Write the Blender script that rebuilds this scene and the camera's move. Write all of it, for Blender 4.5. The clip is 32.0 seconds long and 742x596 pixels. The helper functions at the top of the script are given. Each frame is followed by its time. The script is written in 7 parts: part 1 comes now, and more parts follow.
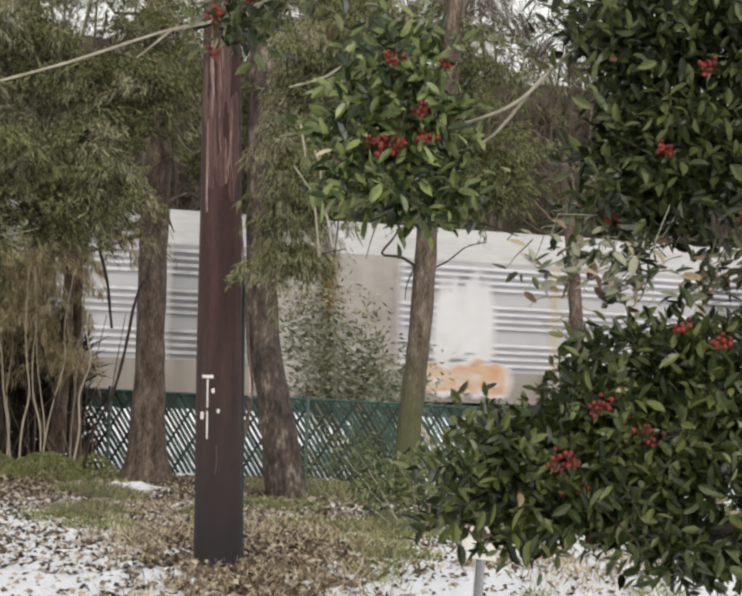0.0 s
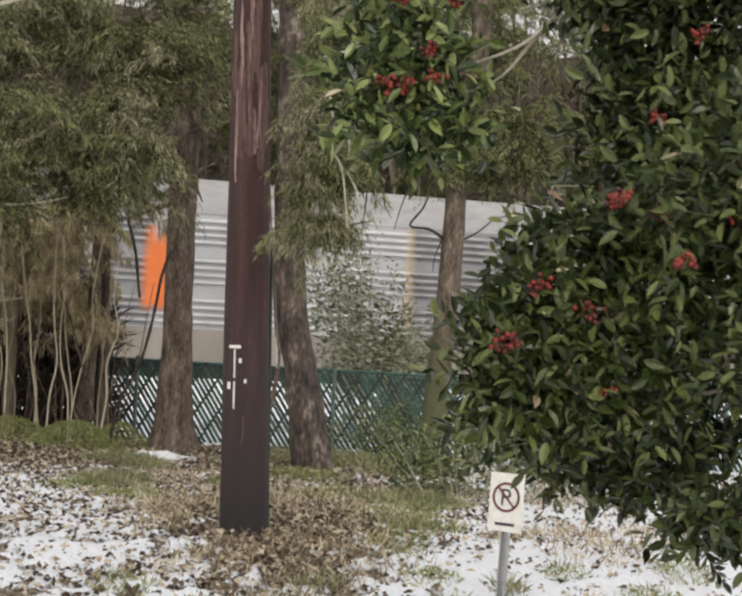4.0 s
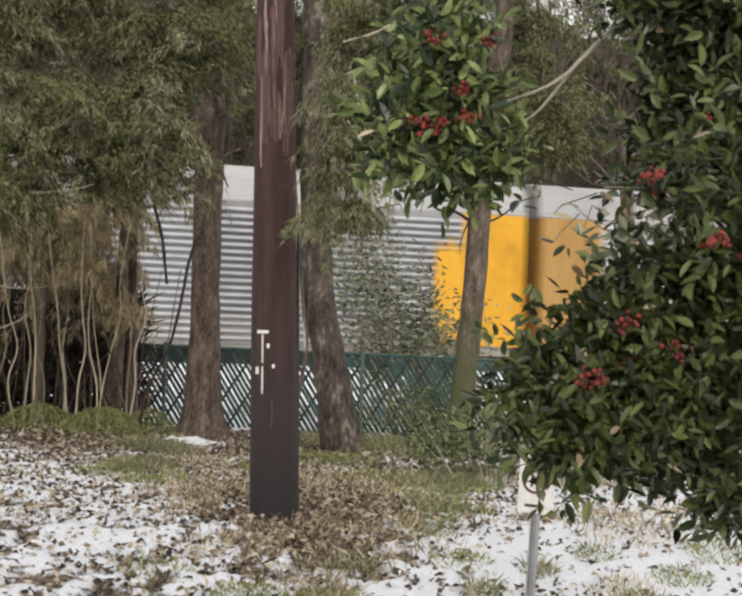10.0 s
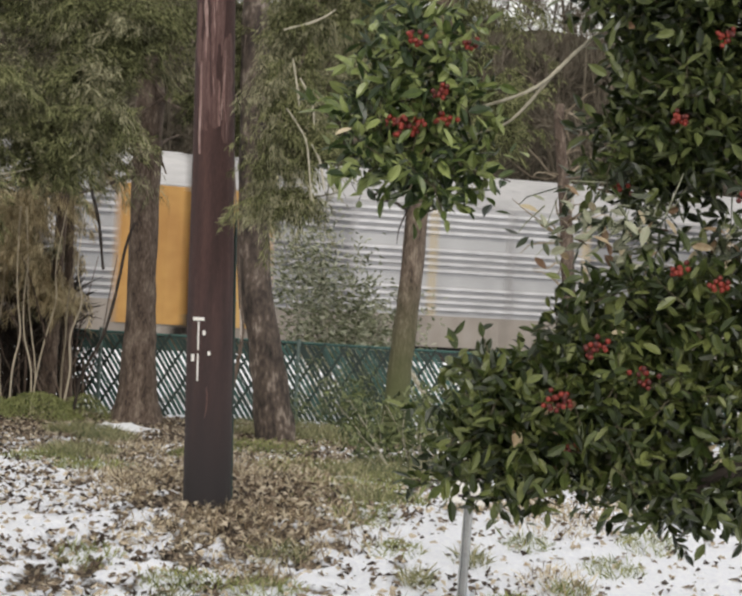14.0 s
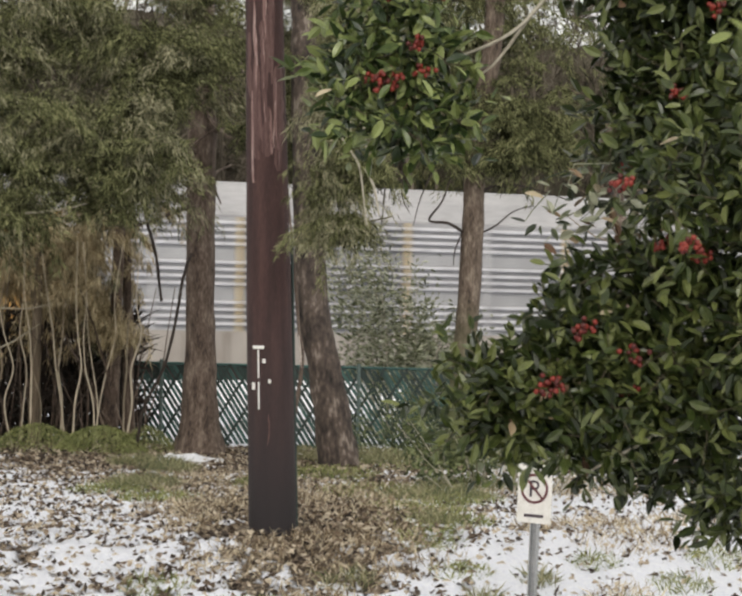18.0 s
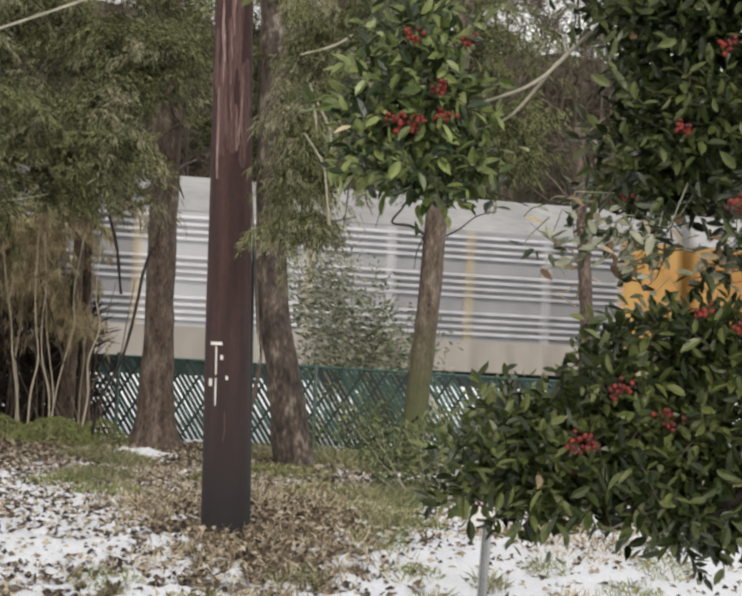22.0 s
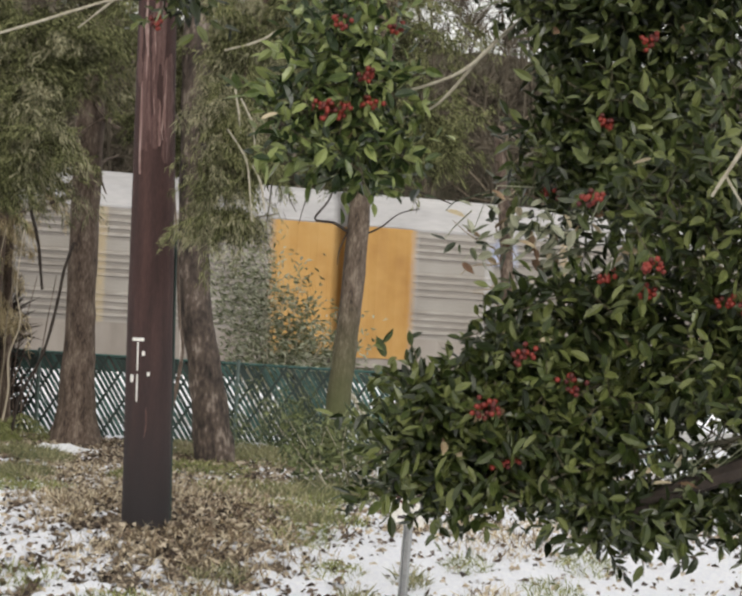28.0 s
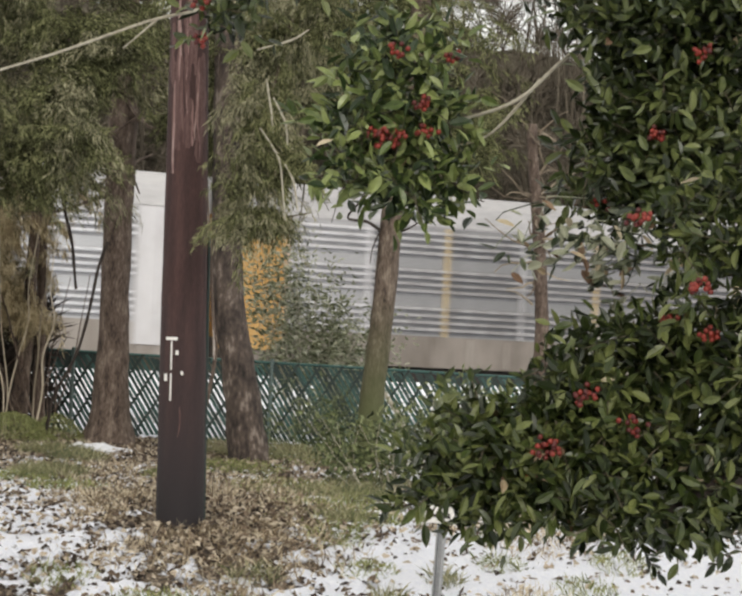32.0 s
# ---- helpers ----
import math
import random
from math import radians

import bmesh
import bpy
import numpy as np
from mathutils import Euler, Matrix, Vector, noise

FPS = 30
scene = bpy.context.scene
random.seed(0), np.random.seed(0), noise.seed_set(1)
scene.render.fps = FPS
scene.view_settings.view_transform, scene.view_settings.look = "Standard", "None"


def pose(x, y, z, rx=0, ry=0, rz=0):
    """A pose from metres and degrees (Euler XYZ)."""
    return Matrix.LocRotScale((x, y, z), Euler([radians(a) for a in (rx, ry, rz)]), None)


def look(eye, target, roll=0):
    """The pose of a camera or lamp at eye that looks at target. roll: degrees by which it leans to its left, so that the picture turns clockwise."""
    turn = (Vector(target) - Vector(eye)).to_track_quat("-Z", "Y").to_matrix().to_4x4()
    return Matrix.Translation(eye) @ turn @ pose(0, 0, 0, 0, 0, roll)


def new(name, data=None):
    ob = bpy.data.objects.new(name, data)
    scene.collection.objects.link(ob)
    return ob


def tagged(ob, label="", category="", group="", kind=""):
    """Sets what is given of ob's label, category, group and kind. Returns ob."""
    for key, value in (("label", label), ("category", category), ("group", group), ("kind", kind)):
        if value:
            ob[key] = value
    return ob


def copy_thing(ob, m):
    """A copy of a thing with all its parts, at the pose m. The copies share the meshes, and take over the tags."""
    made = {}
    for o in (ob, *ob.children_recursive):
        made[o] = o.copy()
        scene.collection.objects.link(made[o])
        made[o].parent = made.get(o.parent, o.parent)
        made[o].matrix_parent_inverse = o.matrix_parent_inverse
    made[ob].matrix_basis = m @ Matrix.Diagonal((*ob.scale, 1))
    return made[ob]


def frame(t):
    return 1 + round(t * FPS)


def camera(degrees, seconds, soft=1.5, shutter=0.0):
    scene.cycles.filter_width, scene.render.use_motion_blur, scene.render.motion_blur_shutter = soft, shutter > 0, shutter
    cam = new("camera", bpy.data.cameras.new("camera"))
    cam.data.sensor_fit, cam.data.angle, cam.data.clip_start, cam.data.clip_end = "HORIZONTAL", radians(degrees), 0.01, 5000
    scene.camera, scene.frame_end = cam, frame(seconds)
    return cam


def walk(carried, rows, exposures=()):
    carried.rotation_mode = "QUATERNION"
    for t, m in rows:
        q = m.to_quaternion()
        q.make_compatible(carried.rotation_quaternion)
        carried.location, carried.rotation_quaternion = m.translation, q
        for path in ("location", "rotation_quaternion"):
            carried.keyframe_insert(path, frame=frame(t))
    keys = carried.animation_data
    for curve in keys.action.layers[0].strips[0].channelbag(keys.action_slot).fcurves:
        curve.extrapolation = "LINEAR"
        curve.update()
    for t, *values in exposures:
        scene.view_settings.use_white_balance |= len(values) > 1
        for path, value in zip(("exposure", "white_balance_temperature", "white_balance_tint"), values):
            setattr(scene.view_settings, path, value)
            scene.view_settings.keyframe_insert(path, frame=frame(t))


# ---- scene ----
# One telephoto view from a standing hand-held camera; world origin under the camera, y away from it.
EYE = (0.0, 0.0, 1.4)
cam = camera(20.0, 32.0, soft=2.7, shutter=0.5)
walk(cam, [
    (0, pose(*EYE, 92.472, -2.085, -1.685)),
    (0.5, pose(*EYE, 92.424, -2.308, -1.649)),
    (1, pose(*EYE, 92.293, -2.565, -1.606)),
    (1.5, pose(*EYE, 92.095, -2.726, -1.583)),
    (2, pose(*EYE, 91.869, -2.837, -1.575)),
    (2.5, pose(*EYE, 91.699, -2.912, -1.505)),
    (3, pose(*EYE, 91.647, -2.823, -1.303)),
    (3.5, pose(*EYE, 91.685, -2.809, -1.088)),
    (5.5, pose(*EYE, 91.556, -2.114, -0.596)),
    (6, pose(*EYE, 91.520, -2.158, -0.493)),
    (6.5, pose(*EYE, 91.485, -1.920, -0.303)),
    (7, pose(*EYE, 91.445, -1.978, -0.097)),
    (7.5, pose(*EYE, 91.370, -1.869, 0.122)),
    (8, pose(*EYE, 91.247, -1.723, 0.253)),
    (8.5, pose(*EYE, 91.163, -1.815, 0.250)),
    (9, pose(*EYE, 91.101, -1.835, 0.130)),
    (9.5, pose(*EYE, 91.119, -1.708, -0.024)),
    (10, pose(*EYE, 91.191, -1.937, -0.196)),
    (10.5, pose(*EYE, 91.273, -2.094, -0.335)),
    (11, pose(*EYE, 91.356, -2.068, -0.475)),
    (11.5, pose(*EYE, 91.457, -2.165, -0.639)),
    (12, pose(*EYE, 91.533, -2.440, -0.831)),
    (12.5, pose(*EYE, 91.521, -2.652, -1.064)),
    (13, pose(*EYE, 91.349, -2.844, -1.339)),
    (13.5, pose(*EYE, 91.114, -2.818, -1.630)),
    (14, pose(*EYE, 90.966, -2.755, -1.935)),
    (14.5, pose(*EYE, 91.007, -2.557, -2.170)),
    (16.5, pose(*EYE, 91.518, -2.541, -1.777)),
    (17, pose(*EYE, 91.190, -1.590, -1.412)),
    (17.5, pose(*EYE, 91.391, -0.795, -0.679)),
    (18, pose(*EYE, 91.551, -0.737, -0.310)),
    (18.5, pose(*EYE, 91.563, -0.864, -0.160)),
    (19, pose(*EYE, 91.662, -1.083, -0.065)),
    (19.5, pose(*EYE, 91.750, -1.183, -0.033)),
    (20, pose(*EYE, 91.874, -1.589, -0.041)),
    (20.5, pose(*EYE, 91.933, -1.675, -0.169)),
    (21, pose(*EYE, 91.924, -1.919, -0.500)),
    (21.5, pose(*EYE, 91.819, -2.388, -0.914)),
    (22, pose(*EYE, 91.604, -2.652, -1.452)),
    (22.5, pose(*EYE, 91.359, -2.866, -1.891)),
    (23, pose(*EYE, 91.115, -2.823, -2.235)),
    (23.5, pose(*EYE, 90.994, -2.770, -2.485)),
    (24, pose(*EYE, 90.951, -2.806, -2.700)),
    (24.5, pose(*EYE, 90.972, -2.738, -2.919)),
    (25, pose(*EYE, 91.018, -2.624, -3.130)),
    (25.5, pose(*EYE, 91.085, -2.664, -3.257)),
    (27.5, pose(*EYE, 91.481, -2.905, -3.582)),
    (28, pose(*EYE, 91.621, -2.914, -3.571)),
    (28.5, pose(*EYE, 91.745, -2.918, -3.470)),
    (29, pose(*EYE, 91.819, -2.893, -3.310)),
    (29.5, pose(*EYE, 91.879, -2.727, -3.100)),
    (30, pose(*EYE, 91.870, -2.594, -2.884)),
    (30.5, pose(*EYE, 91.836, -2.549, -2.724)),
    (31, pose(*EYE, 91.713, -2.513, -2.663)),
    (31.5, pose(*EYE, 91.588, -2.618, -2.669)),
    (32, pose(*EYE, 91.539, -2.755, -2.664)),
])

# ---------------------------------------------------------------- world and light
world = bpy.data.worlds.new("overcast")
scene.world = world
world.use_nodes = True
wn = world.node_tree.nodes
wl = world.node_tree.links
sky = wn.new("ShaderNodeTexSky")
sky.sky_type = "NISHITA"
sky.sun_disc = False
sky.sun_elevation = radians(32)
sky.sun_rotation = radians(200)
sky.air_density, sky.dust_density, sky.ozone_density = 1.0, 4.0, 1.0
veil = wn.new("ShaderNodeMixRGB")
veil.inputs[0].default_value = 0.85
veil.inputs[2].default_value = (8.75, 8.55, 8.0, 1)
wl.new(sky.outputs[0], veil.inputs[1])
wl.new(veil.outputs[0], wn["Background"].inputs[0])
wn["Background"].inputs[1].default_value = 0.104
sun_data = bpy.data.lights.new("sun", "SUN")
sun_data.energy, sun_data.angle, sun_data.color = 1.0, radians(25), (1.0, 0.96, 0.9)
sun_ob = new("sun", sun_data)
sun_ob.matrix_world = look((6, -20, 16), (0, 20, 0))
scene.view_settings.exposure = 0.25


# ---------------------------------------------------------------- materials
def grain(name, colours, scale=6.0, rough=0.8, bump=0.3, metal=0.0, stretch=(1, 1, 1), fine=60.0, spread=0.6, spec=0.5, vary=0.0, sheen=0.0):
    """A surface with large patches and fine grain. colours: two to four base colours, dark to light."""
    m = bpy.data.materials.new(name)
    m.use_nodes = True
    n, l = m.node_tree.nodes, m.node_tree.links
    b = n["Principled BSDF"]
    co = n.new("ShaderNodeTexCoord")
    mp = n.new("ShaderNodeMapping")
    mp.inputs["Scale"].default_value = stretch
    l.new(co.outputs["Object"], mp.inputs[0])
    big = n.new("ShaderNodeTexNoise")
    big.inputs["Scale"].default_value, big.inputs["Detail"].default_value = scale, 6
    small = n.new("ShaderNodeTexNoise")
    small.inputs["Scale"].default_value, small.inputs["Detail"].default_value = fine, 4
    l.new(mp.outputs[0], big.inputs[0]), l.new(mp.outputs[0], small.inputs[0])
    mix = n.new("ShaderNodeMath")
    mix.operation = "MULTIPLY_ADD"
    mix.inputs[1].default_value = 0.45
    l.new(small.outputs[0], mix.inputs[0])
    half = n.new("ShaderNodeMath")
    half.operation = "MULTIPLY"
    half.inputs[1].default_value = 0.55
    l.new(big.outputs[0], half.inputs[0])
    l.new(half.outputs[0], mix.inputs[2])
    value = mix.outputs[0]
    if vary:
        ob = n.new("ShaderNodeObjectInfo")
        geo = n.new("ShaderNodeNewGeometry")
        both = n.new("ShaderNodeMath")
        both.operation = "ADD"
        l.new(ob.outputs["Random"], both.inputs[0]), l.new(geo.outputs["Random Per Island"], both.inputs[1])
        fr = n.new("ShaderNodeMath")
        fr.operation = "FRACT"
        l.new(both.outputs[0], fr.inputs[0])
        sh = n.new("ShaderNodeMath")
        sh.operation = "MULTIPLY_ADD"
        sh.inputs[1].default_value = vary
        l.new(fr.outputs[0], sh.inputs[0])
        low = n.new("ShaderNodeMath")
        low.operation = "SUBTRACT"
        low.inputs[1].default_value = vary / 2
        l.new(value, low.inputs[0])
        l.new(low.outputs[0], sh.inputs[2])
        value = sh.outputs[0]
    ramp = n.new("ShaderNodeValToRGB")
    els = ramp.color_ramp.elements
    lo, hi = 0.5 - spread / 2 * 0.6, 0.5 + spread / 2 * 0.6
    els[0].position, els[0].color = lo, (*colours[0], 1)
    els[1].position, els[1].color = hi, (*colours[-1], 1)
    for i, c in enumerate(colours[1:-1]):
        e = els.new(lo + (hi - lo) * (i + 1) / (len(colours) - 1))
        e.color = (*c, 1)
    l.new(value, ramp.inputs[0])
    l.new(ramp.outputs[0], b.inputs["Base Color"])
    b.inputs["Roughness"].default_value = rough
    b.inputs["Metallic"].default_value = metal
    b.inputs["Specular IOR Level"].default_value = spec
    if bump:
        bp = n.new("ShaderNodeBump")
        bp.inputs["Strength"].default_value = bump
        bp.inputs["Distance"].default_value = 0.02
        l.new(mix.outputs[0], bp.inputs["Height"])
        l.new(bp.outputs[0], b.inputs["Normal"])
    return m


def glass(name, tint):
    m = bpy.data.materials.new(name)
    m.use_nodes = True
    b = m.node_tree.nodes["Principled BSDF"]
    b.inputs["Base Color"].default_value = (*tint, 1)
    b.inputs["Roughness"].default_value = 0.08
    b.inputs["Specular IOR Level"].default_value = 0.9
    return m


M_POLE = grain("creosoted_pole", [(0.02, 0.01, 0.009), (0.048, 0.022, 0.02), (0.084, 0.042, 0.035)], 2.0, 0.85, 0.5, stretch=(6, 6, 0.6), fine=30)


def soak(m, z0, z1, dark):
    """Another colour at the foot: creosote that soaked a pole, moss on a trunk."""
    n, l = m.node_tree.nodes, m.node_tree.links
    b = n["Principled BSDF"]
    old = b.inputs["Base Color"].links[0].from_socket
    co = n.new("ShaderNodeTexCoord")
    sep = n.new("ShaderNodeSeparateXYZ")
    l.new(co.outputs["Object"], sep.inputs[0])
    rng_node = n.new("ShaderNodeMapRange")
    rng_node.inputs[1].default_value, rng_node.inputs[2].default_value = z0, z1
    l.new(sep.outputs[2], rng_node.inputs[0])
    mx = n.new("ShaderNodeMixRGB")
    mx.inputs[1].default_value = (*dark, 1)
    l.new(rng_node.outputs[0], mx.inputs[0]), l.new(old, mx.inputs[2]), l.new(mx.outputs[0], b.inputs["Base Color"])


soak(M_POLE, 0.2, 1.9, (0.022, 0.018, 0.02))
M_POLE_WORN = grain("worn_pole_wood", [(0.1, 0.05, 0.045), (0.24, 0.15, 0.135), (0.46, 0.36, 0.33)], 5, 0.85, 0.4, stretch=(8, 8, 0.7), fine=30)
M_POLE_FADED = grain("faded_pole_wood", [(0.05, 0.025, 0.023), (0.1, 0.054, 0.049), (0.18, 0.11, 0.1)], 5, 0.85, 0.4, stretch=(8, 8, 0.7), fine=30)
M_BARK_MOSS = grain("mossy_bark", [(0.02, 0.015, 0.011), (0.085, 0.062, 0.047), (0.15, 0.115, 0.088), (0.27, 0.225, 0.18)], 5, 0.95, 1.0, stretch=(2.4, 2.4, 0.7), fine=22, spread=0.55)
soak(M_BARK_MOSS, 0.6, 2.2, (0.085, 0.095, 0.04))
M_WHITE = grain("white_paint", [(0.62, 0.6, 0.56), (0.82, 0.81, 0.78)], 14, 0.6, 0.1)
M_BARK = grain("grey_brown_bark", [(0.02, 0.014, 0.011), (0.085, 0.06, 0.047), (0.15, 0.112, 0.088), (0.27, 0.22, 0.18)], 5, 0.95, 1.0, stretch=(2.4, 2.4, 0.7), fine=22, spread=0.55)
M_BARK_RED = grain("reddish_flaking_bark", [(0.01, 0.009, 0.008), (0.05, 0.038, 0.032), (0.1, 0.076, 0.062), (0.28, 0.235, 0.2)], 3.4, 0.95, 1.0, stretch=(1.6, 1.6, 0.8), fine=13, spread=0.55)
M_TWIG = grain("pale_twig", [(0.26, 0.23, 0.17), (0.5, 0.47, 0.38)], 20, 0.8, 0.3)
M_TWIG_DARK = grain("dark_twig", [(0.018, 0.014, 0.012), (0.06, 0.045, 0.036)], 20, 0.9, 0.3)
M_TWIG_OLIVE = grain("olive_brown_twig", [(0.05, 0.045, 0.025), (0.14, 0.12, 0.075)], 20, 0.8, 0.2)
M_STEM = grain("tan_dead_stem", [(0.13, 0.1, 0.07), (0.4, 0.335, 0.245)], 5, 0.9, 0.3, stretch=(4, 4, 0.5), vary=0.5)
M_PEELED = grain("peeled_sapwood", [(0.36, 0.3, 0.26), (0.72, 0.66, 0.6)], 30, 0.8, 0.3)
M_CANE = grain("pale_dead_cane", [(0.24, 0.2, 0.145), (0.55, 0.48, 0.37)], 5, 0.85, 0.2, stretch=(4, 4, 0.5), vary=0.6)
M_STRAW = grain("pale_straw", [(0.12, 0.085, 0.05), (0.36, 0.28, 0.18), (0.66, 0.58, 0.43)], 3, 0.85, 0.0, vary=0.9, spread=0.9)
M_NEEDLE = grain("olive_conifer_needles", [(0.028, 0.031, 0.013), (0.112, 0.119, 0.052), (0.28, 0.286, 0.14)], 1.9, 0.8, 0.0, vary=0.45, spread=0.6, spec=0.15)
M_NEEDLE_GREY = grain("grey_green_conifer_needles", [(0.044, 0.046, 0.024), (0.17, 0.168, 0.095), (0.38, 0.36, 0.235)], 1.9, 0.8, 0.0, vary=0.45, spread=0.6, spec=0.15)
M_BROWN = grain("brown_dry_foliage", [(0.143, 0.111, 0.058), (0.39, 0.319, 0.195), (0.65, 0.559, 0.377)], 2.0, 0.85, 0.0, vary=0.4, spread=0.8, spec=0.15)
M_HOLLY = grain("glossy_holly_leaf", [(0.014, 0.022, 0.006), (0.043, 0.06, 0.016), (0.125, 0.147, 0.05)], 5, 0.3, 0.12, vary=0.85, spread=0.95, spec=0.5)
M_HOLLY_LIGHT = grain("yellow_green_holly_leaf", [(0.02, 0.037, 0.01), (0.077, 0.11, 0.029), (0.242, 0.286, 0.099)], 5, 0.34, 0.12, vary=0.95, spread=0.95, spec=0.5)
M_HOLLY_MID = grain("mid_green_holly_leaf", [(0.015, 0.024, 0.006), (0.051, 0.071, 0.017), (0.146, 0.168, 0.054)], 5, 0.32, 0.12, vary=0.85, spread=0.95, spec=0.45)
M_BERRY = grain("red_holly_berry", [(0.07, 0.008, 0.006), (0.22, 0.026, 0.015)], 20, 0.45, 0.0, vary=0.7)
M_SHRUB = grain("light_green_shrub_leaf", [(0.035, 0.049, 0.015), (0.098, 0.122, 0.042), (0.196, 0.224, 0.098)], 4, 0.55, 0.0, vary=0.8, spread=0.9)
M_SHRUB_PALE = grain("grey_green_shrub_leaf", [(0.086, 0.101, 0.043), (0.216, 0.23, 0.13), (0.396, 0.403, 0.302)], 4, 0.5, 0.0, vary=0.8, spread=0.9)
M_PALE_HOLLY = grain("grey_green_holly_leaf", [(0.03, 0.042, 0.02), (0.13, 0.15, 0.08), (0.36, 0.37, 0.27)], 4, 0.35, 0.0, vary=0.85, spread=0.9)
M_GRASS = grain("winter_grass", [(0.065, 0.075, 0.032), (0.18, 0.185, 0.085), (0.4, 0.37, 0.22)], 1.5, 0.8, 0.0, vary=0.6, spread=0.9)
M_MOUND = grain("olive_green_grass", [(0.076, 0.093, 0.025), (0.196, 0.221, 0.072), (0.357, 0.365, 0.153)], 1.5, 0.8, 0.0, vary=0.6, spread=0.9)
M_LITTER = grain("dead_leaf", [(0.04, 0.028, 0.021), (0.115, 0.082, 0.056), (0.225, 0.17, 0.12), (0.5, 0.43, 0.33)], 8, 0.85, 0.2, vary=0.95, spread=0.95)
M_SNOW = grain("old_snow", [(0.7, 0.71, 0.75), (0.9, 0.91, 0.94)], 9, 0.8, 0.4, fine=30)
M_SLAT = grain("green_fence_slat", [(0.007, 0.026, 0.022), (0.014, 0.052, 0.044), (0.034, 0.1, 0.088)], 3, 0.5, 0.1, vary=0.6)
M_STEEL = grain("galvanised_steel", [(0.3, 0.31, 0.32), (0.52, 0.53, 0.54)], 9, 0.5, 0.1, metal=0.6)
M_FENCE_POST = grain("grey_green_post", [(0.07, 0.11, 0.1), (0.15, 0.2, 0.19)], 9, 0.5, 0.1)
M_DARK = grain("dark_green_wire", [(0.008, 0.02, 0.016), (0.02, 0.04, 0.034)], 20, 0.6, 0.0)
M_PANEL = grain("galvanised_rack_panel", [(0.242, 0.232, 0.232), (0.419, 0.413, 0.424), (0.617, 0.611, 0.632)], 0.9, 0.5, 0.1, metal=0.15, stretch=(1, 1, 0.6), fine=5, vary=0.4, spread=0.7)
M_PANEL_BRIGHT = grain("bright_galvanised_panel", [(0.351, 0.345, 0.361), (0.515, 0.51, 0.535), (0.66, 0.654, 0.68)], 0.9, 0.45, 0.1, metal=0.15, stretch=(1, 1, 0.6), fine=5, vary=0.3, spread=0.7)
M_PANEL_BEIGE = grain("dusty_beige_panel", [(0.176, 0.156, 0.136), (0.28, 0.256, 0.228), (0.384, 0.36, 0.332)], 0.9, 0.6, 0.1, metal=0.05, stretch=(1, 1, 0.6), fine=5, vary=0.35, spread=0.7)
M_PANEL_WHITE = grain("pale_white_panel", [(0.38, 0.38, 0.399), (0.522, 0.527, 0.551), (0.665, 0.665, 0.684)], 0.9, 0.5, 0.1, metal=0.05, stretch=(1, 1, 0.6), fine=5, vary=0.4, spread=0.7)
# five sheet colours that put shade between ridges which catch the light
M_SLOT_SHADE = grain("shaded_punched_slots", [(0.124, 0.127, 0.136), (0.221, 0.224, 0.235), (0.359, 0.361, 0.372)], 1.2, 0.7, 0.1, stretch=(3, 1, 1), fine=30, vary=0.5, spread=0.7)
M_SLOT_SHADE_BEIGE = grain("dusty_shaded_punched_slots", [(0.15, 0.135, 0.12), (0.23, 0.21, 0.19), (0.31, 0.285, 0.26)], 1.2, 0.7, 0.1, stretch=(3, 1, 1), fine=30, vary=0.5, spread=0.7)
M_PUNCHED_SHADE = grain("shaded_punched_grey_sheet", [(0.2, 0.2, 0.205), (0.3, 0.3, 0.308), (0.42, 0.42, 0.43)], 0.9, 0.55, 0.1, metal=0.1, stretch=(1, 1, 0.6), fine=40, vary=0.5, spread=0.7)
M_PUNCHED_SHADE_PALE = grain("shaded_punched_pale_sheet", [(0.27, 0.275, 0.285), (0.37, 0.375, 0.39), (0.48, 0.485, 0.5)], 0.9, 0.55, 0.1, metal=0.1, stretch=(1, 1, 0.6), fine=40, vary=0.5, spread=0.7)
M_PUNCHED_SHADE_BEIGE = grain("shaded_punched_dusty_sheet", [(0.18, 0.16, 0.14), (0.26, 0.24, 0.215), (0.34, 0.32, 0.295)], 0.9, 0.6, 0.1, stretch=(1, 1, 0.6), fine=40, vary=0.5, spread=0.7)
M_SILL = grain("dusty_beige_sill", [(0.146, 0.125, 0.107), (0.258, 0.228, 0.202), (0.361, 0.331, 0.301)], 0.9, 0.8, 0.1, stretch=(1.6, 1, 0.25), fine=6, vary=0.3, spread=0.8)
M_ROOF = grain("white_grey_car_roof", [(0.273, 0.27, 0.273), (0.4, 0.392, 0.397), (0.51, 0.501, 0.501)], 0.6, 0.55, 0.1, stretch=(1, 1, 2), fine=5, vary=0.3, spread=0.8)
M_YELLOW = grain("faded_yellow_paint", [(0.312, 0.156, 0.039), (0.43, 0.242, 0.066), (0.469, 0.297, 0.11)], 0.8, 0.6, 0.1, stretch=(2, 2, 0.5), fine=7, vary=0.2)
M_BRIGHT = grain("bright_yellow_paint", [(0.5, 0.24, 0.012), (0.75, 0.38, 0.015), (0.8, 0.46, 0.05)], 0.8, 0.55, 0.1, stretch=(2, 2, 0.5), fine=7)
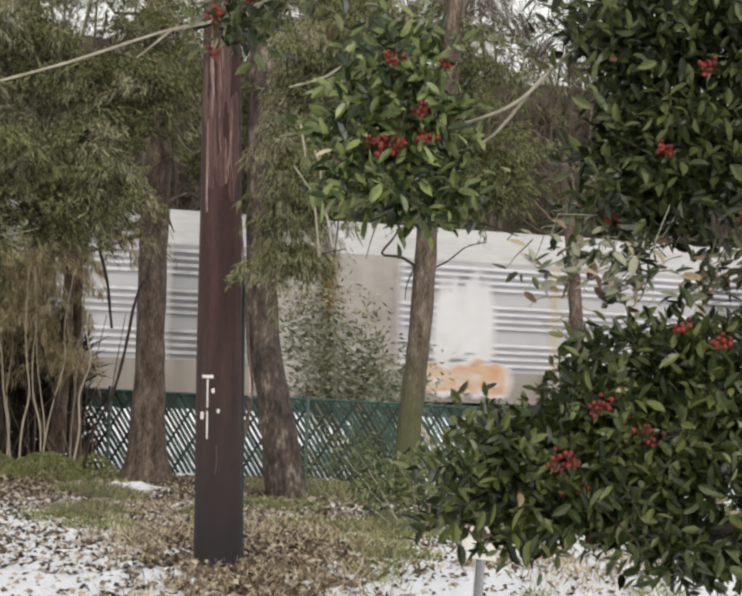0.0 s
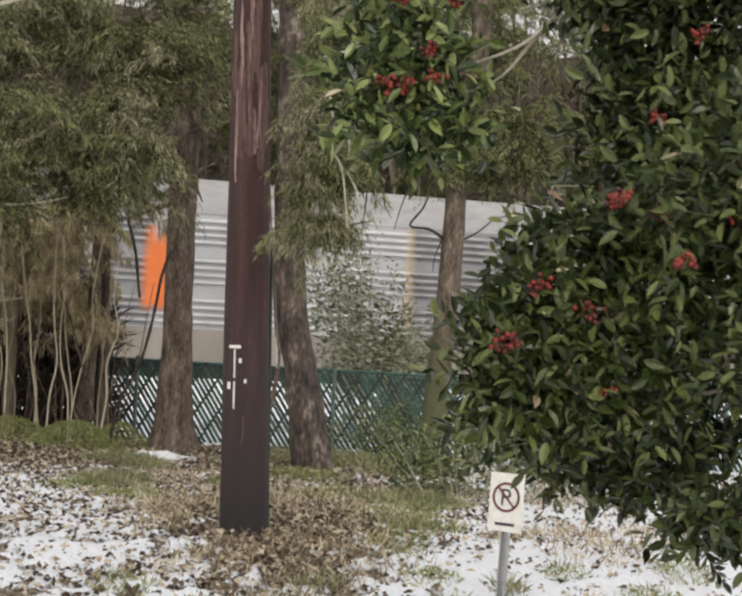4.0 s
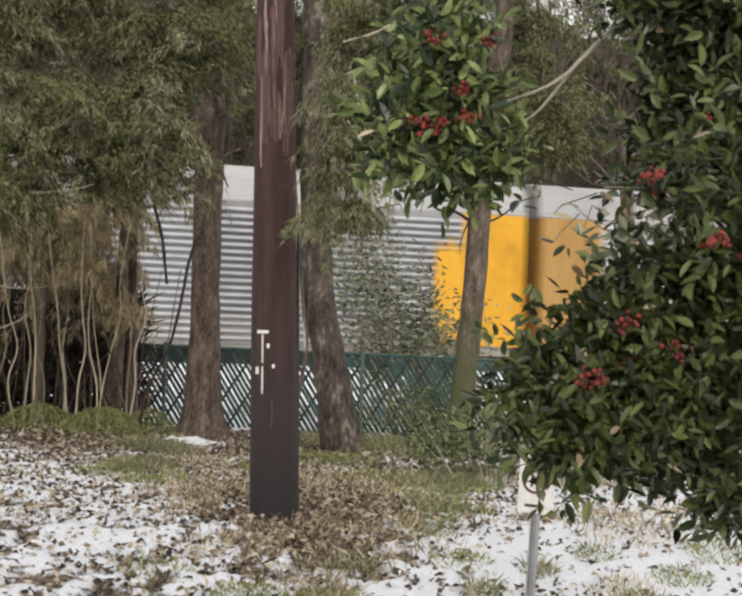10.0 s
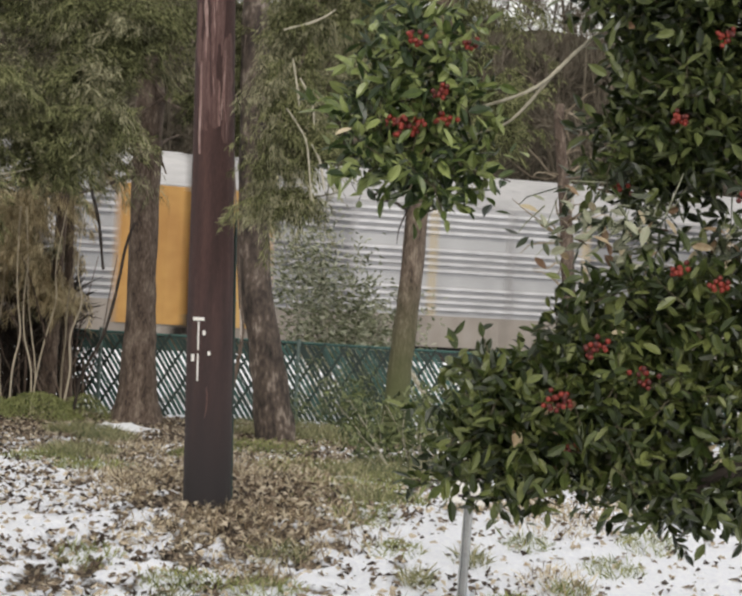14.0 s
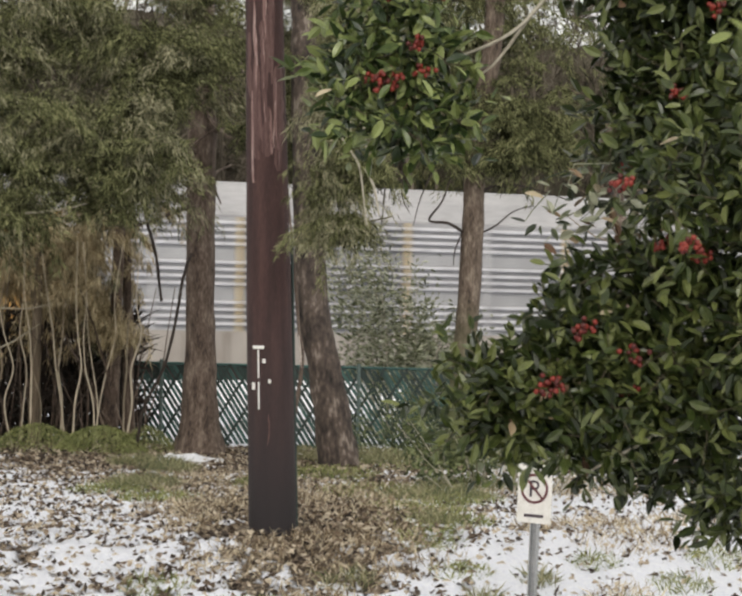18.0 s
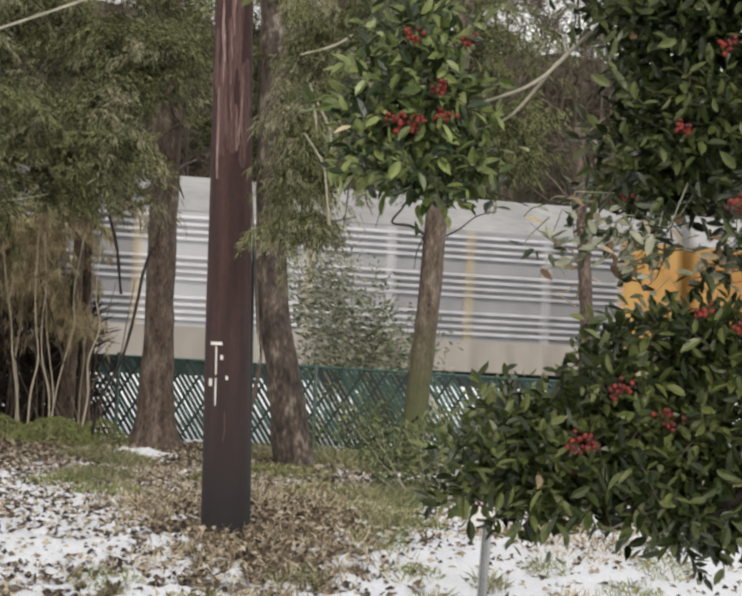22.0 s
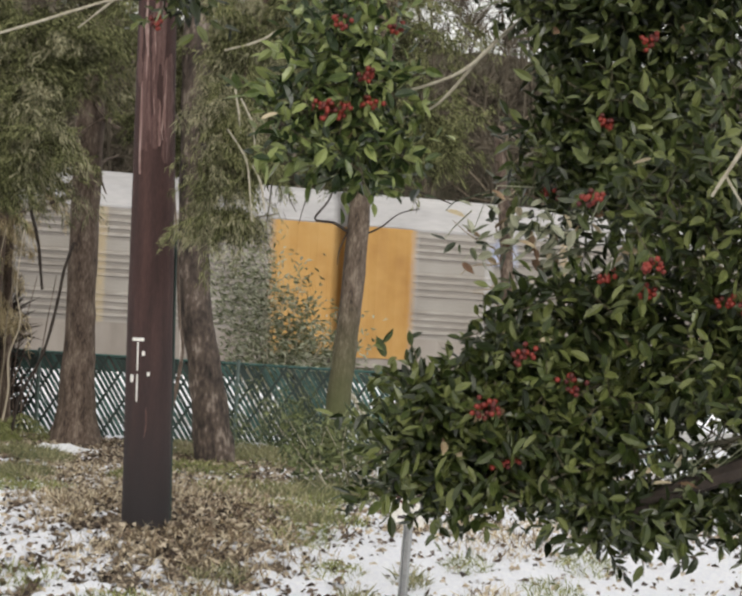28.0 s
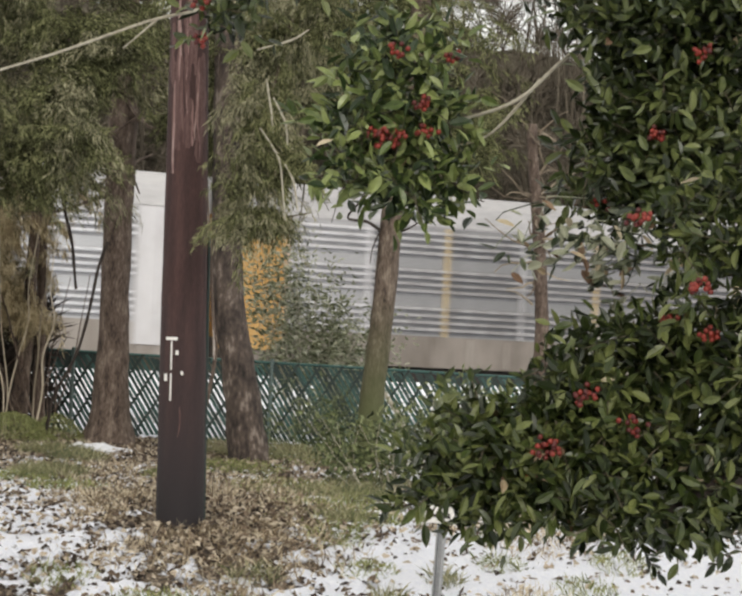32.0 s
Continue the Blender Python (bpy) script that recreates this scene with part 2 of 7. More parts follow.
M_ORANGE = grain("orange_paint", [(0.5, 0.1, 0.02), (0.72, 0.19, 0.04)], 0.8, 0.6, 0.1, stretch=(2, 2, 0.5), fine=7)
M_RED = grain("brick_red_paint", [(0.131, 0.049, 0.037), (0.246, 0.09, 0.066), (0.344, 0.131, 0.09)], 0.8, 0.65, 0.1, stretch=(2, 2, 0.5), fine=7)
M_PALE = grain("bare_white_panel", [(0.43, 0.413, 0.413), (0.568, 0.559, 0.568), (0.654, 0.645, 0.654)], 0.8, 0.6, 0.1, stretch=(2, 2, 0.5), fine=7, spread=0.8)
M_SPRAY_YELLOW = grain("yellow_green_spray", [(0.2, 0.22, 0.04), (0.42, 0.4, 0.08), (0.5, 0.46, 0.3)], 2.2, 0.6, 0.0, fine=10, spread=0.7)
M_SPRAY_DARK = grain("dark_spray", [(0.05, 0.07, 0.07), (0.14, 0.17, 0.17), (0.4, 0.41, 0.4)], 2.6, 0.6, 0.0, stretch=(1, 1, 1.6), fine=10, spread=0.7)
M_UNDER = grain("dirty_undergear", [(0.015, 0.013, 0.012), (0.05, 0.042, 0.036)], 3, 0.9, 0.2)
M_TEAL = grain("teal_spray_paint", [(0.01, 0.06, 0.09), (0.02, 0.2, 0.27), (0.06, 0.34, 0.42), (0.45, 0.48, 0.47)], 3.2, 0.6, 0.0, stretch=(1, 1, 1.8), fine=9, spread=0.55)
M_PINK = grain("pink_spray_paint", [(0.36, 0.04, 0.07), (0.6, 0.17, 0.2), (0.62, 0.36, 0.37), (0.6, 0.52, 0.52)], 2.6, 0.6, 0.0, stretch=(1, 1, 1.6), fine=10, spread=0.7)
M_SPRAY_ORANGE = grain("orange_spray_paint", [(0.42, 0.17, 0.08), (0.5, 0.28, 0.16), (0.5, 0.4, 0.3), (0.5, 0.45, 0.4)], 2.6, 0.6, 0.0, stretch=(1, 1, 1.6), fine=10, spread=0.7)
M_SPRAY_BLUE = grain("blue_spray_paint", [(0.2, 0.25, 0.42), (0.36, 0.4, 0.54), (0.45, 0.46, 0.5)], 1.6, 0.6, 0.0, fine=9, spread=0.8)
M_CAR_WHITE = grain("white_car_paint", [(0.72, 0.73, 0.73), (0.82, 0.83, 0.83)], 1, 0.25, 0.0)
M_GLASS = glass("tinted_car_glass", (0.22, 0.3, 0.31))
M_GLASS_DARK = glass("dark_car_glass", (0.02, 0.025, 0.025))
M_RUBBER = grain("tyre_rubber", [(0.012, 0.012, 0.012), (0.03, 0.03, 0.03)], 20, 0.9, 0.1)
M_FARWOOD = grain("far_winter_wood", [(0.045, 0.036, 0.025), (0.095, 0.078, 0.056), (0.17, 0.145, 0.11)], 0.35, 0.95, 0.0, vary=0.5, spread=0.9)
M_FARBANK = grain("far_brush", [(0.04, 0.036, 0.024), (0.085, 0.076, 0.052), (0.15, 0.132, 0.095)], 0.5, 0.95, 0.0, stretch=(1.4, 1.4, 0.5), fine=4, spread=0.8)
M_POST = grain("faded_tan_post", [(0.42, 0.31, 0.15), (0.54, 0.44, 0.27)], 0.8, 0.6, 0.1, stretch=(2, 2, 0.5), fine=7)
M_DRY_LEAF = grain("dry_cream_leaf", [(0.14, 0.08, 0.045), (0.34, 0.25, 0.15), (0.52, 0.45, 0.31)], 6, 0.7, 0.1, vary=0.9, spread=0.9)
M_FARGREEN = grain("far_evergreen", [(0.014, 0.018, 0.006), (0.045, 0.05, 0.016), (0.1, 0.1, 0.035)], 0.4, 0.9, 0.0, vary=0.7, spread=0.9)
M_ROAD = grain("salted_road", [(0.32, 0.31, 0.3), (0.55, 0.55, 0.55)], 0.6, 0.85, 0.2)
M_BALLAST = grain("snowy_ballast", [(0.2, 0.19, 0.18), (0.6, 0.6, 0.61), (0.8, 0.8, 0.82)], 1.4, 0.95, 0.5, fine=14, spread=0.9)


def snow_material():
    """Patchy snow over leaf litter: bare under the trees, whiter to the east."""
    m = bpy.data.materials.new("patchy_snow")
    m.use_nodes = True
    n, l = m.node_tree.nodes, m.node_tree.links
    b = n["Principled BSDF"]
    co = n.new("ShaderNodeTexCoord")

    def noise_node(scale, detail, stretch):
        mp = n.new("ShaderNodeMapping")
        mp.inputs["Scale"].default_value = stretch
        l.new(co.outputs["Object"], mp.inputs[0])
        t = n.new("ShaderNodeTexNoise")
        t.inputs["Scale"].default_value, t.inputs["Detail"].default_value = scale, detail
        t.inputs["Roughness"].default_value = 0.6
        l.new(mp.outputs[0], t.inputs[0])
        return t.outputs[0]

    def op(kind, a, c, k=None):
        q = n.new("ShaderNodeMath")
        q.operation = kind
        for i, v in enumerate((a, c) if k is None else (a, c, k)):
            if isinstance(v, (int, float)):
                q.inputs[i].default_value = v
            else:
                l.new(v, q.inputs[i])
        return q.outputs[0]

    depth = n.new("ShaderNodeAttribute")
    depth.attribute_name = "snow"
    crumbs = noise_node(14.0, 6, (1, 0.55, 1))
    mask = n.new("ShaderNodeValToRGB")
    mask.color_ramp.elements[0].position, mask.color_ramp.elements[1].position = 0.47, 0.54
    l.new(op("ADD", op("MULTIPLY_ADD", depth.outputs["Fac"], 0.5, 0.5), op("MULTIPLY_ADD", crumbs, 0.6, -0.3)), mask.inputs[0])
    litter = n.new("ShaderNodeValToRGB")
    e = litter.color_ramp.elements
    e[0].position, e[0].color = 0.36, (0.035, 0.025, 0.018, 1)
    e[1].position, e[1].color = 0.66, (0.46, 0.37, 0.26, 1)
    mid = e.new(0.5)
    mid.color = (0.15, 0.11, 0.072, 1)
    fine = noise_node(30.0, 5, (1, 0.7, 1))
    l.new(fine, litter.inputs[0])
    snow = n.new("ShaderNodeValToRGB")
    snow.color_ramp.elements[0].position, snow.color_ramp.elements[0].color = 0.3, (0.8, 0.82, 0.92, 1)
    snow.color_ramp.elements[1].position, snow.color_ramp.elements[1].color = 0.62, (0.93, 0.945, 1.0, 1)
    l.new(fine, snow.inputs[0])
    mix = n.new("ShaderNodeMixRGB")
    l.new(mask.outputs[0], mix.inputs[0]), l.new(litter.outputs[0], mix.inputs[1]), l.new(snow.outputs[0], mix.inputs[2])
    l.new(mix.outputs[0], b.inputs["Base Color"])
    b.inputs["Roughness"].default_value = 0.85
    bp = n.new("ShaderNodeBump")
    bp.inputs["Strength"].default_value, bp.inputs["Distance"].default_value = 0.9, 0.06
    l.new(op("ADD", mask.outputs[0], fine), bp.inputs["Height"])
    l.new(bp.outputs[0], b.inputs["Normal"])
    return m


M_GROUND = snow_material()


# ---------------------------------------------------------------- mesh helpers


class Soup:
    """Vertices and faces gathered into one mesh."""

    def __init__(self):
        self.v, self.f, self.n = [], [], 0

    def add(self, verts, faces):
        verts = np.asarray(verts, float).reshape(-1, 3)
        self.v.append(verts)
        self.f.extend([tuple(int(i) + self.n for i in q) for q in faces])
        self.n += len(verts)
        return self

    def many(self, verts, faces):
        """verts: (count, k, 3), all with the same faces."""
        count, k = verts.shape[:2]
        fa = np.asarray(faces)
        base = (np.arange(count) * k + self.n)[:, None, None]
        self.f.extend(map(tuple, (fa[None] + base).reshape(-1, fa.shape[1]).tolist()))
        self.v.append(verts.reshape(-1, 3))
        self.n += count * k
        return self

    def mesh(self, name, material, smooth=False):
        me = bpy.data.meshes.new(name)
        me.from_pydata(np.concatenate(self.v).tolist() if self.v else [], [], self.f)
        me.materials.append(material)
        if smooth:
            me.shade_smooth()
        me.update()
        return me


def part(name, shape, material, parent=None, label="", smooth=False, kind=""):
    """Links a Soup, a mesh or a bmesh as one mesh object under its thing."""
    if isinstance(shape, bmesh.types.BMesh):
        me = bpy.data.meshes.new(name)
        shape.to_mesh(me)
        shape.free()
        me.materials.append(material)
        if smooth:
            me.shade_smooth()
    elif isinstance(shape, Soup):
        me = shape.mesh(name, material, smooth)
    else:
        me = shape
    ob = new(name, me)
    ob.parent = parent
    return tagged(ob, label=label, kind=kind)


def thing(name, label, category, at=(0, 0, 0), group="", kind=""):
    ob = new(name)
    ob.empty_display_size = 0.2
    ob.location = at
    return tagged(ob, label, category, group, kind)


def smooth_path(points, steps=6):
    """Catmull-Rom through the points."""
    p = np.asarray(points, float)
    q = np.vstack([2 * p[0] - p[1], p, 2 * p[-1] - p[-2]])
    out = []
    for i in range(1, len(q) - 2):
        for s in np.linspace(0, 1, steps, endpoint=False):
            a, b, c, d = q[i - 1], q[i], q[i + 1], q[i + 2]
            out.append(0.5 * (2 * b + (c - a) * s + (2 * a - 5 * b + 4 * c - d) * s * s + (3 * b - a - 3 * c + d) * s ** 3))
    out.append(p[-1])
    return np.array(out)


def tube(soup, points, radii, sides=8, rough=0.0, seed=0):
    """A tapered, slightly uneven tube along the points."""
    p = np.asarray(points, float)
    r = np.interp(np.linspace(0, 1, len(p)), np.linspace(0, 1, len(radii)), radii)
    g = np.random.default_rng(seed)
    t = np.gradient(p, axis=0)
    t /= np.linalg.norm(t, axis=1)[:, None] + 1e-9
    ref = np.array([0.0, 1.0, 0.0]) if abs(t[0][1]) < 0.9 else np.array([1.0, 0.0, 0.0])
    rings = []
    for i in range(len(p)):
        u = np.cross(t[i], ref)
        u /= np.linalg.norm(u) + 1e-9
        w = np.cross(t[i], u)
        a = np.linspace(0, 2 * np.pi, sides, endpoint=False)
        k = r[i] * (1 + rough * g.normal(size=sides))
        rings.append(p[i] + np.outer(np.cos(a) * k, u) + np.outer(np.sin(a) * k, w))
    v = np.concatenate(rings)
    f = []
    for i in range(len(p) - 1):
        for j in range(sides):
            a, b = i * sides + j, i * sides + (j + 1) % sides
            f.append((a, b, b + sides, a + sides))
    f.append(tuple(range(sides))[::-1])
    f.append(tuple(range((len(p) - 1) * sides, len(p) * sides)))
    return soup.add(v, f)


def box(soup, lo, hi):
    x0, y0, z0 = lo
    x1, y1, z1 = hi
    v = [(x0, y0, z0), (x1, y0, z0), (x1, y1, z0), (x0, y1, z0), (x0, y0, z1), (x1, y0, z1), (x1, y1, z1), (x0, y1, z1)]
    return soup.add(v, [(3, 2, 1, 0), (4, 5, 6, 7), (0, 1, 5, 4), (1, 2, 6, 5), (2, 3, 7, 6), (3, 0, 4, 7)])


def bevel_box(lo, hi, width=0.02, segments=2):
    bm = bmesh.new()
    bmesh.ops.create_cube(bm, size=1.0)
    lo, hi = Vector(lo), Vector(hi)
    for v in bm.verts:
        v.co = Vector((lo[i] + (v.co[i] + 0.5) * (hi[i] - lo[i]) for i in range(3)))
    bmesh.ops.bevel(bm, geom=bm.edges[:], offset=width, segments=segments, affect="EDGES")
    return bm


def unit(v):
    return v / (np.linalg.norm(v, axis=-1, keepdims=True) + 1e-9)


def blades(soup, roots, ways, length, width, droop, g):
    """Narrow folded sprays that hang: one kite each."""
    n = len(roots)
    ways = unit(ways)
    side = unit(np.cross(ways, g.normal(size=(n, 3))))
    ln = (length * g.uniform(0.6, 1.4, n))[:, None]
    wd = (width * g.uniform(0.6, 1.4, n))[:, None]
    mid = roots + ways * ln * 0.45 + np.array([0, 0, -1]) * ln * droop * 0.25
    tip = roots + ways * ln + np.array([0, 0, -1]) * ln * droop
    v = np.stack([roots, mid + side * wd * 0.5, tip, mid - side * wd * 0.5], 1)
    return soup.many(v, [(0, 1, 2, 3)])


def oval_leaves(soup, centres, ways, length, width, g):
    """Small folded leaves of six corners."""
    n = len(centres)
    ways = unit(ways)
    side = unit(np.cross(ways, g.normal(size=(n, 3))))
    up = np.cross(side, ways)
    ln = (length * g.uniform(0.6, 1.35, n))[:, None]
    wd = (width * g.uniform(0.7, 1.3, n))[:, None]
    b, t = centres - ways * ln / 2, centres + ways * ln / 2 - up * ln * 0.15
    m = centres + up * ln * 0.03
    v = np.stack([b, m + side * wd / 2 + up * wd * 0.2, t, m - side * wd / 2 + up * wd * 0.2], 1)
    return soup.many(v, [(0, 1, 2), (0, 2, 3)])


HOLLY_HALF = [(0.14, 0.16), (0.205, 0.42), (0.165, 0.7), (0.065, 0.88)]


def holly_template():
    """A spiny holly leaf along +y, one long, cupped across its rib."""
    v = [(0, 0, 0)]
    mids, left, right = [], [], []
    for w, y in HOLLY_HALF:
        mids.append(len(v))
        v.append((0, y, -0.04 * math.sin(math.pi * y)))
        left.append(len(v))
        v.append((-w, y, 0.10 * w / 0.2 - 0.02))
        right.append(len(v))
        v.append((w, y, 0.10 * w / 0.2 - 0.02))
    tip = len(v)
    v.append((0, 1, -0.05))
    f = [(0, mids[0], left[0]), (0, right[0], mids[0])]
    for i in range(len(mids) - 1):
        f.append((left[i], mids[i], mids[i + 1], left[i + 1]))
        f.append((mids[i], right[i], right[i + 1], mids[i + 1]))
    f += [(left[-1], mids[-1], tip), (mids[-1], right[-1], tip)]
    return np.array(v), f


HOLLY_V, HOLLY_F = holly_template()


def holly_leaves(soup, roots, ways, length, g):
    """Many holly leaves at once."""
    n = len(roots)
    y = unit(ways)
    x = unit(np.cross(y, g.normal(size=(n, 3)) * 0.7 + np.array([0, -0.5, 1.0])))
    z = np.cross(x, y)
    ln = (length * g.uniform(0.65, 1.25, n))[:, None, None]
    t = HOLLY_V[None]
    v = roots[:, None] + ln * (t[..., 0:1] * x[:, None] + t[..., 1:2] * y[:, None] + t[..., 2:3] * z[:, None])
    quads = [f for f in HOLLY_F if len(f) == 4]
    tris = [f for f in HOLLY_F if len(f) == 3]
    start = soup.n
    soup.many(v, quads)
    count, k = v.shape[:2]
    for c in range(count):
        o = start + c * k
        soup.f.extend([(a + o, b + o, d + o) for a, b, d in tris])
    return soup


def ground_z(x, y):
    """Level round the trees, falling to the kerb side in front of the pole; a gentle fall to the east."""
    y = np.asarray(y, float)
    fall = np.where(y < 16.6, -0.12 * (16.6 - np.maximum(y, 10.0)), 0.0) + 0.55 * np.clip((10.0 - y) / 3.0, 0, 1)
    return fall - 0.012 * np.asarray(x, float) * (y > 20) * np.clip((y - 20) / 8, 0, 1) * (y < 60)


# ---------------------------------------------------------------- ground
def build_ground():
    """One sheet to the horizon: finely cut near the pole, where the snow lies in raised patches over the leaf litter."""
    xs = np.concatenate([[-600, -200, -80, -30, -14], np.linspace(-9, -3.5, 40, endpoint=False), np.linspace(-3.5, 4.6, 190, endpoint=False), np.linspace(4.6, 9, 30), [14, 30, 80, 200, 600]])
    ys = np.concatenate([[-300, -60, -10, 2, 6], np.linspace(9, 12.6, 30, endpoint=False), np.linspace(12.6, 20.5, 200, endpoint=False), np.linspace(20.5, 36, 110), [40, 46, 53, 60, 80, 140, 400, 1500]])
    X, Y = np.meshgrid(xs, ys)
    Z = ground_z(np.clip(X, -12, 12), Y)
    near = (np.abs(X) < 9.1) & (Y > 8.9) & (Y < 36.1)
    flat = list(zip(X.ravel(), Y.ravel()))
    bumps = np.array([noise.noise((x * 1.3, y * 1.3, 0)) * 0.035 + noise.noise((x * 4, y * 4, 3)) * 0.018 for x, y in flat]).reshape(X.shape)
    mound = 0.10 * np.exp(-(((X + 0.45) / 0.9) ** 2 + ((Y - 17.4) / 1.6) ** 2)) - 0.04
    Z = Z + (bumps + mound) * near
    # snow cover: bare on the root mound and under the trees, whole to the east and beyond the fence
    patches = np.array([noise.fractal((x * 4.6, y * 2.4, 5.0), 0.6, 2.1, 6) for x, y in flat]).reshape(X.shape)
    lumps = np.array([noise.noise((x * 0.9, y * 0.55, 8.0)) for x, y in flat]).reshape(X.shape)
    dy = Y - 17.2
    far = np.sqrt((X + 0.3) ** 2 + np.maximum(dy * 0.2, dy * -0.36) ** 2)
    cover = np.minimum(far, 1.3) * 0.8 - 0.66 + 0.36 * lumps + 0.08 * np.clip(X, -1.6, 1.8) + 0.16 * np.clip((X - 0.5) / 0.7, 0, 1) - 0.5 * np.clip(Y * 0.25 - 5.6, 0, 1)
    snow = patches * 0.62 + cover - 0.06 * (X < -0.3)
    snow = np.where(near, snow, 0.1) + 0.8 * (Y > 32.6)
    Z = Z + np.clip(snow * 0.16, 0, 0.04) * near
    w = len(xs)
    s = Soup()
    s.add(np.stack([X.ravel(), Y.ravel(), Z.ravel()], 1), [(j * w + i, j * w + i + 1, (j + 1) * w + i + 1, (j + 1) * w + i) for j in range(len(ys) - 1) for i in range(w - 1)])
    ob = part("ground", s, M_GROUND, smooth=True)
    ob.data.attributes.new("snow", "FLOAT", "POINT").data.foreach_set("value", snow.ravel().astype(np.float32))
    return tagged(ob, "patchy snow over brown leaf litter and grass", "ground", kind="structure")


build_ground()

TRACK_TURN = 21.0
ALONG = np.array([math.cos(radians(TRACK_TURN)), math.sin(radians(TRACK_TURN)), 0.0])
ACROSS = np.array([-ALONG[1], ALONG[0], 0.0])


def strip(name, middle, wide, z0, z1, material, label, category):
    """A long bank or road parallel to the track."""
    s = Soup()
    c = np.array([0.0, middle, 0.0])
    a = 500
    v = []
    for e in (-a, a):
        for o, z in ((-wide / 2 - 0.6 * (z1 - z0), z0), (-wide / 2, z1), (wide / 2, z1), (wide / 2 + 0.6 * (z1 - z0), z0)):
            q = c + ALONG * e + ACROSS * o
            v.append((q[0], q[1], z))
    s.add(v, [(0, 1, 5, 4), (1, 2, 6, 5), (2, 3, 7, 6)])
    return tagged(part(name, s, material), label, category, kind="structure")


strip("road", 41.5, 6.5, -0.1, 0.03, M_ROAD, "pale salted road behind the fence", "road")
strip("snow_bank", 53.8, 1.2, -0.1, 0.72, M_SNOW, "long low bank of ploughed snow beside the track", "snow bank")
strip("track_bed", 58.6, 4.2, -0.1, 0.1, M_BALLAST, "snow-dusted stone ballast under the track", "track bed")


def rail(o):
    s = Soup()
    c = np.array([0.0, 57.0, 0.0]) + ACROSS * (1.6 + o)
    for lo, hi, w in ((0.1, 0.12, 0.07), (0.12, 0.22, 0.01), (0.22, 0.26, 0.036)):
        v = [tuple((c + ALONG * e + ACROSS * k)[:2]) + (z,) for e in (-500, 500) for k, z in ((-w, lo), (w, lo), (w, hi), (-w, hi))]
        s.add(v, [(0, 1, 5, 4), (1, 2, 6, 5), (2, 3, 7, 6), (3, 0, 4, 7)])
    return tagged(part("rail", s, M_UNDER), "rusty steel rail on the ballast", "rail", group="rails of the track")


rail(-0.72), rail(0.72)


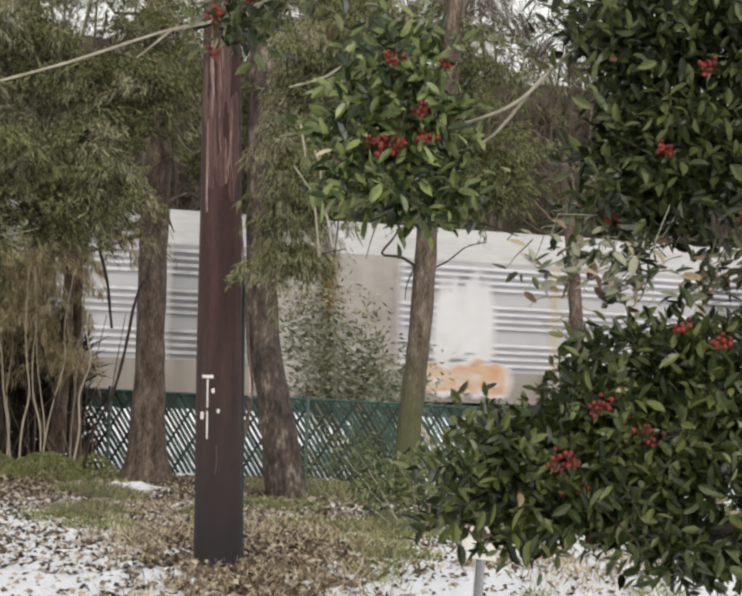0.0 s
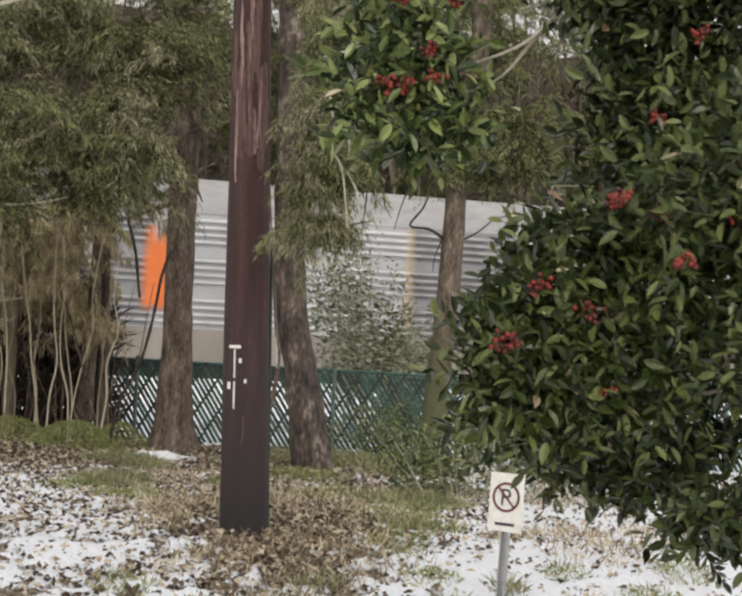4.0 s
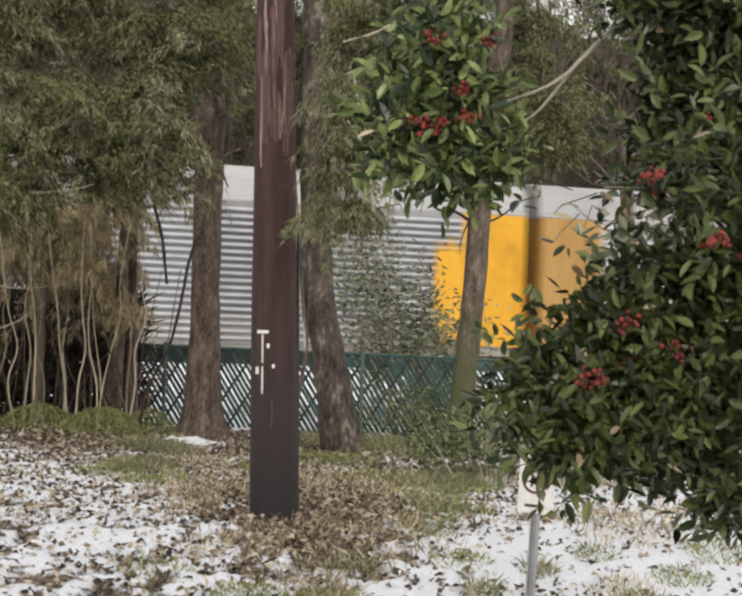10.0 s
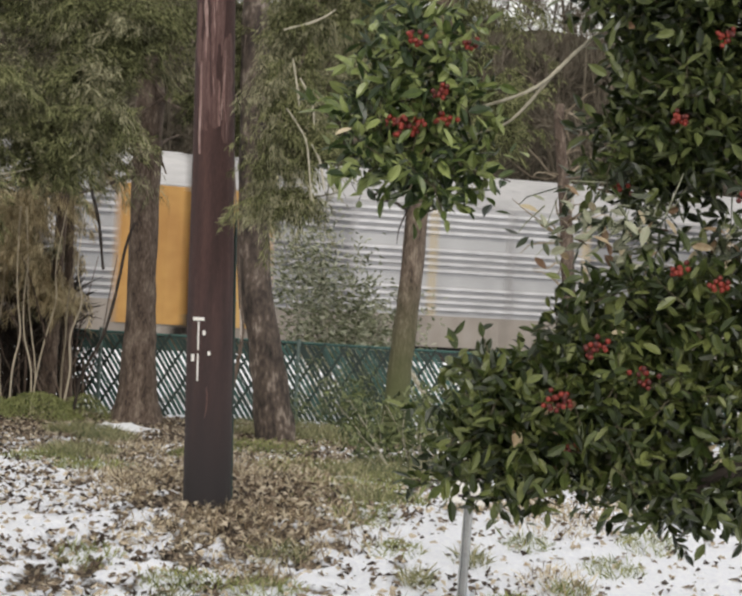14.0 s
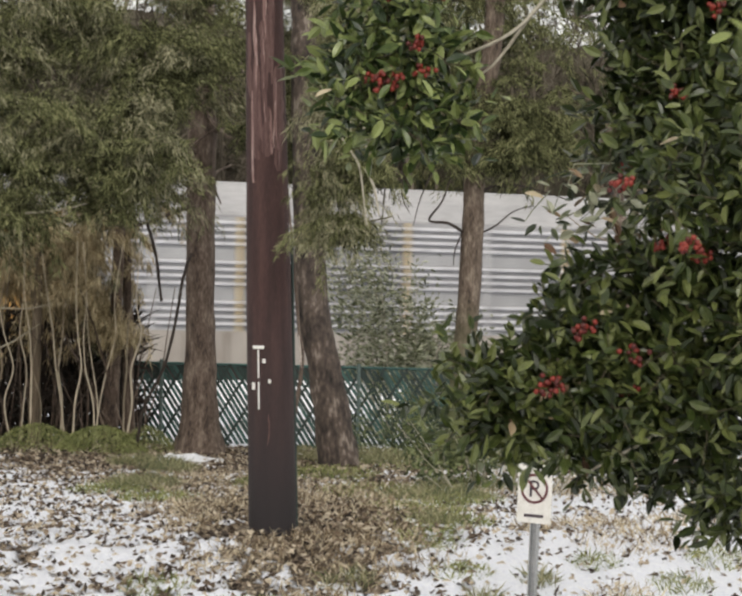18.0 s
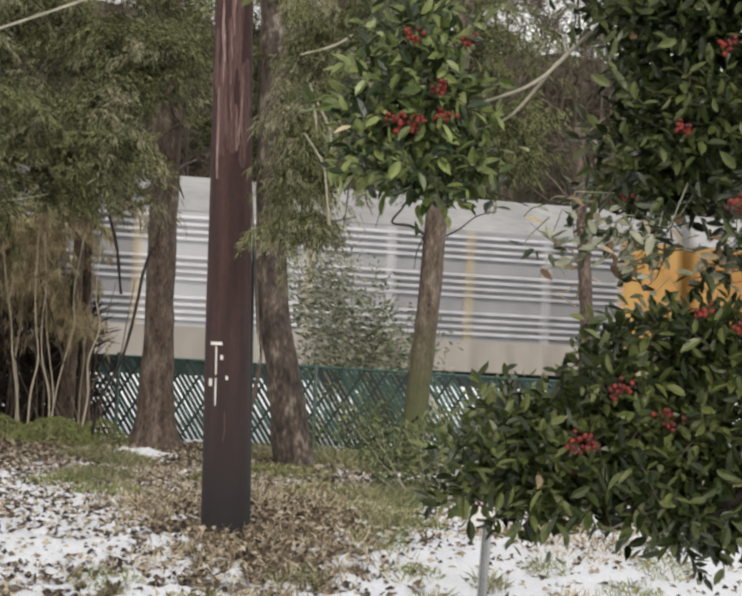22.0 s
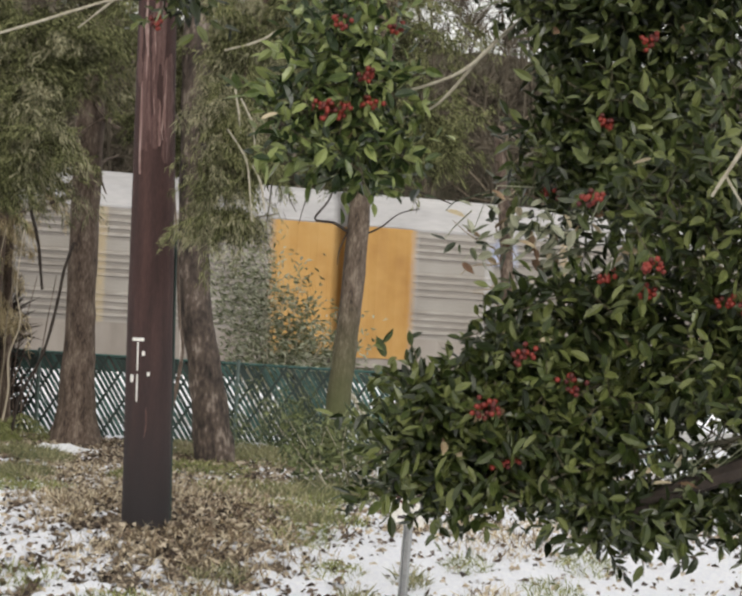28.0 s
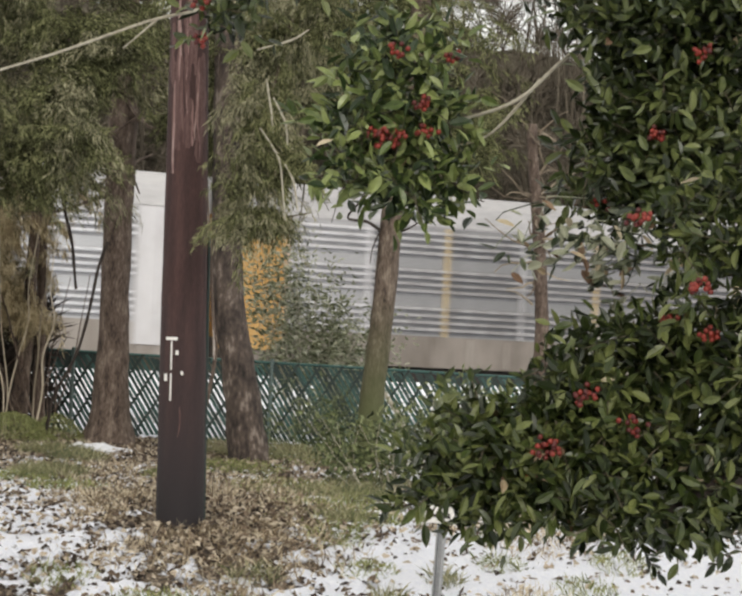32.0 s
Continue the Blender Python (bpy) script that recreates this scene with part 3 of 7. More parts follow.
# ---------------------------------------------------------------- utility pole
def build_pole():
    base = np.array([-0.66, 16.5, 0.0])
    up = np.array([-0.03, 0.0, 1.0])
    pole = thing("utility_pole", "dark reddish-brown creosoted wooden utility pole", "utility pole", base + (0, 0, -0.05))
    s = Soup()
    pts = [up * z for z in np.linspace(-0.3, 9.0, 40)]
    tube(s, pts, [0.188, 0.184, 0.17, 0.153, 0.145, 0.139, 0.133, 0.13], 28, 0.006, 3)
    part("shaft", s, M_POLE, pole, smooth=True)
    g = np.random.default_rng(5)

    def on_pole(a, z, out=0.0):
        r = np.interp(z, [0, 1.03, 2.36, 3.69, 5.0, 9], [0.187, 0.184, 0.17, 0.153, 0.145, 0.13]) + out
        return up * z + np.array([math.sin(a) * r, -math.cos(a) * r, 0])

    def flake(name, a, z0, z1, w, label, material):
        q = Soup()
        zs = np.linspace(z0, z1, 9)
        drift = np.cumsum(g.normal(size=9)) * 0.03
        v, f = [], []
        for i, z in enumerate(zs):
            k = w * math.sin(math.pi * (i + 0.5) / 9) ** 0.5 * g.uniform(0.5, 1.2)
            v += [on_pole(a + drift[i] - k, z, 0.004), on_pole(a + drift[i], z, 0.007), on_pole(a + drift[i] + k, z, 0.004)]
        for i in range(8):
            for j in (0, 1):
                f.append((3 * i + j, 3 * i + j + 1, 3 * i + j + 4, 3 * i + j + 3))
        q.add(v, f)
        part(name, q, material, pole, label)

    for a, z0, z1, w in ((-0.62, 2.78, 3.5, 0.1), (0.3, 3.0, 3.35, 0.09), (0.05, 3.25, 4.0, 0.08), (0.42, 3.05, 3.6, 0.06), (-0.4, 3.5, 4.3, 0.1), (0.62, 2.9, 3.4, 0.05), (0.0, 3.9, 4.6, 0.1)):
        flake("bare_streak", a, z0, z1, w, "pale streak of bare wood", M_POLE_WORN)
    for _ in range(16):
        z = g.uniform(2.7, 4.4)
        flake("bare_streak", g.uniform(-0.9, 0.9), z, z + g.uniform(0.3, 0.9), g.uniform(0.1, 0.35), "worn pinkish streak", M_POLE_FADED)
    flake("bare_streak", -0.1, 0.74, 0.98, 0.05, "faint grey stripe", M_POLE_FADED)
    # painted mark: a T-shaped strip with tags beside it
    def plate(name, a0, a1, z0, z1, label):
        q = Soup()
        k = 6
        v = [on_pole(a, z, o) for o in (0.003, 0.009) for z in (z0, z1) for a in np.linspace(a0, a1, k)]
        f = []
        for i in range(k - 1):
            f += [(2 * k + i, 2 * k + i + 1, 3 * k + i + 1, 3 * k + i), (k + i, 3 * k + i, 3 * k + i + 1, k + i + 1), (i, i + 1, 2 * k + i + 1, 2 * k + i)]
        f += [(0, 2 * k, 3 * k, k), (k - 1, 2 * k - 1, 4 * k - 1, 3 * k - 1)]
        q.add(v, f)
        part(name, q, M_WHITE, pole, label)

    plate("marker_head", -0.74, -0.2, 1.487, 1.512, "white crossbar of a marker strip")
    plate("marker_strip", -0.49, -0.43, 1.260, 1.480, "white upright marker strip")
    plate("marker_strip", -0.49, -0.43, 1.020, 1.230, "white upright marker strip")
    plate("marker_tag", -0.27, -0.15, 1.375, 1.410, "small white tag")
    plate("marker_tag", -0.04, 0.07, 1.220, 1.250, "small white tag")
    plate("marker_tag", -0.8, -0.65, 1.170, 1.225, "small white tag")
    # service pipe behind the pole's east side
    q = Soup()
    tube(q, [(0.185 - 0.03 * z, 0.03, z) for z in np.linspace(0.0, 2.35, 12)], [0.013, 0.012], 8)
    part("ground_wire_cover", q, M_DARK, pole, "dark wire cover up the shaft")


build_pole()


# ---------------------------------------------------------------- no-parking sign
def build_sign():
    sg = thing("no_parking_sign", "small white no-parking sign on a leaning steel post", "road sign", (1.15, 14.0, float(ground_z(1.15, 14.0)) - 0.02))
    sg.rotation_euler = (0, radians(2.0), radians(-30))
    q = Soup()
    box(q, (-0.028, 0.0, -0.1), (-0.02, 0.03, 1.0)), box(q, (0.02, 0.0, -0.1), (0.028, 0.03, 1.0)), box(q, (-0.028, 0.03, -0.1), (0.028, 0.036, 1.0))
    part("post", q, M_STEEL, sg, "grey galvanised channel post")
    face = part("plate", bevel_box((-0.125, -0.006, 0.63), (0.125, 0.0, 1.02), 0.004, 1), M_WHITE, sg, "white sign plate")

    def ring(name, cx, cz, r0, r1, y, material, parent):
        s = Soup()
        k = 32
        a = np.linspace(0, 2 * np.pi, k, endpoint=False)
        v = [(cx + r * math.cos(t), y + d, cz + r * math.sin(t)) for d in (0, 0.003) for r in (r0, r1) for t in a]
        f = [(j, (j + 1) % k, k + (j + 1) % k, k + j) for j in range(k)] + [(k + j, k + (j + 1) % k, 3 * k + (j + 1) % k, 3 * k + j) for j in range(k)]
        s.add(v, f)
        part(name, s, material, parent)

    red = grain("sign_red", [(0.09, 0.025, 0.03), (0.15, 0.04, 0.045)], 9, 0.6, 0.0)
    black = grain("sign_black", [(0.04, 0.03, 0.04), (0.07, 0.05, 0.06)], 9, 0.6, 0.0)
    ring("ban_ring", 0, 0.86, 0.083, 0.1, -0.012, red, face)
    s = Soup()
    d = 0.062
    for y in (-0.0135, -0.0105):
        s.add([(-d - 0.006, y, 0.86 + d), (-d + 0.006, y, 0.86 + d + 0.006), (d + 0.006, y, 0.86 - d), (d - 0.006, y, 0.86 - d - 0.006)], [(0, 3, 2, 1)])
    part("ban_bar", s, red, face)
    cu = bpy.data.curves.new("letter", "FONT")
    cu.body, cu.size, cu.extrude, cu.align_x = "P", 0.16, 0.001, "CENTER"
    me_ob = new("letter", cu)
    me = bpy.data.meshes.new_from_object(me_ob)
    bpy.data.objects.remove(me_ob)
    me.materials.clear()
    me.materials.append(black)
    letter = part("letter", me, black, face)
    letter.matrix_local = pose(-0.005, -0.009, 0.805, 90, 0, 0)
    s = Soup()
    box(s, (-0.07, -0.009, 0.67), (0.07, -0.006, 0.69))
    part("arrow_bar", s, black, face)


build_sign()


# ---------------------------------------------------------------- fence
def build_fence():
    y, x0, x1, h = 32.3, -9.0, 9.0, 1.2
    fence = thing("chain_link_fence", "chain-link fence filled with dark green slats", "fence", (0, y, 0))
    s = lambda x: -0.012 * x
    for i in range(7):
        x = -9.07 + 3.02 * i
        q = Soup()
        tube(q, [(0, 0, z) for z in (-0.3, 0.5, h + 0.06)], [0.03, 0.03], 10)
        p = part("post", q, M_FENCE_POST, fence)
        p.location = (x, -0.05, s(x))
    q = Soup()
    tube(q, [(x0, 0.03, h + s(x0)), (0, 0.03, h), (x1, 0.03, h + s(x1))], [0.022, 0.022], 8)
    part("top_rail", q, M_SLAT, fence, "green top rail")
    # slats lean; each is cut at the rails
    lean = 0.62
    slat = Soup()
    v = []
    for d in (-0.002, 0.002):
        v += [(-0.03, d, -0.08), (0.03, d, -0.08), (0.03 - lean * (h + 0.06), d, h - 0.02), (-0.03 - lean * (h + 0.06), d, h - 0.02)]
    slat.add(v, [(0, 1, 2, 3), (7, 6, 5, 4), (0, 4, 5, 1), (2, 6, 7, 3), (1, 5, 6, 2), (0, 3, 7, 4)])
    me = slat.mesh("slat", M_SLAT)
    g = np.random.default_rng(11)
    x = -6.0
    n = 0
    while x < 7.0 and n < 230:
        ob = new("slat", me)
        ob.parent = fence
        ob.location = (x, g.uniform(-0.004, 0.004), s(x) + g.uniform(-0.01, 0.005))
        ob.rotation_euler = (0, g.normal() * 0.006, 0)
        x += 0.082 + g.normal() * 0.005
        n += 1
    w = Soup()
    pitch = 0.34
    for i in range(-40, 42):
        xa = i * pitch
        for sign in (1,):
            a = np.array([xa, -0.008 * sign, 0.03 + s(xa)])
            b = a + np.array([sign * 0.62 * h, 0, h - 0.03])
            t = np.array([0.017, 0, -0.01])
            w.add([a - t, a + t, b + t, b - t], [(0, 1, 2, 3)])
    part("wire_mesh", w, M_DARK, fence, "woven dark wire", kind="stuff")


build_fence()


# ---------------------------------------------------------------- trees by the fence
def canopy(parent, name, blobs, count, length, width, droop, material, seed, clump=0.16, down=0.55, per=26, hollow=0.0, sprays=10):
    """Boughs that arch out and hang, each set with side sprays of short blades that run along it, in a set of ellipsoids (centre, radii, weight)."""
    g = np.random.default_rng(seed)
    s = Soup()
    wts = np.array([b[2] for b in blobs], float)
    n = max(2, count // (per * sprays))
    which = g.choice(len(blobs), n, p=wts / wts.sum())
    c = np.array([blobs[i][0] for i in which]) + unit(g.normal(size=(n, 3))) * (g.uniform(0, 1, (n, 1)) ** 0.42) * np.array([blobs[i][1] for i in which])
    if hollow:
        # boughs in separate masses with gaps between them
        mass = np.array([noise.noise((p[0] * hollow, p[1] * hollow * 0.6, p[2] * hollow * 1.3)) for p in c])
        pull = np.argsort(mass)[: int(n * 0.4)]
        keep = np.setdiff1d(np.arange(n), pull)
        c[pull] = c[g.choice(keep, len(pull))] + g.normal(size=(len(pull), 3)) * clump * 0.9
    way = unit(g.normal(size=(n, 3)) * np.array([1, 0.8, 0.35]) + np.array([0, 0, -down * 0.3]))
    size = g.lognormal(0.0, 0.35, (n, 1))
    # sprays along the bough
    b = np.repeat(np.arange(n), sprays)
    u = g.uniform(0, 1, (len(b), 1))
    bough = clump * 3.2 * size[b]
    at = c[b] + way[b] * (u - 0.4) * bough + np.array([0, 0, -1.0]) * u * u * bough * 0.4 * down
    tangent = unit(way[b] + np.array([0, 0, -0.8]) * u * down)
    side = unit(np.cross(tangent, np.array([0, 0, 1.0])) * g.choice([-1.0, 1.0], (len(b), 1)) + g.normal(size=(len(b), 3)) * 0.3)
    fan = unit(tangent * 0.8 + side * g.uniform(0.1, 0.8, (len(b), 1)) + np.array([0, 0, -0.55 * down]))
    at = at + g.normal(size=(len(b), 3)) * clump * 0.16
    # blades along the sprays
    k = np.repeat(np.arange(len(b)), per)
    w = g.uniform(0, 1, (len(k), 1))
    roots = at[k] + fan[k] * w * clump * 1.3 * size[b][k] + np.array([0, 0, -1.0]) * w * w * clump * 0.5 * down + g.normal(size=(len(k), 3)) * clump * 0.1
    ways = fan[k] + np.array([0, 0, -0.5]) * w * down + g.normal(size=(len(k), 3)) * 0.55
    blades(s, roots, ways, length * np.clip(size[b][k, 0], 0.6, 1.5), width, droop, g)
    return part(name, s, material, parent, kind="stuff")


def branches(soup, start, count, length, radius, g, bias=(0, 0, 0.2), kinks=4, parent=None, material=None):
    """Crooked side branches from points on a stem: into one soup, or each a limb of its own."""
    for _ in range(count):
        p = start[g.integers(len(start))] + 0
        d = unit(g.normal(size=3) * np.array([1, 0.7, 0.6]) + np.array(bias))
        pts = [p]
        ln = length * g.uniform(0.4, 1.2)
        for _ in range(kinks):
            d = unit(d + g.normal(size=3) * 0.35)
            pts.append(pts[-1] + d * ln / kinks)
        q = soup if parent is None else Soup()
        tube(q, pts, [radius, radius * 0.3], 5)
        if parent is not None:
            part("limb", q, material, parent)


def build_trees():
    # big trunk with flared roots
    t = thing("conifer_tree", "tall conifer with a straight grey-brown trunk and drooping olive foliage", "tree", (-2.19, 29.0, 0.05))
    s = Soup()
    pts = smooth_path([(0.0, 0, -0.3), (0.0, 0, 0.1), (0.0, 0, 1.13), (-0.02, 0, 2.43), (-0.03, 0, 4.4), (-0.06, 0, 6.4), (-0.1, 0, 11)])
    tube(s, pts, [0.56, 0.47, 0.37, 0.28, 0.24, 0.215, 0.205, 0.2, 0.2, 0.2, 0.19, 0.19, 0.18, 0.17, 0.15], 18, 0.035, 2)
    part("trunk", s, M_BARK, t, smooth=True)
    g = np.random.default_rng(3)
    branches(None, np.array([(0, 0, z) for z in np.linspace(3.4, 7, 12)]), 30, 1.6, 0.035, g, (-0.4, -0.5, -0.1), 4, t, M_BARK)
    blobs = [((-1.5, -4, 5.0), (1.4, 1.6, 0.9), 3), ((-1.4, -4, 4.1), (1.3, 1.5, 0.7), 3), ((-2.2, -4, 3.2), (0.8, 1.2, 0.7), 2.5), ((-0.2, -3.5, 4.7), (0.8, 1.2, 0.7), 2.2), ((1.2, -1.5, 5.3), (1.2, 1.2, 1.1), 3), ((2.4, -1.5, 5.6), (1.0, 1.2, 1.0), 2.4), ((1.5, -1, 4.3), (0.7, 0.8, 0.5), 1.2), ((3.6, -1, 5.8), (1.0, 1.0, 0.8), 1.6), ((-1.1, -4, 3.35), (0.9, 0.8, 0.4), 1.6), ((-0.75, -3, 3.5), (0.5, 0.6, 0.4), 0.7),
             ((-1.6, -4, 5.9), (1.6, 1.6, 0.6), 2), ((0.2, -3, 5.6), (0.8, 1.5, 0.5), 1), ((-0.25, -4, 3.75), (0.55, 1.2, 0.4), 0.8)]
    canopy(t, "foliage", blobs, 190000, 0.062, 0.013, 0.25, M_NEEDLE, 21, clump=0.15, down=0.35, per=18, hollow=1.4)
    canopy(t, "grey_foliage", blobs, 76000, 0.07, 0.012, 0.3, M_NEEDLE_GREY, 22, clump=0.17, down=0.5, per=18, hollow=1.4)
    # leaning reddish trunk
    t = thing("leaning_tree", "leaning tree trunk with reddish flaking bark", "tree", (-0.25, 26.5, 0.0))
    s = Soup()
    pts = smooth_path([(0.04, 0, -0.3), (0.0, 0, 0.1), (-0.17, 0, 1.12), (-0.35, 0, 2.07), (-0.44, 0, 3.56), (-0.51, 0, 5.6), (-0.7, 0, 9)])
    tube(s, pts, [0.34, 0.28, 0.25, 0.22, 0.21, 0.2, 0.19, 0.19, 0.18, 0.17, 0.16, 0.15], 16, 0.05, 4)
    part("trunk", s, M_BARK_RED, t, smooth=True)
    branches(None, np.array([(-0.4, 0, z) for z in np.linspace(2.6, 6, 10)]), 16, 1.1, 0.025, g, (0, 0, 0.2), 4, t, M_BARK_RED)
    # thin trunk with a crooked dead branch
    t = thing("thin_tree", "thin grey-brown trunk with crooked bare branches under olive sprays", "tree", (1.23, 27.0, 0.0))
    s = Soup()
    o = np.array([1.23, 27.0, 0.0])
    path = [(1.22, 27, -0.3), (1.234, 27, 0.0), (1.334, 27, 1.288), (1.378, 27, 1.896), (1.438, 27, 3.115), (1.479, 27, 4.336), (1.661, 27, 5.447), (1.72, 27, 7.5)]
    tube(s, smooth_path(np.array(path) - o), [0.2, 0.17, 0.15, 0.147, 0.14, 0.135, 0.13, 0.12], 14, 0.04, 6)
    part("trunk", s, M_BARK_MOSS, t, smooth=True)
    for pts, r in (([(1.36, 27, 2.98), (1.294, 26.95, 3.0), (1.107, 26.8, 3.094), (0.862, 26.7, 3.123), (1.019, 26.6, 3.353), (1.121, 26.6, 3.65)], 0.026),
                   ([(1.4, 27, 2.98), (1.563, 27, 2.996), (1.743, 26.9, 3.093), (1.951, 26.9, 3.263), (2.2, 26.8, 3.33)], 0.016),
                   ([(1.42, 27, 3.45), (1.75, 26.9, 3.6), (2.15, 26.8, 3.56), (2.6, 26.8, 3.42)], 0.02),
                   ([(1.3, 27, 3.0), (1.2, 26.8, 2.75), (1.18, 26.8, 2.55)], 0.012), ([(0.9, 26.7, 3.75), (0.75, 26.7, 3.4), (0.66, 26.7, 3.05)], 0.012),
                   ([(0.5, 26.7, 3.75), (0.52, 26.7, 3.4), (0.62, 26.7, 3.2)], 0.012), ([(0.3, 26.7, 3.75), (0.28, 26.7, 3.3), (0.24, 26.7, 2.95)], 0.013)):
        s = Soup()
        tube(s, smooth_path(np.array(pts) - o, 4), [r, r * 0.35], 6)
        part("dead_branch", s, M_TWIG_DARK, t, "dark bare branch")
    canopy(t, "foliage", [((0.35, -0.2, 4.25), (0.9, 0.4, 0.45), 2), ((1.0, 0.0, 4.5), (0.8, 0.4, 0.55), 1.6), ((-0.3, 0.0, 4.9), (0.7, 0.4, 0.6), 1.2), ((0.5, 0.0, 5.5), (1.1, 0.4, 0.7), 1.4)], 60000, 0.062, 0.013, 0.25, M_NEEDLE, 24, clump=0.15, down=0.4, per=18, hollow=1.6)
    # pale snag to the east
    t = thing("pale_tree", "slender pale grey trunk with broken stubs", "tree", (3.75, 29.0, 0.0))
    s = Soup()
    path = [(3.8, 29, -0.2), (3.72, 29, 1.2), (3.687, 29, 2.064), (3.594, 29, 3.176), (3.47, 29, 4.2), (3.43, 29, 4.7)]
    tube(s, smooth_path(np.array(path) - (3.75, 29, 0)), [0.12, 0.1, 0.085, 0.07], 12, 0.06, 8)
    part("trunk", s, M_BARK, t, smooth=True)
    branches(None, np.array([(-0.2, 0, z) for z in np.linspace(2.2, 4.6, 9)]), 26, 0.9, 0.018, g, (0, 0, 0.1), 4, t, M_STEM)
    s = Soup()
    tube(s, smooth_path([(1.59, 31.6, 0.99), (1.87, 31.0, 0.54), (2.14, 30.4, -0.05)]), [0.03, 0.045], 8, 0.1, 4)
    tagged(part("dead_limb", s, M_TWIG), "pale dead limb leaning against the fence", "dead limb")
    # pale peeling sapling that leans out from behind the pole
    sap = thing("sapling", "slender pale sapling with a peeled white patch", "sapling", (-0.66, 18.2, 0.0))
    s = Soup()
    tube(s, smooth_path([(-0.03, 0, -0.15), (0.03, 0, 0.4), (0.162, 0, 1.285), (0.133, 0, 1.612), (0.098, 0, 1.979), (0.06, 0, 2.4), (0.0, 0, 3.0)]), [0.02, 0.018, 0.015, 0.012, 0.007], 9, 0.06, 12)
    part("stem", s, M_BARK, sap, smooth=True)
    s = Soup()
    tube(s, [(0.162, -0.004, 1.285), (0.149, -0.004, 1.448), (0.133, -0.004, 1.612)], [0.013, 0.01, 0.009], 9, 0.12, 13)
    part("peeled_patch", s, M_PEELED, sap, "white peeled patch")
    # pale dead twigs in front of the conifer and the canes
    for pts in ([(-4.2, 24.5, 2.97), (-3.95, 24.5, 3.0), (-3.69, 24.5, 3.02), (-3.4, 24.5, 3.07), (-3.22, 24.6, 3.13)], [(-5.6, 29.6, 2.05), (-5.1, 29.6, 2.0), (-4.7, 29.6, 1.99), (-4.35, 29.7, 2.06)], [(-5.3, 29.5, 1.35), (-4.9, 29.5, 1.5), (-4.5, 29.6, 1.78)]):
        s = Soup()
        tube(s, smooth_path(pts, 5), [0.014, 0.011, 0.005], 6, 0.12, 14)
        tagged(part("dead_twig", s, M_TWIG), "pale bare dead twig caught in the branches", "twig", group="dead twigs")
    # hanging vines by the big trunk
    for pts in ([(-2.3, 28.5, 2.75), (-2.408, 28.5, 2.391), (-2.489, 28.5, 1.875), (-2.634, 28.5, 1.23), (-2.909, 28.5, 0.642), (-3.0, 28.5, 0.1)],
                [(-3.0, 28.5, 3.9), (-2.928, 28.5, 3.259), (-2.788, 28.5, 2.755), (-2.691, 28.5, 2.089)]):
        s = Soup()
        tube(s, smooth_path(pts), [0.022, 0.02, 0.022, 0.02], 7, 0.15, 3)
        tagged(part("vine", s, M_TWIG_DARK), "dark bare vine hanging by the big trunk", "vine", group="vines")


build_trees()


def build_juniper():
    t = thing("hanging_conifer", "drooping olive-green conifer sprays beside the pole", "tree", (0.25, 15.9, 0.0))
    s = Soup()
    tube(s, smooth_path([(1.2, 0.6, 6.0), (0.5, 0.3, 5.2), (-0.1, 0, 4.3), (-0.35, 0, 3.4), (-0.6, -0.05, 2.7)]), [0.035, 0.012], 7, 0.1)
    part("limb", s, M_BARK, t)
    for pts in ([(-0.43, -0.30, 3.04), (-0.36, -0.30, 2.95), (-0.28, -0.30, 2.82), (-0.25, -0.30, 2.68), (-0.21, -0.30, 2.36)], [(-0.40, -0.30, 3.41), (-0.35, -0.30, 3.16), (-0.33, -0.30, 3.01)], [(-0.23, -0.30, 2.78), (-0.16, -0.30, 2.65), (-0.12, -0.30, 2.44)], [(-0.48, -0.30, 3.62), (-0.24, -0.30, 3.70), (-0.10, -0.30, 3.79)], [(-0.34, -0.30, 3.27), (-0.24, -0.30, 3.08), (-0.22, -0.30, 2.92)]):
        s = Soup()
        tube(s, smooth_path(pts, 4), [0.006, 0.009, 0.005], 6, 0.1)
        part("bare_twig", s, M_TWIG, t, "pale bare twig")
    blobs = [((-0.42, 0.1, 4.0), (0.3, 0.3, 0.55), 2.0), ((-0.45, 0, 3.25), (0.23, 0.25, 0.5), 1.9), ((-0.5, 0, 2.6), (0.17, 0.2, 0.36), 1.0), ((-0.02, 0.1, 4.2), (0.3, 0.3, 0.5), 1.5),
             ((-0.78, -0.3, 2.5), (0.08, 0.06, 0.18), 0.2), ((-0.22, 0, 3.0), (0.14, 0.2, 0.4), 0.7), ((-0.48, 0, 2.4), (0.14, 0.15, 0.24), 0.6), ((-0.3, 0, 2.6), (0.13, 0.15, 0.26), 0.5)]
    canopy(t, "foliage", blobs, 62000, 0.034, 0.007, 0.3, M_NEEDLE, 31, clump=0.075, down=0.55, per=18, hollow=4.0)
    canopy(t, "grey_foliage", blobs, 30000, 0.038, 0.006, 0.3, M_NEEDLE_GREY, 32, clump=0.085, down=0.8, per=18, hollow=4.0)


build_juniper()


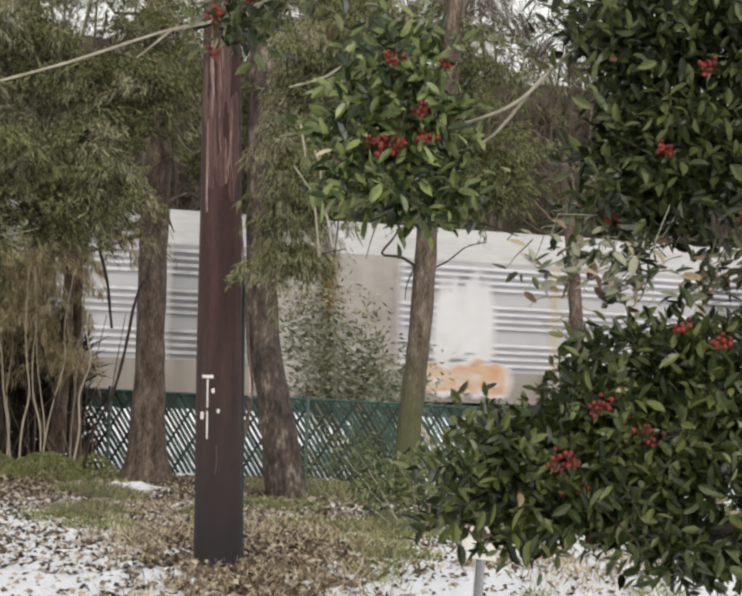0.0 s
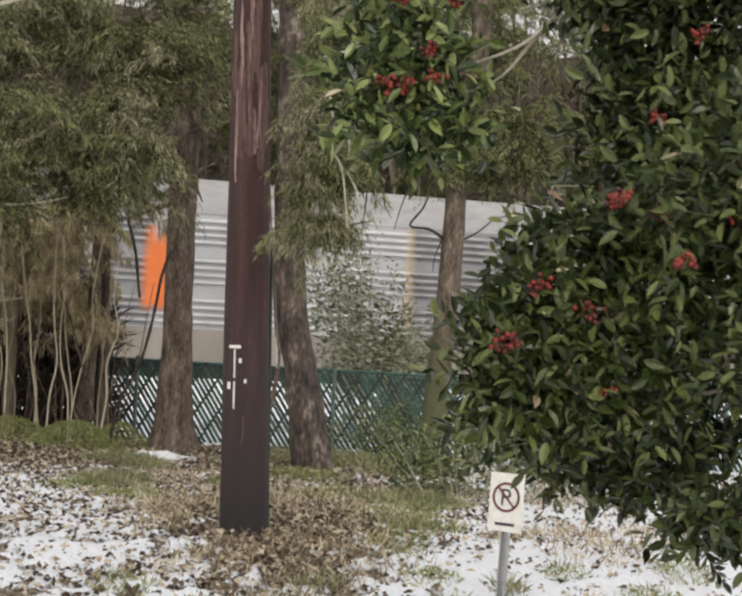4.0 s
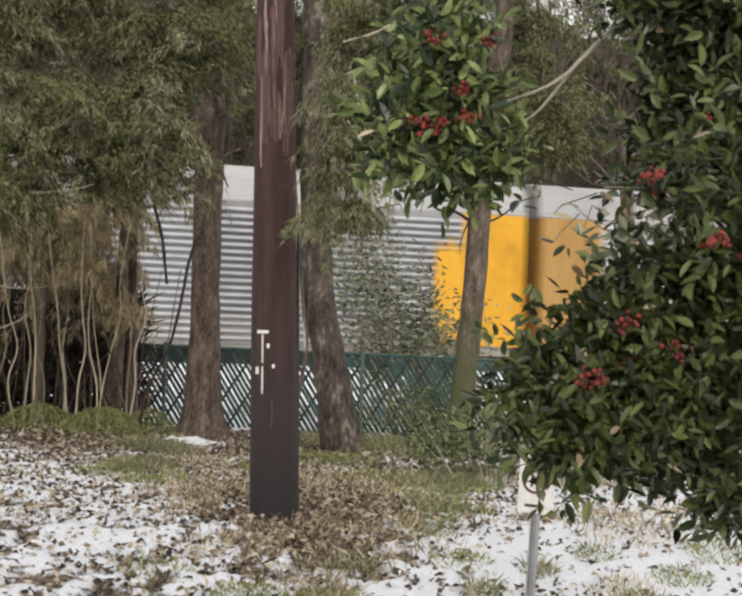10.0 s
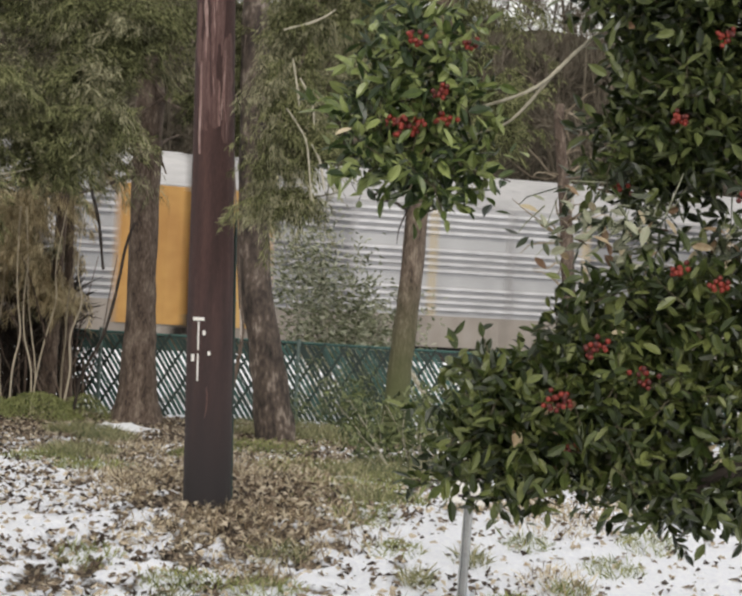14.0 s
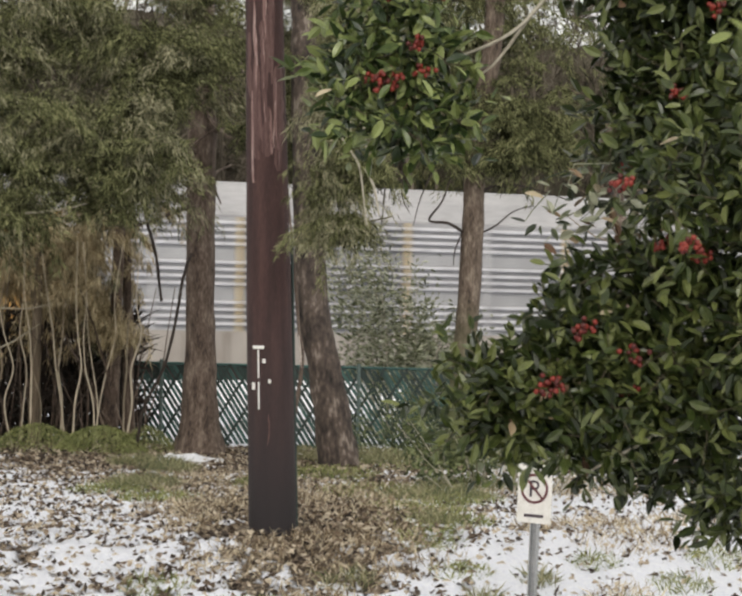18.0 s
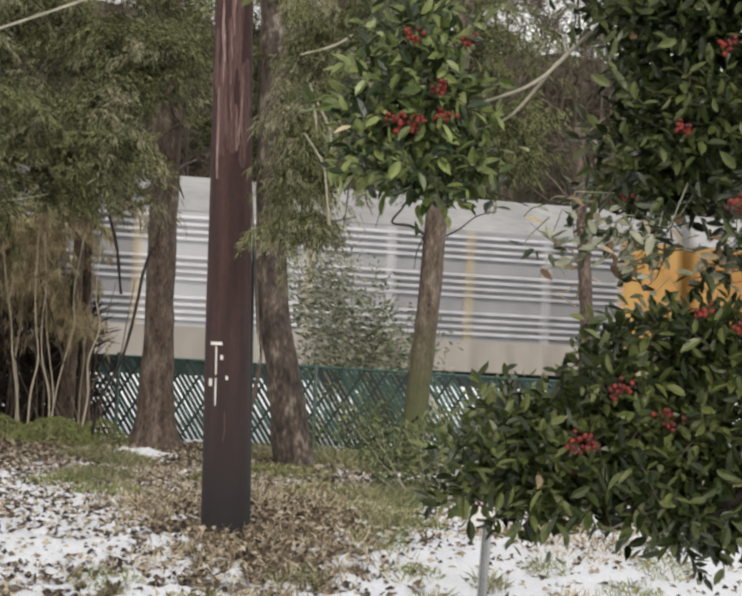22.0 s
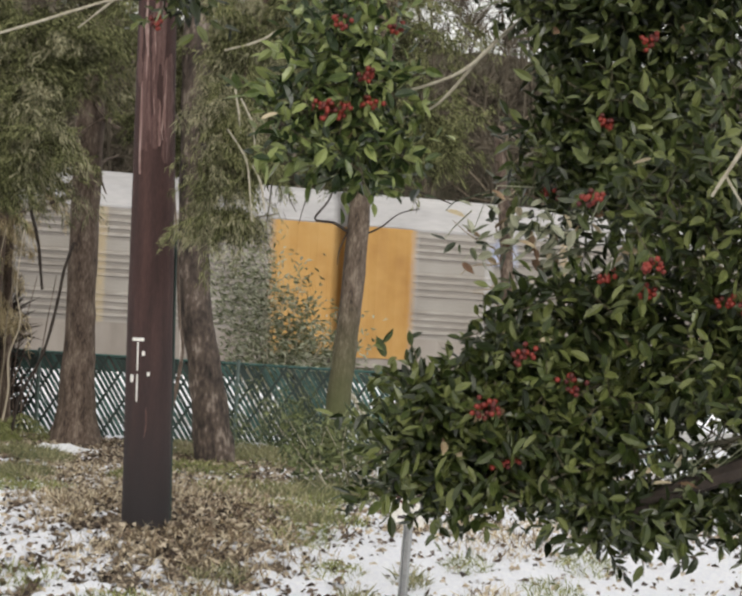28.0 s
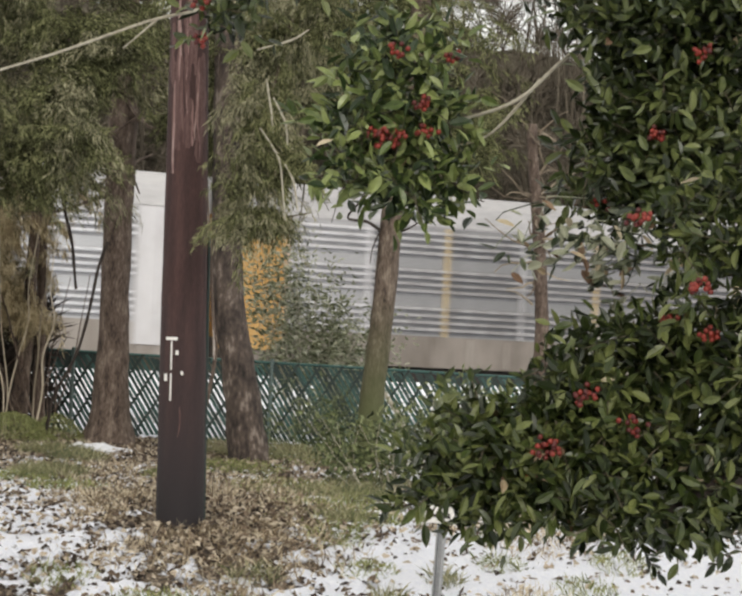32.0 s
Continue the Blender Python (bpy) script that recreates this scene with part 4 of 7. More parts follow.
def build_thicket():
    g = np.random.default_rng(17)
    th = thing("cane_thicket", "thicket of tan dead canes with brown dry foliage", "thicket", (-4.6, 31.0, 0.05))
    s = Soup()
    for i in range(60):
        x, y = g.uniform(-3.0, 1.45), g.uniform(-1.0, 1.2)
        h = g.uniform(1.0, 2.9)
        pts = [np.array([x, y, -0.1])]
        d = np.array([g.normal() * 0.22, g.normal() * 0.15, 1.0])
        for _ in range(4):
            d = unit(d + g.normal(size=3) * 0.1)
            pts.append(pts[-1] + d * h / 4)
        tube(s, pts, [g.uniform(0.01, 0.03), 0.006], 5)
    part("undergrowth", s, M_BARK, th, kind="stuff")
    for i in range(24):
        x, y = g.uniform(-1.9, 1.35), g.uniform(-1.4, -0.6)
        q = Soup()
        lean = g.normal() * 0.07
        tube(q, smooth_path([(x, y, -0.1), (x + lean * 0.3 + g.normal() * 0.05, y, 0.6), (x + lean + g.normal() * 0.05, y, 1.1), (x + lean * 1.8 + g.normal() * 0.06, y, 1.6), (x + lean * 2.5, y, 2.1), (x + lean * 3.5, y, 2.9)]), [g.uniform(0.01, 0.021), 0.006], 7, 0.1, i)
        part("cane", q, M_CANE, th)
    # thicker dead stems in the thicket
    for x, y, r, lean, m in ((-0.05, -0.9, 0.09, 0.02, M_STEM), (0.95, -0.2, 0.13, 0.04, M_BARK), (1.22, 0.1, 0.1, -0.03, M_BARK), (-0.85, -0.3, 0.09, 0.05, M_BARK)):
        q = Soup()
        tube(q, smooth_path([(x, y, -0.1), (x + lean, y, 0.8), (x + lean * 1.5, y, 1.6), (x + lean * 3, y, 3.2)]), [r, r * 0.8, r * 0.6], 10, 0.08, 5)
        part("stem", q, m, th)
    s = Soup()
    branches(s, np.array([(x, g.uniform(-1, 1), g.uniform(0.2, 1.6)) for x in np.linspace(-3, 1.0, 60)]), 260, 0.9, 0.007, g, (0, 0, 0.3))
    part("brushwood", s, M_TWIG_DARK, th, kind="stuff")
    blobs = [((0.35, 0, 3.4), (1.0, 0.7, 0.6), 2), ((0.8, 0, 2.6), (0.5, 0.7, 1.2), 2.4), ((0.2, -0.6, 2.7), (0.8, 0.8, 0.7), 3), ((-1.2, -0.4, 2.8), (1.3, 0.9, 0.75), 3), ((1.1, -0.6, 2.1), (0.3, 0.6, 0.45), 0.5), ((-0.2, 0.2, 2.0), (1.4, 0.5, 0.5), 0.5), ((1.75, 0, 3.4), (0.5, 0.5, 0.45), 0.25)]
    canopy(th, "dry_foliage", blobs, 56000, 0.085, 0.012, 0.4, M_BROWN, 19, clump=0.14, down=0.9, per=16, hollow=1.6)
    canopy(th, "olive_foliage", blobs[:2], 9000, 0.07, 0.012, 0.3, M_NEEDLE_GREY, 20, clump=0.14, down=0.6, per=16, hollow=1.6)
    # dark brush blades that stand in for the shade behind the canes
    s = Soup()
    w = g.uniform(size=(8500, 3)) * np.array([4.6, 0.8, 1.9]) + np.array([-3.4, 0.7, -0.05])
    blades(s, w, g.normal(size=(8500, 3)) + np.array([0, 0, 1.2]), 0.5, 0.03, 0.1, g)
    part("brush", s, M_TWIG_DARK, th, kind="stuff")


build_thicket()


def build_shrubs():
    g = np.random.default_rng(23)
    # sparse-leaved shrub behind the fence
    sh = thing("sparse_shrub", "sparse shrub with small pale green leaves behind the fence", "shrub", (0.6, 35.2, 0.0))
    s = Soup()
    ends = []
    for i in range(46):
        a = g.uniform(-1.1, 1.5)
        top = 3.6 - 0.95 * max(0, a + 0.6) - g.uniform(0, 1.1)
        pts = smooth_path([(a * 0.3, g.normal() * 0.2, 0), (a * 0.6, g.normal() * 0.3, top * 0.5), (a + g.normal() * 0.1, g.normal() * 0.3, top)], 4)
        q = Soup()
        tube(q, pts, [0.014, 0.004], 5)
        part("stem", q, M_TWIG, sh)
        ends.append(pts[3:])
    e = np.concatenate(ends)
    s = Soup()
    idx = g.integers(len(e), size=5000)
    oval_leaves(s, e[idx] + g.normal(size=(5000, 3)) * np.array([0.2, 0.2, 0.2]), g.normal(size=(5000, 3)) * np.array([1, 0.6, 0.5]) + np.array([0.6, 0, -0.25]), 0.12, 0.045, g)
    part("leaves", s, M_SHRUB_PALE, sh, kind="stuff")
    # greener shrub in front of the fence
    sh = thing("leafy_shrub", "low light-green leafy shrub in front of the fence", "shrub", (1.45, 22.0, 0.0))
    s = Soup()
    ends = []
    for i in range(40):
        a = g.uniform(-0.95, 1.3)
        top = g.uniform(0.35, 0.75) + 0.4 * (a > 0)
        pts = smooth_path([(a * 0.5, g.normal() * 0.2, -0.05), (a * 0.8, g.normal() * 0.2, top * 0.5), (a + g.normal() * 0.1, g.normal() * 0.3, top)], 4)
        q = Soup()
        tube(q, pts, [0.009, 0.003], 5)
        part("stem", q, M_TWIG, sh)
        ends.append(pts[3:])
    e = np.concatenate(ends)
    s = Soup()
    idx = g.integers(len(e), size=1700)
    oval_leaves(s, e[idx] + g.normal(size=(1700, 3)) * 0.12, g.normal(size=(1700, 3)) + np.array([0, 0, -0.2]), 0.1, 0.04, g)
    part("leaves", s, M_SHRUB, sh, kind="stuff")
    # feathery green weeds along the foot of the fence
    sh = thing("fence_weeds", "tall feathery light-green weeds against the fence", "weeds", (1.2, 30.6, 0.0))
    s = Soup()
    for i in range(70):
        a, top = g.uniform(-1.3, 2.0), g.uniform(0.3, 0.95)
        p = smooth_path([(a, g.normal() * 0.5, -0.05), (a + g.normal() * 0.08, g.normal() * 0.4, top * 0.5), (a + g.normal() * 0.2, g.normal() * 0.4, top)], 4)
        blades(s, p[g.integers(len(p), size=46)] + g.normal(size=(46, 3)) * 0.05, g.normal(size=(46, 3)) + np.array([0, 0, 0.6]), 0.16, 0.016, 0.3, g)
    part("leaves", s, M_SHRUB, sh, kind="stuff")


build_shrubs()


# ---------------------------------------------------------------- ground cover
def build_cover():
    g = np.random.default_rng(29)
    # fallen leaves, thick round the pole and the trunks
    s = Soup()
    n = 95000
    x = g.uniform(-6, 6, n)
    y = 9.5 + (31 - 9.5) * g.uniform(0, 1, n) ** 1.4
    near = np.exp(-(((x + 0.3) / 1.0) ** 2 + ((y - 18.2) / np.where(y < 18.2, 2.6, 4.5)) ** 2)) + 0.5 * np.exp(-(((x + 1.0) / 2.0) ** 2 + ((y - 27) / 3.5) ** 2))
    patch = np.array([noise.noise((a * 1.1, b * 0.7, 9)) for a, b in zip(x, y)])
    keep = g.uniform(0, 1, n) < np.clip(near * 1.2 + 0.27 + 0.4 * np.clip(patch, 0, 1) + 0.12 * (x < -0.4) - 0.05 * np.clip(x, 0, 2), 0.05, 1)
    x, y = x[keep], y[keep]
    c = np.stack([x, y, ground_z(x, y) + g.uniform(0.0, 0.05, len(x)) + 0.08 * np.exp(-(((x + 0.45) / 0.9) ** 2 + ((y - 17.4) / 1.6) ** 2)) - 0.02], 1)
    ways = g.normal(size=(len(x), 3)) * np.array([1, 1, 0.4])
    oval_leaves(s, c, ways, 0.066, 0.04, g)
    tagged(part("fallen_leaves", s, M_LITTER, kind="stuff"), "brown fallen leaves scattered on the snow", "fallen leaves")
    # the last thick snow, by the foot of the big trunk
    s = Soup()
    nu, nv = 26, 12
    v = []
    for i in range(nu):
        for j in range(nv):
            a, r = 2 * np.pi * i / nu, j / (nv - 1)
            edge = 1 + 0.35 * noise.noise((math.cos(a) * 1.5, math.sin(a) * 1.5, 2))
            px, py = -2.2 + 0.58 * r * edge * math.cos(a), 26.8 + 0.8 * r * edge * math.sin(a)
            v.append((px, py, 0.02 + 0.09 * (1 - r ** 2.2) + 0.09 * noise.noise((px * 6, py * 6, 1)) * (1 - r) - 0.05 * r))
    s.add(v, [(i * nv + j, i * nv + j + 1, ((i + 1) % nu) * nv + j + 1, ((i + 1) % nu) * nv + j) for i in range(nu) for j in range(nv - 1)])
    tagged(part("snow_drift", s, M_SNOW, smooth=True), "small mound of old white snow", "snow")
    # grass: mounds and tufts
    def grass(name, spots, label, hgt, material, dome=0.0):
        s = Soup()
        for (cx, cy, rx, ry, count) in spots:
            r = np.sqrt(g.uniform(0, 1, count))
            a = g.uniform(0, 2 * np.pi, count)
            px, py = cx + rx * r * np.cos(a), cy + ry * r * np.sin(a)
            z = ground_z(px, py) - 0.02 + 0.2 * hgt * (1 - r) + dome * (1 - r ** 2)
            lean = np.stack([np.cos(a) * r, np.sin(a) * r - 0.3, 0 * r], 1) * (1.2 if dome else 0.0)
            blades(s, np.stack([px, py, z], 1), g.normal(size=(count, 3)) * np.array([0.5, 0.5, 0.1]) + np.array([0, 0, 1.0]) + lean, hgt, 0.009, 0.8 if dome else 0.35, g)
        tagged(part(name, s, material, kind="stuff"), label, "grass")

    grass("grass_mound", [(-3.5, 28.6, 0.6, 0.5, 3600), (-2.9, 28.9, 0.35, 0.4, 1000), (-4.4, 28.9, 0.6, 0.5, 2200)], "rounded tufts of olive-green grass", 0.2, M_MOUND, 0.3)
    grass("weeds", [(0.87, 14.25, 0.1, 0.2, 130), (1.29, 14.9, 0.14, 0.2, 130), (2.31, 13.0, 0.14, 0.2, 130), (-1.12, 12.0, 0.12, 0.2, 110), (-0.06, 14.8, 0.2, 0.3, 120), (-2.25, 21.9, 0.4, 0.8, 900), (0.35, 27.6, 0.9, 1.0, 1200), (1.2, 29.5, 0.9, 1.2, 1500), (0.75, 20.7, 0.55, 0.8, 900), (1.1, 22.5, 0.5, 1.0, 900), (0.65, 17.4, 0.25, 0.5, 350), (-0.75, 13.3, 0.12, 0.2, 110), (0.6, 13.3, 0.14, 0.2, 110), (-2.6, 25.8, 0.45, 0.7, 900), (-2.2, 24.6, 0.35, 0.7, 600), (0.0, 29.5, 1.6, 1.6, 1500), (-0.4, 27.6, 0.8, 0.8, 500)], "low olive green weeds among the leaves", 0.2, M_GRASS)
    grass("grass", [(1.9, 14.2, 0.16, 0.25, 150), (1.5, 13.8, 0.2, 0.2, 140), (2.3, 14.9, 0.22, 0.3, 170), (1.75, 15.6, 0.2, 0.3, 150), (2.7, 15.8, 0.25, 0.4, 170), (0.75, 15.2, 0.22, 0.3, 160), (-0.7, 14.0, 0.3, 0.3, 220), (-1.4, 14.6, 0.25, 0.4, 170), (-0.15, 13.9, 0.3, 0.3, 200), (0.55, 16.4, 0.3, 0.6, 420), (0.8, 17.6, 0.35, 0.7, 480), (0.15, 17.4, 0.4, 0.8, 380), (-1.9, 20.2, 0.4, 0.6, 420), (-2.5, 21.2, 0.4, 0.6, 420), (0.5, 18.9, 0.5, 0.9, 900), (0.9, 20.5, 0.5, 0.9, 800), (0.2, 21.5, 0.6, 1.2, 700), (1.0, 13.3, 0.16, 0.25, 160), (-0.35, 24.5, 0.6, 1.5, 900), (-1.15, 22.5, 0.2, 0.5, 300),
                    (1.6, 12.0, 0.2, 0.25, 200), (0.35, 12.4, 0.25, 0.25, 200), (-0.5, 11.8, 0.4, 0.3, 300), (0.05, 11.6, 0.3, 0.3, 250), (1.2, 27.5, 1.8, 2.0, 1200)], "short green and straw winter grass", 0.13, M_MOUND)
    grass("dry_grass", [(2.0, 17.4, 0.35, 0.7, 300), (2.9, 17.9, 0.5, 0.9, 320), (1.45, 17.2, 0.2, 0.5, 120), (2.35, 16.6, 0.2, 0.4, 120), (-0.35, 16.1, 0.5, 0.4, 420), (-1.25, 16.9, 0.3, 0.5, 320), (0.2, 16.5, 0.35, 0.5, 360), (0.3, 18.4, 0.5, 0.9, 520), (-0.9, 19.6, 0.7, 1.0, 500), (-1.6, 18.8, 0.4, 0.6, 240), (-0.2, 14.2, 0.3, 0.25, 140), (0.54, 12.95, 0.25, 0.4, 260), (1.85, 14.4, 0.25, 0.5, 200), (1.44, 12.95, 0.3, 0.3, 220), (2.2, 13.0, 0.25, 0.3, 200), (2.08, 16.3, 0.4, 0.5, 160), (-0.61, 12.9, 0.3, 0.3, 200), (-0.9, 15.4, 0.4, 0.6, 240), (-0.2, 15.0, 0.5, 0.6, 200), (0.3, 15.6, 0.5, 0.7, 240), (-0.2, 12.8, 0.35, 0.4, 300), (0.24, 11.6, 0.25, 0.3, 260), (-0.55, 12.4, 0.2, 0.3, 160), (1.7, 13.2, 0.5, 0.6, 200), (2.0, 12.2, 0.25, 0.3, 160), (-1.2, 18.2, 0.5, 1.2, 900), (-0.25, 17.6, 0.6, 1.2, 900), (0.0, 20.5, 0.8, 2.0, 900), (-1.5, 22.5, 0.8, 2.0, 700), (2.2, 21.5, 1.0, 0.7, 500), (3.0, 23.5, 0.9, 0.9, 500)], "dry straw-coloured grass round the pole", 0.16, M_STRAW)


build_cover()


# ---------------------------------------------------------------- woods beyond the track
def build_woods():
    g = np.random.default_rng(41)
    w = thing("far_woods", "bare brown winter woods and evergreens beyond the track", "woods", (0, 0, 0), kind="stuff")

    def along(u, d, z):
        return np.stack([u * ALONG[0], d + u * ALONG[1], z], -1)
    # stems, many of them thin and crooked
    s = Soup()
    for i in range(330):
        b = along(g.uniform(-32, 36), g.uniform(72, 116), 0.0)
        h = g.uniform(11, 20)
        pts, d = [b], np.array([g.normal() * 0.08, 0, 1.0])
        for _ in range(5):
            d = unit(d + g.normal(size=3) * 0.07)
            pts.append(pts[-1] + d * h / 5)
        tube(s, pts, [g.uniform(0.05, 0.2), 0.03], 5)
    part("far_stand", s, M_FARWOOD, w, kind="stuff")
    # a closed wall of brush behind: overlapping lumps with a ragged top
    s = Soup()
    us = np.linspace(-60, 64, 420)
    # the low front row is added, to block daylight under the cars
    for row, (d0, z0) in enumerate(((64.5, 1.9), (94, 15.0), (106, 17.6), (122, 20.5))):
        rows = []
        for z in np.linspace(0, 1, 9):
            top = np.array([z0 + 0.7 * noise.noise((u * 0.11, row * 7.0, 0)) + 0.5 * noise.noise((u * 0.5, row * 7.0, 4)) for u in us])
            back = np.array([1.5 * noise.noise((u * 0.4, z * 4, row)) for u in us])
            rows.append(along(us, d0 + back + 2.5 * z * z, top * z))
        v = np.concatenate(rows)
        k = len(us)
        s.add(v, [(i * k + j, i * k + j + 1, (i + 1) * k + j + 1, (i + 1) * k + j) for i in range(8) for j in range(k - 1)])
    part("far_bank", s, M_FARBANK, w, kind="stuff")
    # fine twigs, thinning upwards
    low = [(tuple(along(u, g.uniform(72, 92), g.uniform(4.0, 10.0))), (2.4, 2.5, 2.4), 1) for u in np.linspace(-28, 32, 60)]
    canopy(w, "thicket_mass", low, 46000, 0.6, 0.05, 0.1, M_FARWOOD, 44, clump=0.7, down=-0.4, sprays=4)
    high = [(tuple(along(u, g.uniform(76, 100), 9.5 + 9.5 * g.uniform() ** 1.4)), (2.4, 2.5, 2.0), 1) for u in np.linspace(-30, 34, 130)]
    canopy(w, "far_twigs", high, 120000, 0.5, 0.042, -0.1, M_FARWOOD, 45, clump=0.8, down=-0.5, sprays=4)
    rim = [(tuple(along(u, g.uniform(90, 93.5), g.uniform(11.6, 14.6))), (1.3, 0.7, 1.1), 1) for u in np.linspace(-30, 36, 150)]
    canopy(w, "rim_twigs", rim, 40000, 0.45, 0.05, -0.1, M_FARWOOD, 46, clump=0.5, down=-0.5, sprays=4)
    green = [(tuple(along(g.uniform(-28, 30), g.uniform(66, 90), g.uniform(3, 8))), (2.2, 2.0, g.uniform(2, 3.5)), 1) for _ in range(40)]
    canopy(w, "evergreens", green, 40000, 0.45, 0.09, 0.3, M_FARGREEN, 43, clump=0.5, down=0.6)


build_woods()


# ---------------------------------------------------------------- the train
CAR_LEN = 28.3
RAIL_TOP = 0.26
# heights over the rail
Z_SILL0, Z_SILL1, Z_TOP, Z_ROOF = 0.85, 1.72, 4.75, 5.78


def panel_mesh(width, material, slot, sheet, deep=1.0, whole=False):
    """A rack panel: pressed ridges with rows of punched slots between them, coloured dark for shade, in three groups
    with shade-toned flat sheets between, or over the whole height.
    """
    prof = []
    z = Z_SILL1 if not whole else Z_SILL0 + 0.08
    out = 0.0 if not whole else -0.035

    def flat(h):
        nonlocal z
        prof.append((out + 0.02, z, 2))
        z += h
        prof.append((out + 0.02, z, 0))

    def ridges(k):
        nonlocal z
        for _ in range(k):
            prof.extend([(out + 0.03 * deep, z, 1), (out + 0.03 * deep, z + 0.085, 0), (out - 0.05 * deep, z + 0.1, 0), (out - 0.06 * deep, z + 0.135, 0), (out - 0.04 * deep, z + 0.175, 0)])
            z += 0.19

    flat(0.05)
    if whole:
        ridges(int((Z_TOP - z - 0.05) / 0.19))
    else:
        ridges(4), flat(0.3), ridges(4), flat(0.3), ridges(4)
    flat(max(0.02, Z_TOP - z))
    k = len(prof)
    me = bpy.data.meshes.new("side_panel")
    v = [(x, y, zz) for x in (0.0, width) for y, zz, _ in prof] + [(x, 0.06, zz) for x in (0.0, width) for zz in (Z_SILL1, Z_TOP)]
    me.from_pydata(v, [], [(i, k + i, k + i + 1, i + 1) for i in range(k - 1)] + [(2 * k, 2 * k + 1, 2 * k + 3, 2 * k + 2)])
    me.materials.append(material), me.materials.append(slot), me.materials.append(sheet)
    for i in range(k - 1):
        me.polygons[i].material_index = prof[i][2]
    me.update()
    return me


BODY, PANELS, END_W = 27.8, 10, 1.9
PANEL_W = (BODY - 2 * END_W) / PANELS
PW = PANEL_W - 0.09
PANEL_MES = {"grey": panel_mesh(PW, M_PANEL, M_SLOT_SHADE, M_PUNCHED_SHADE, 1.2), "bright": panel_mesh(PW, M_PANEL_BRIGHT, M_SLOT_SHADE, M_PUNCHED_SHADE, 1.4), "beige": panel_mesh(PW, M_PANEL_BEIGE, M_SLOT_SHADE_BEIGE, M_PUNCHED_SHADE_BEIGE, 0.8),
             "flat": panel_mesh(PW, M_PANEL_BEIGE, M_PUNCHED_SHADE_BEIGE, M_PANEL_BEIGE, 0.2), "white": panel_mesh(PW, M_PANEL_WHITE, M_SLOT_SHADE, M_PUNCHED_SHADE_PALE, 1.4), "lined": panel_mesh(PW, M_PANEL_WHITE, M_SLOT_SHADE, M_PUNCHED_SHADE, 1.4, True)}


def end_mesh(material):
    """The solid end bay of a rack: one sheet pressed into four uprights."""
    prof = [(0.0, 0.02), (0.0, -0.09), (0.1, -0.09), (0.11, -0.05), (0.62, -0.05), (0.63, -0.09), (0.72, -0.09), (0.73, -0.05), (1.22, -0.05), (1.23, -0.09), (1.32, -0.09), (1.33, -0.05),
            (END_W - 0.14, -0.05), (END_W - 0.13, -0.09), (END_W - 0.03, -0.09), (END_W - 0.03, 0.02)]
    s = Soup()
    k = len(prof)
    v = [(x, y, z) for z in (Z_SILL1 - 0.6, Z_TOP + 0.02) for x, y in prof]
    s.add(v, [(i, i + 1, k + i + 1, k + i) for i in range(k - 1)] + [(k - 1, 0, k, 2 * k - 1)])
    return s.mesh("end_bay", material)


END_MES = {m.name: end_mesh(m) for m in (M_YELLOW, M_BRIGHT, M_ORANGE, M_RED, M_PALE, M_PANEL_BEIGE)}


def roof_mesh():
    s = Soup()
    prof = [(-1.5, Z_TOP), (-1.52, Z_TOP + 0.06), (-1.46, Z_TOP + 0.12), (-1.4, Z_TOP + 0.62), (-1.15, Z_TOP + 0.9), (-0.6, Z_ROOF - 0.02), (0, Z_ROOF),
            (0.6, Z_ROOF - 0.02), (1.15, Z_TOP + 0.9), (1.4, Z_TOP + 0.62), (1.5, Z_TOP)]
    k = len(prof)
    xs = np.linspace(-13.93, 13.93, 13)
    v = [(x, y, z) for x in xs for y, z in prof]
    s.add(v, [(i * k + j, (i + 1) * k + j, (i + 1) * k + j + 1, i * k + j + 1) for i in range(12) for j in range(k - 1)])
    s.add([(x, y, z) for x in (-13.93,) for y, z in prof], [tuple(range(k))])
    s.add([(x, y, z) for x in (13.93,) for y, z in prof], [tuple(range(k))[::-1]])
    for x in xs[1:-1]:
        box(s, (x - 0.04, -1.43, Z_TOP + 0.15), (x + 0.04, -1.38, Z_TOP + 0.62))
    return s


def wheel_mesh():
    s = Soup()
    tube(s, [(0, -0.07, 0), (0, 0.0, 0), (0, 0.07, 0)], [0.45, 0.46, 0.42], 20)
    return s.mesh("wheel", M_UNDER)


WHEEL_ME = wheel_mesh()


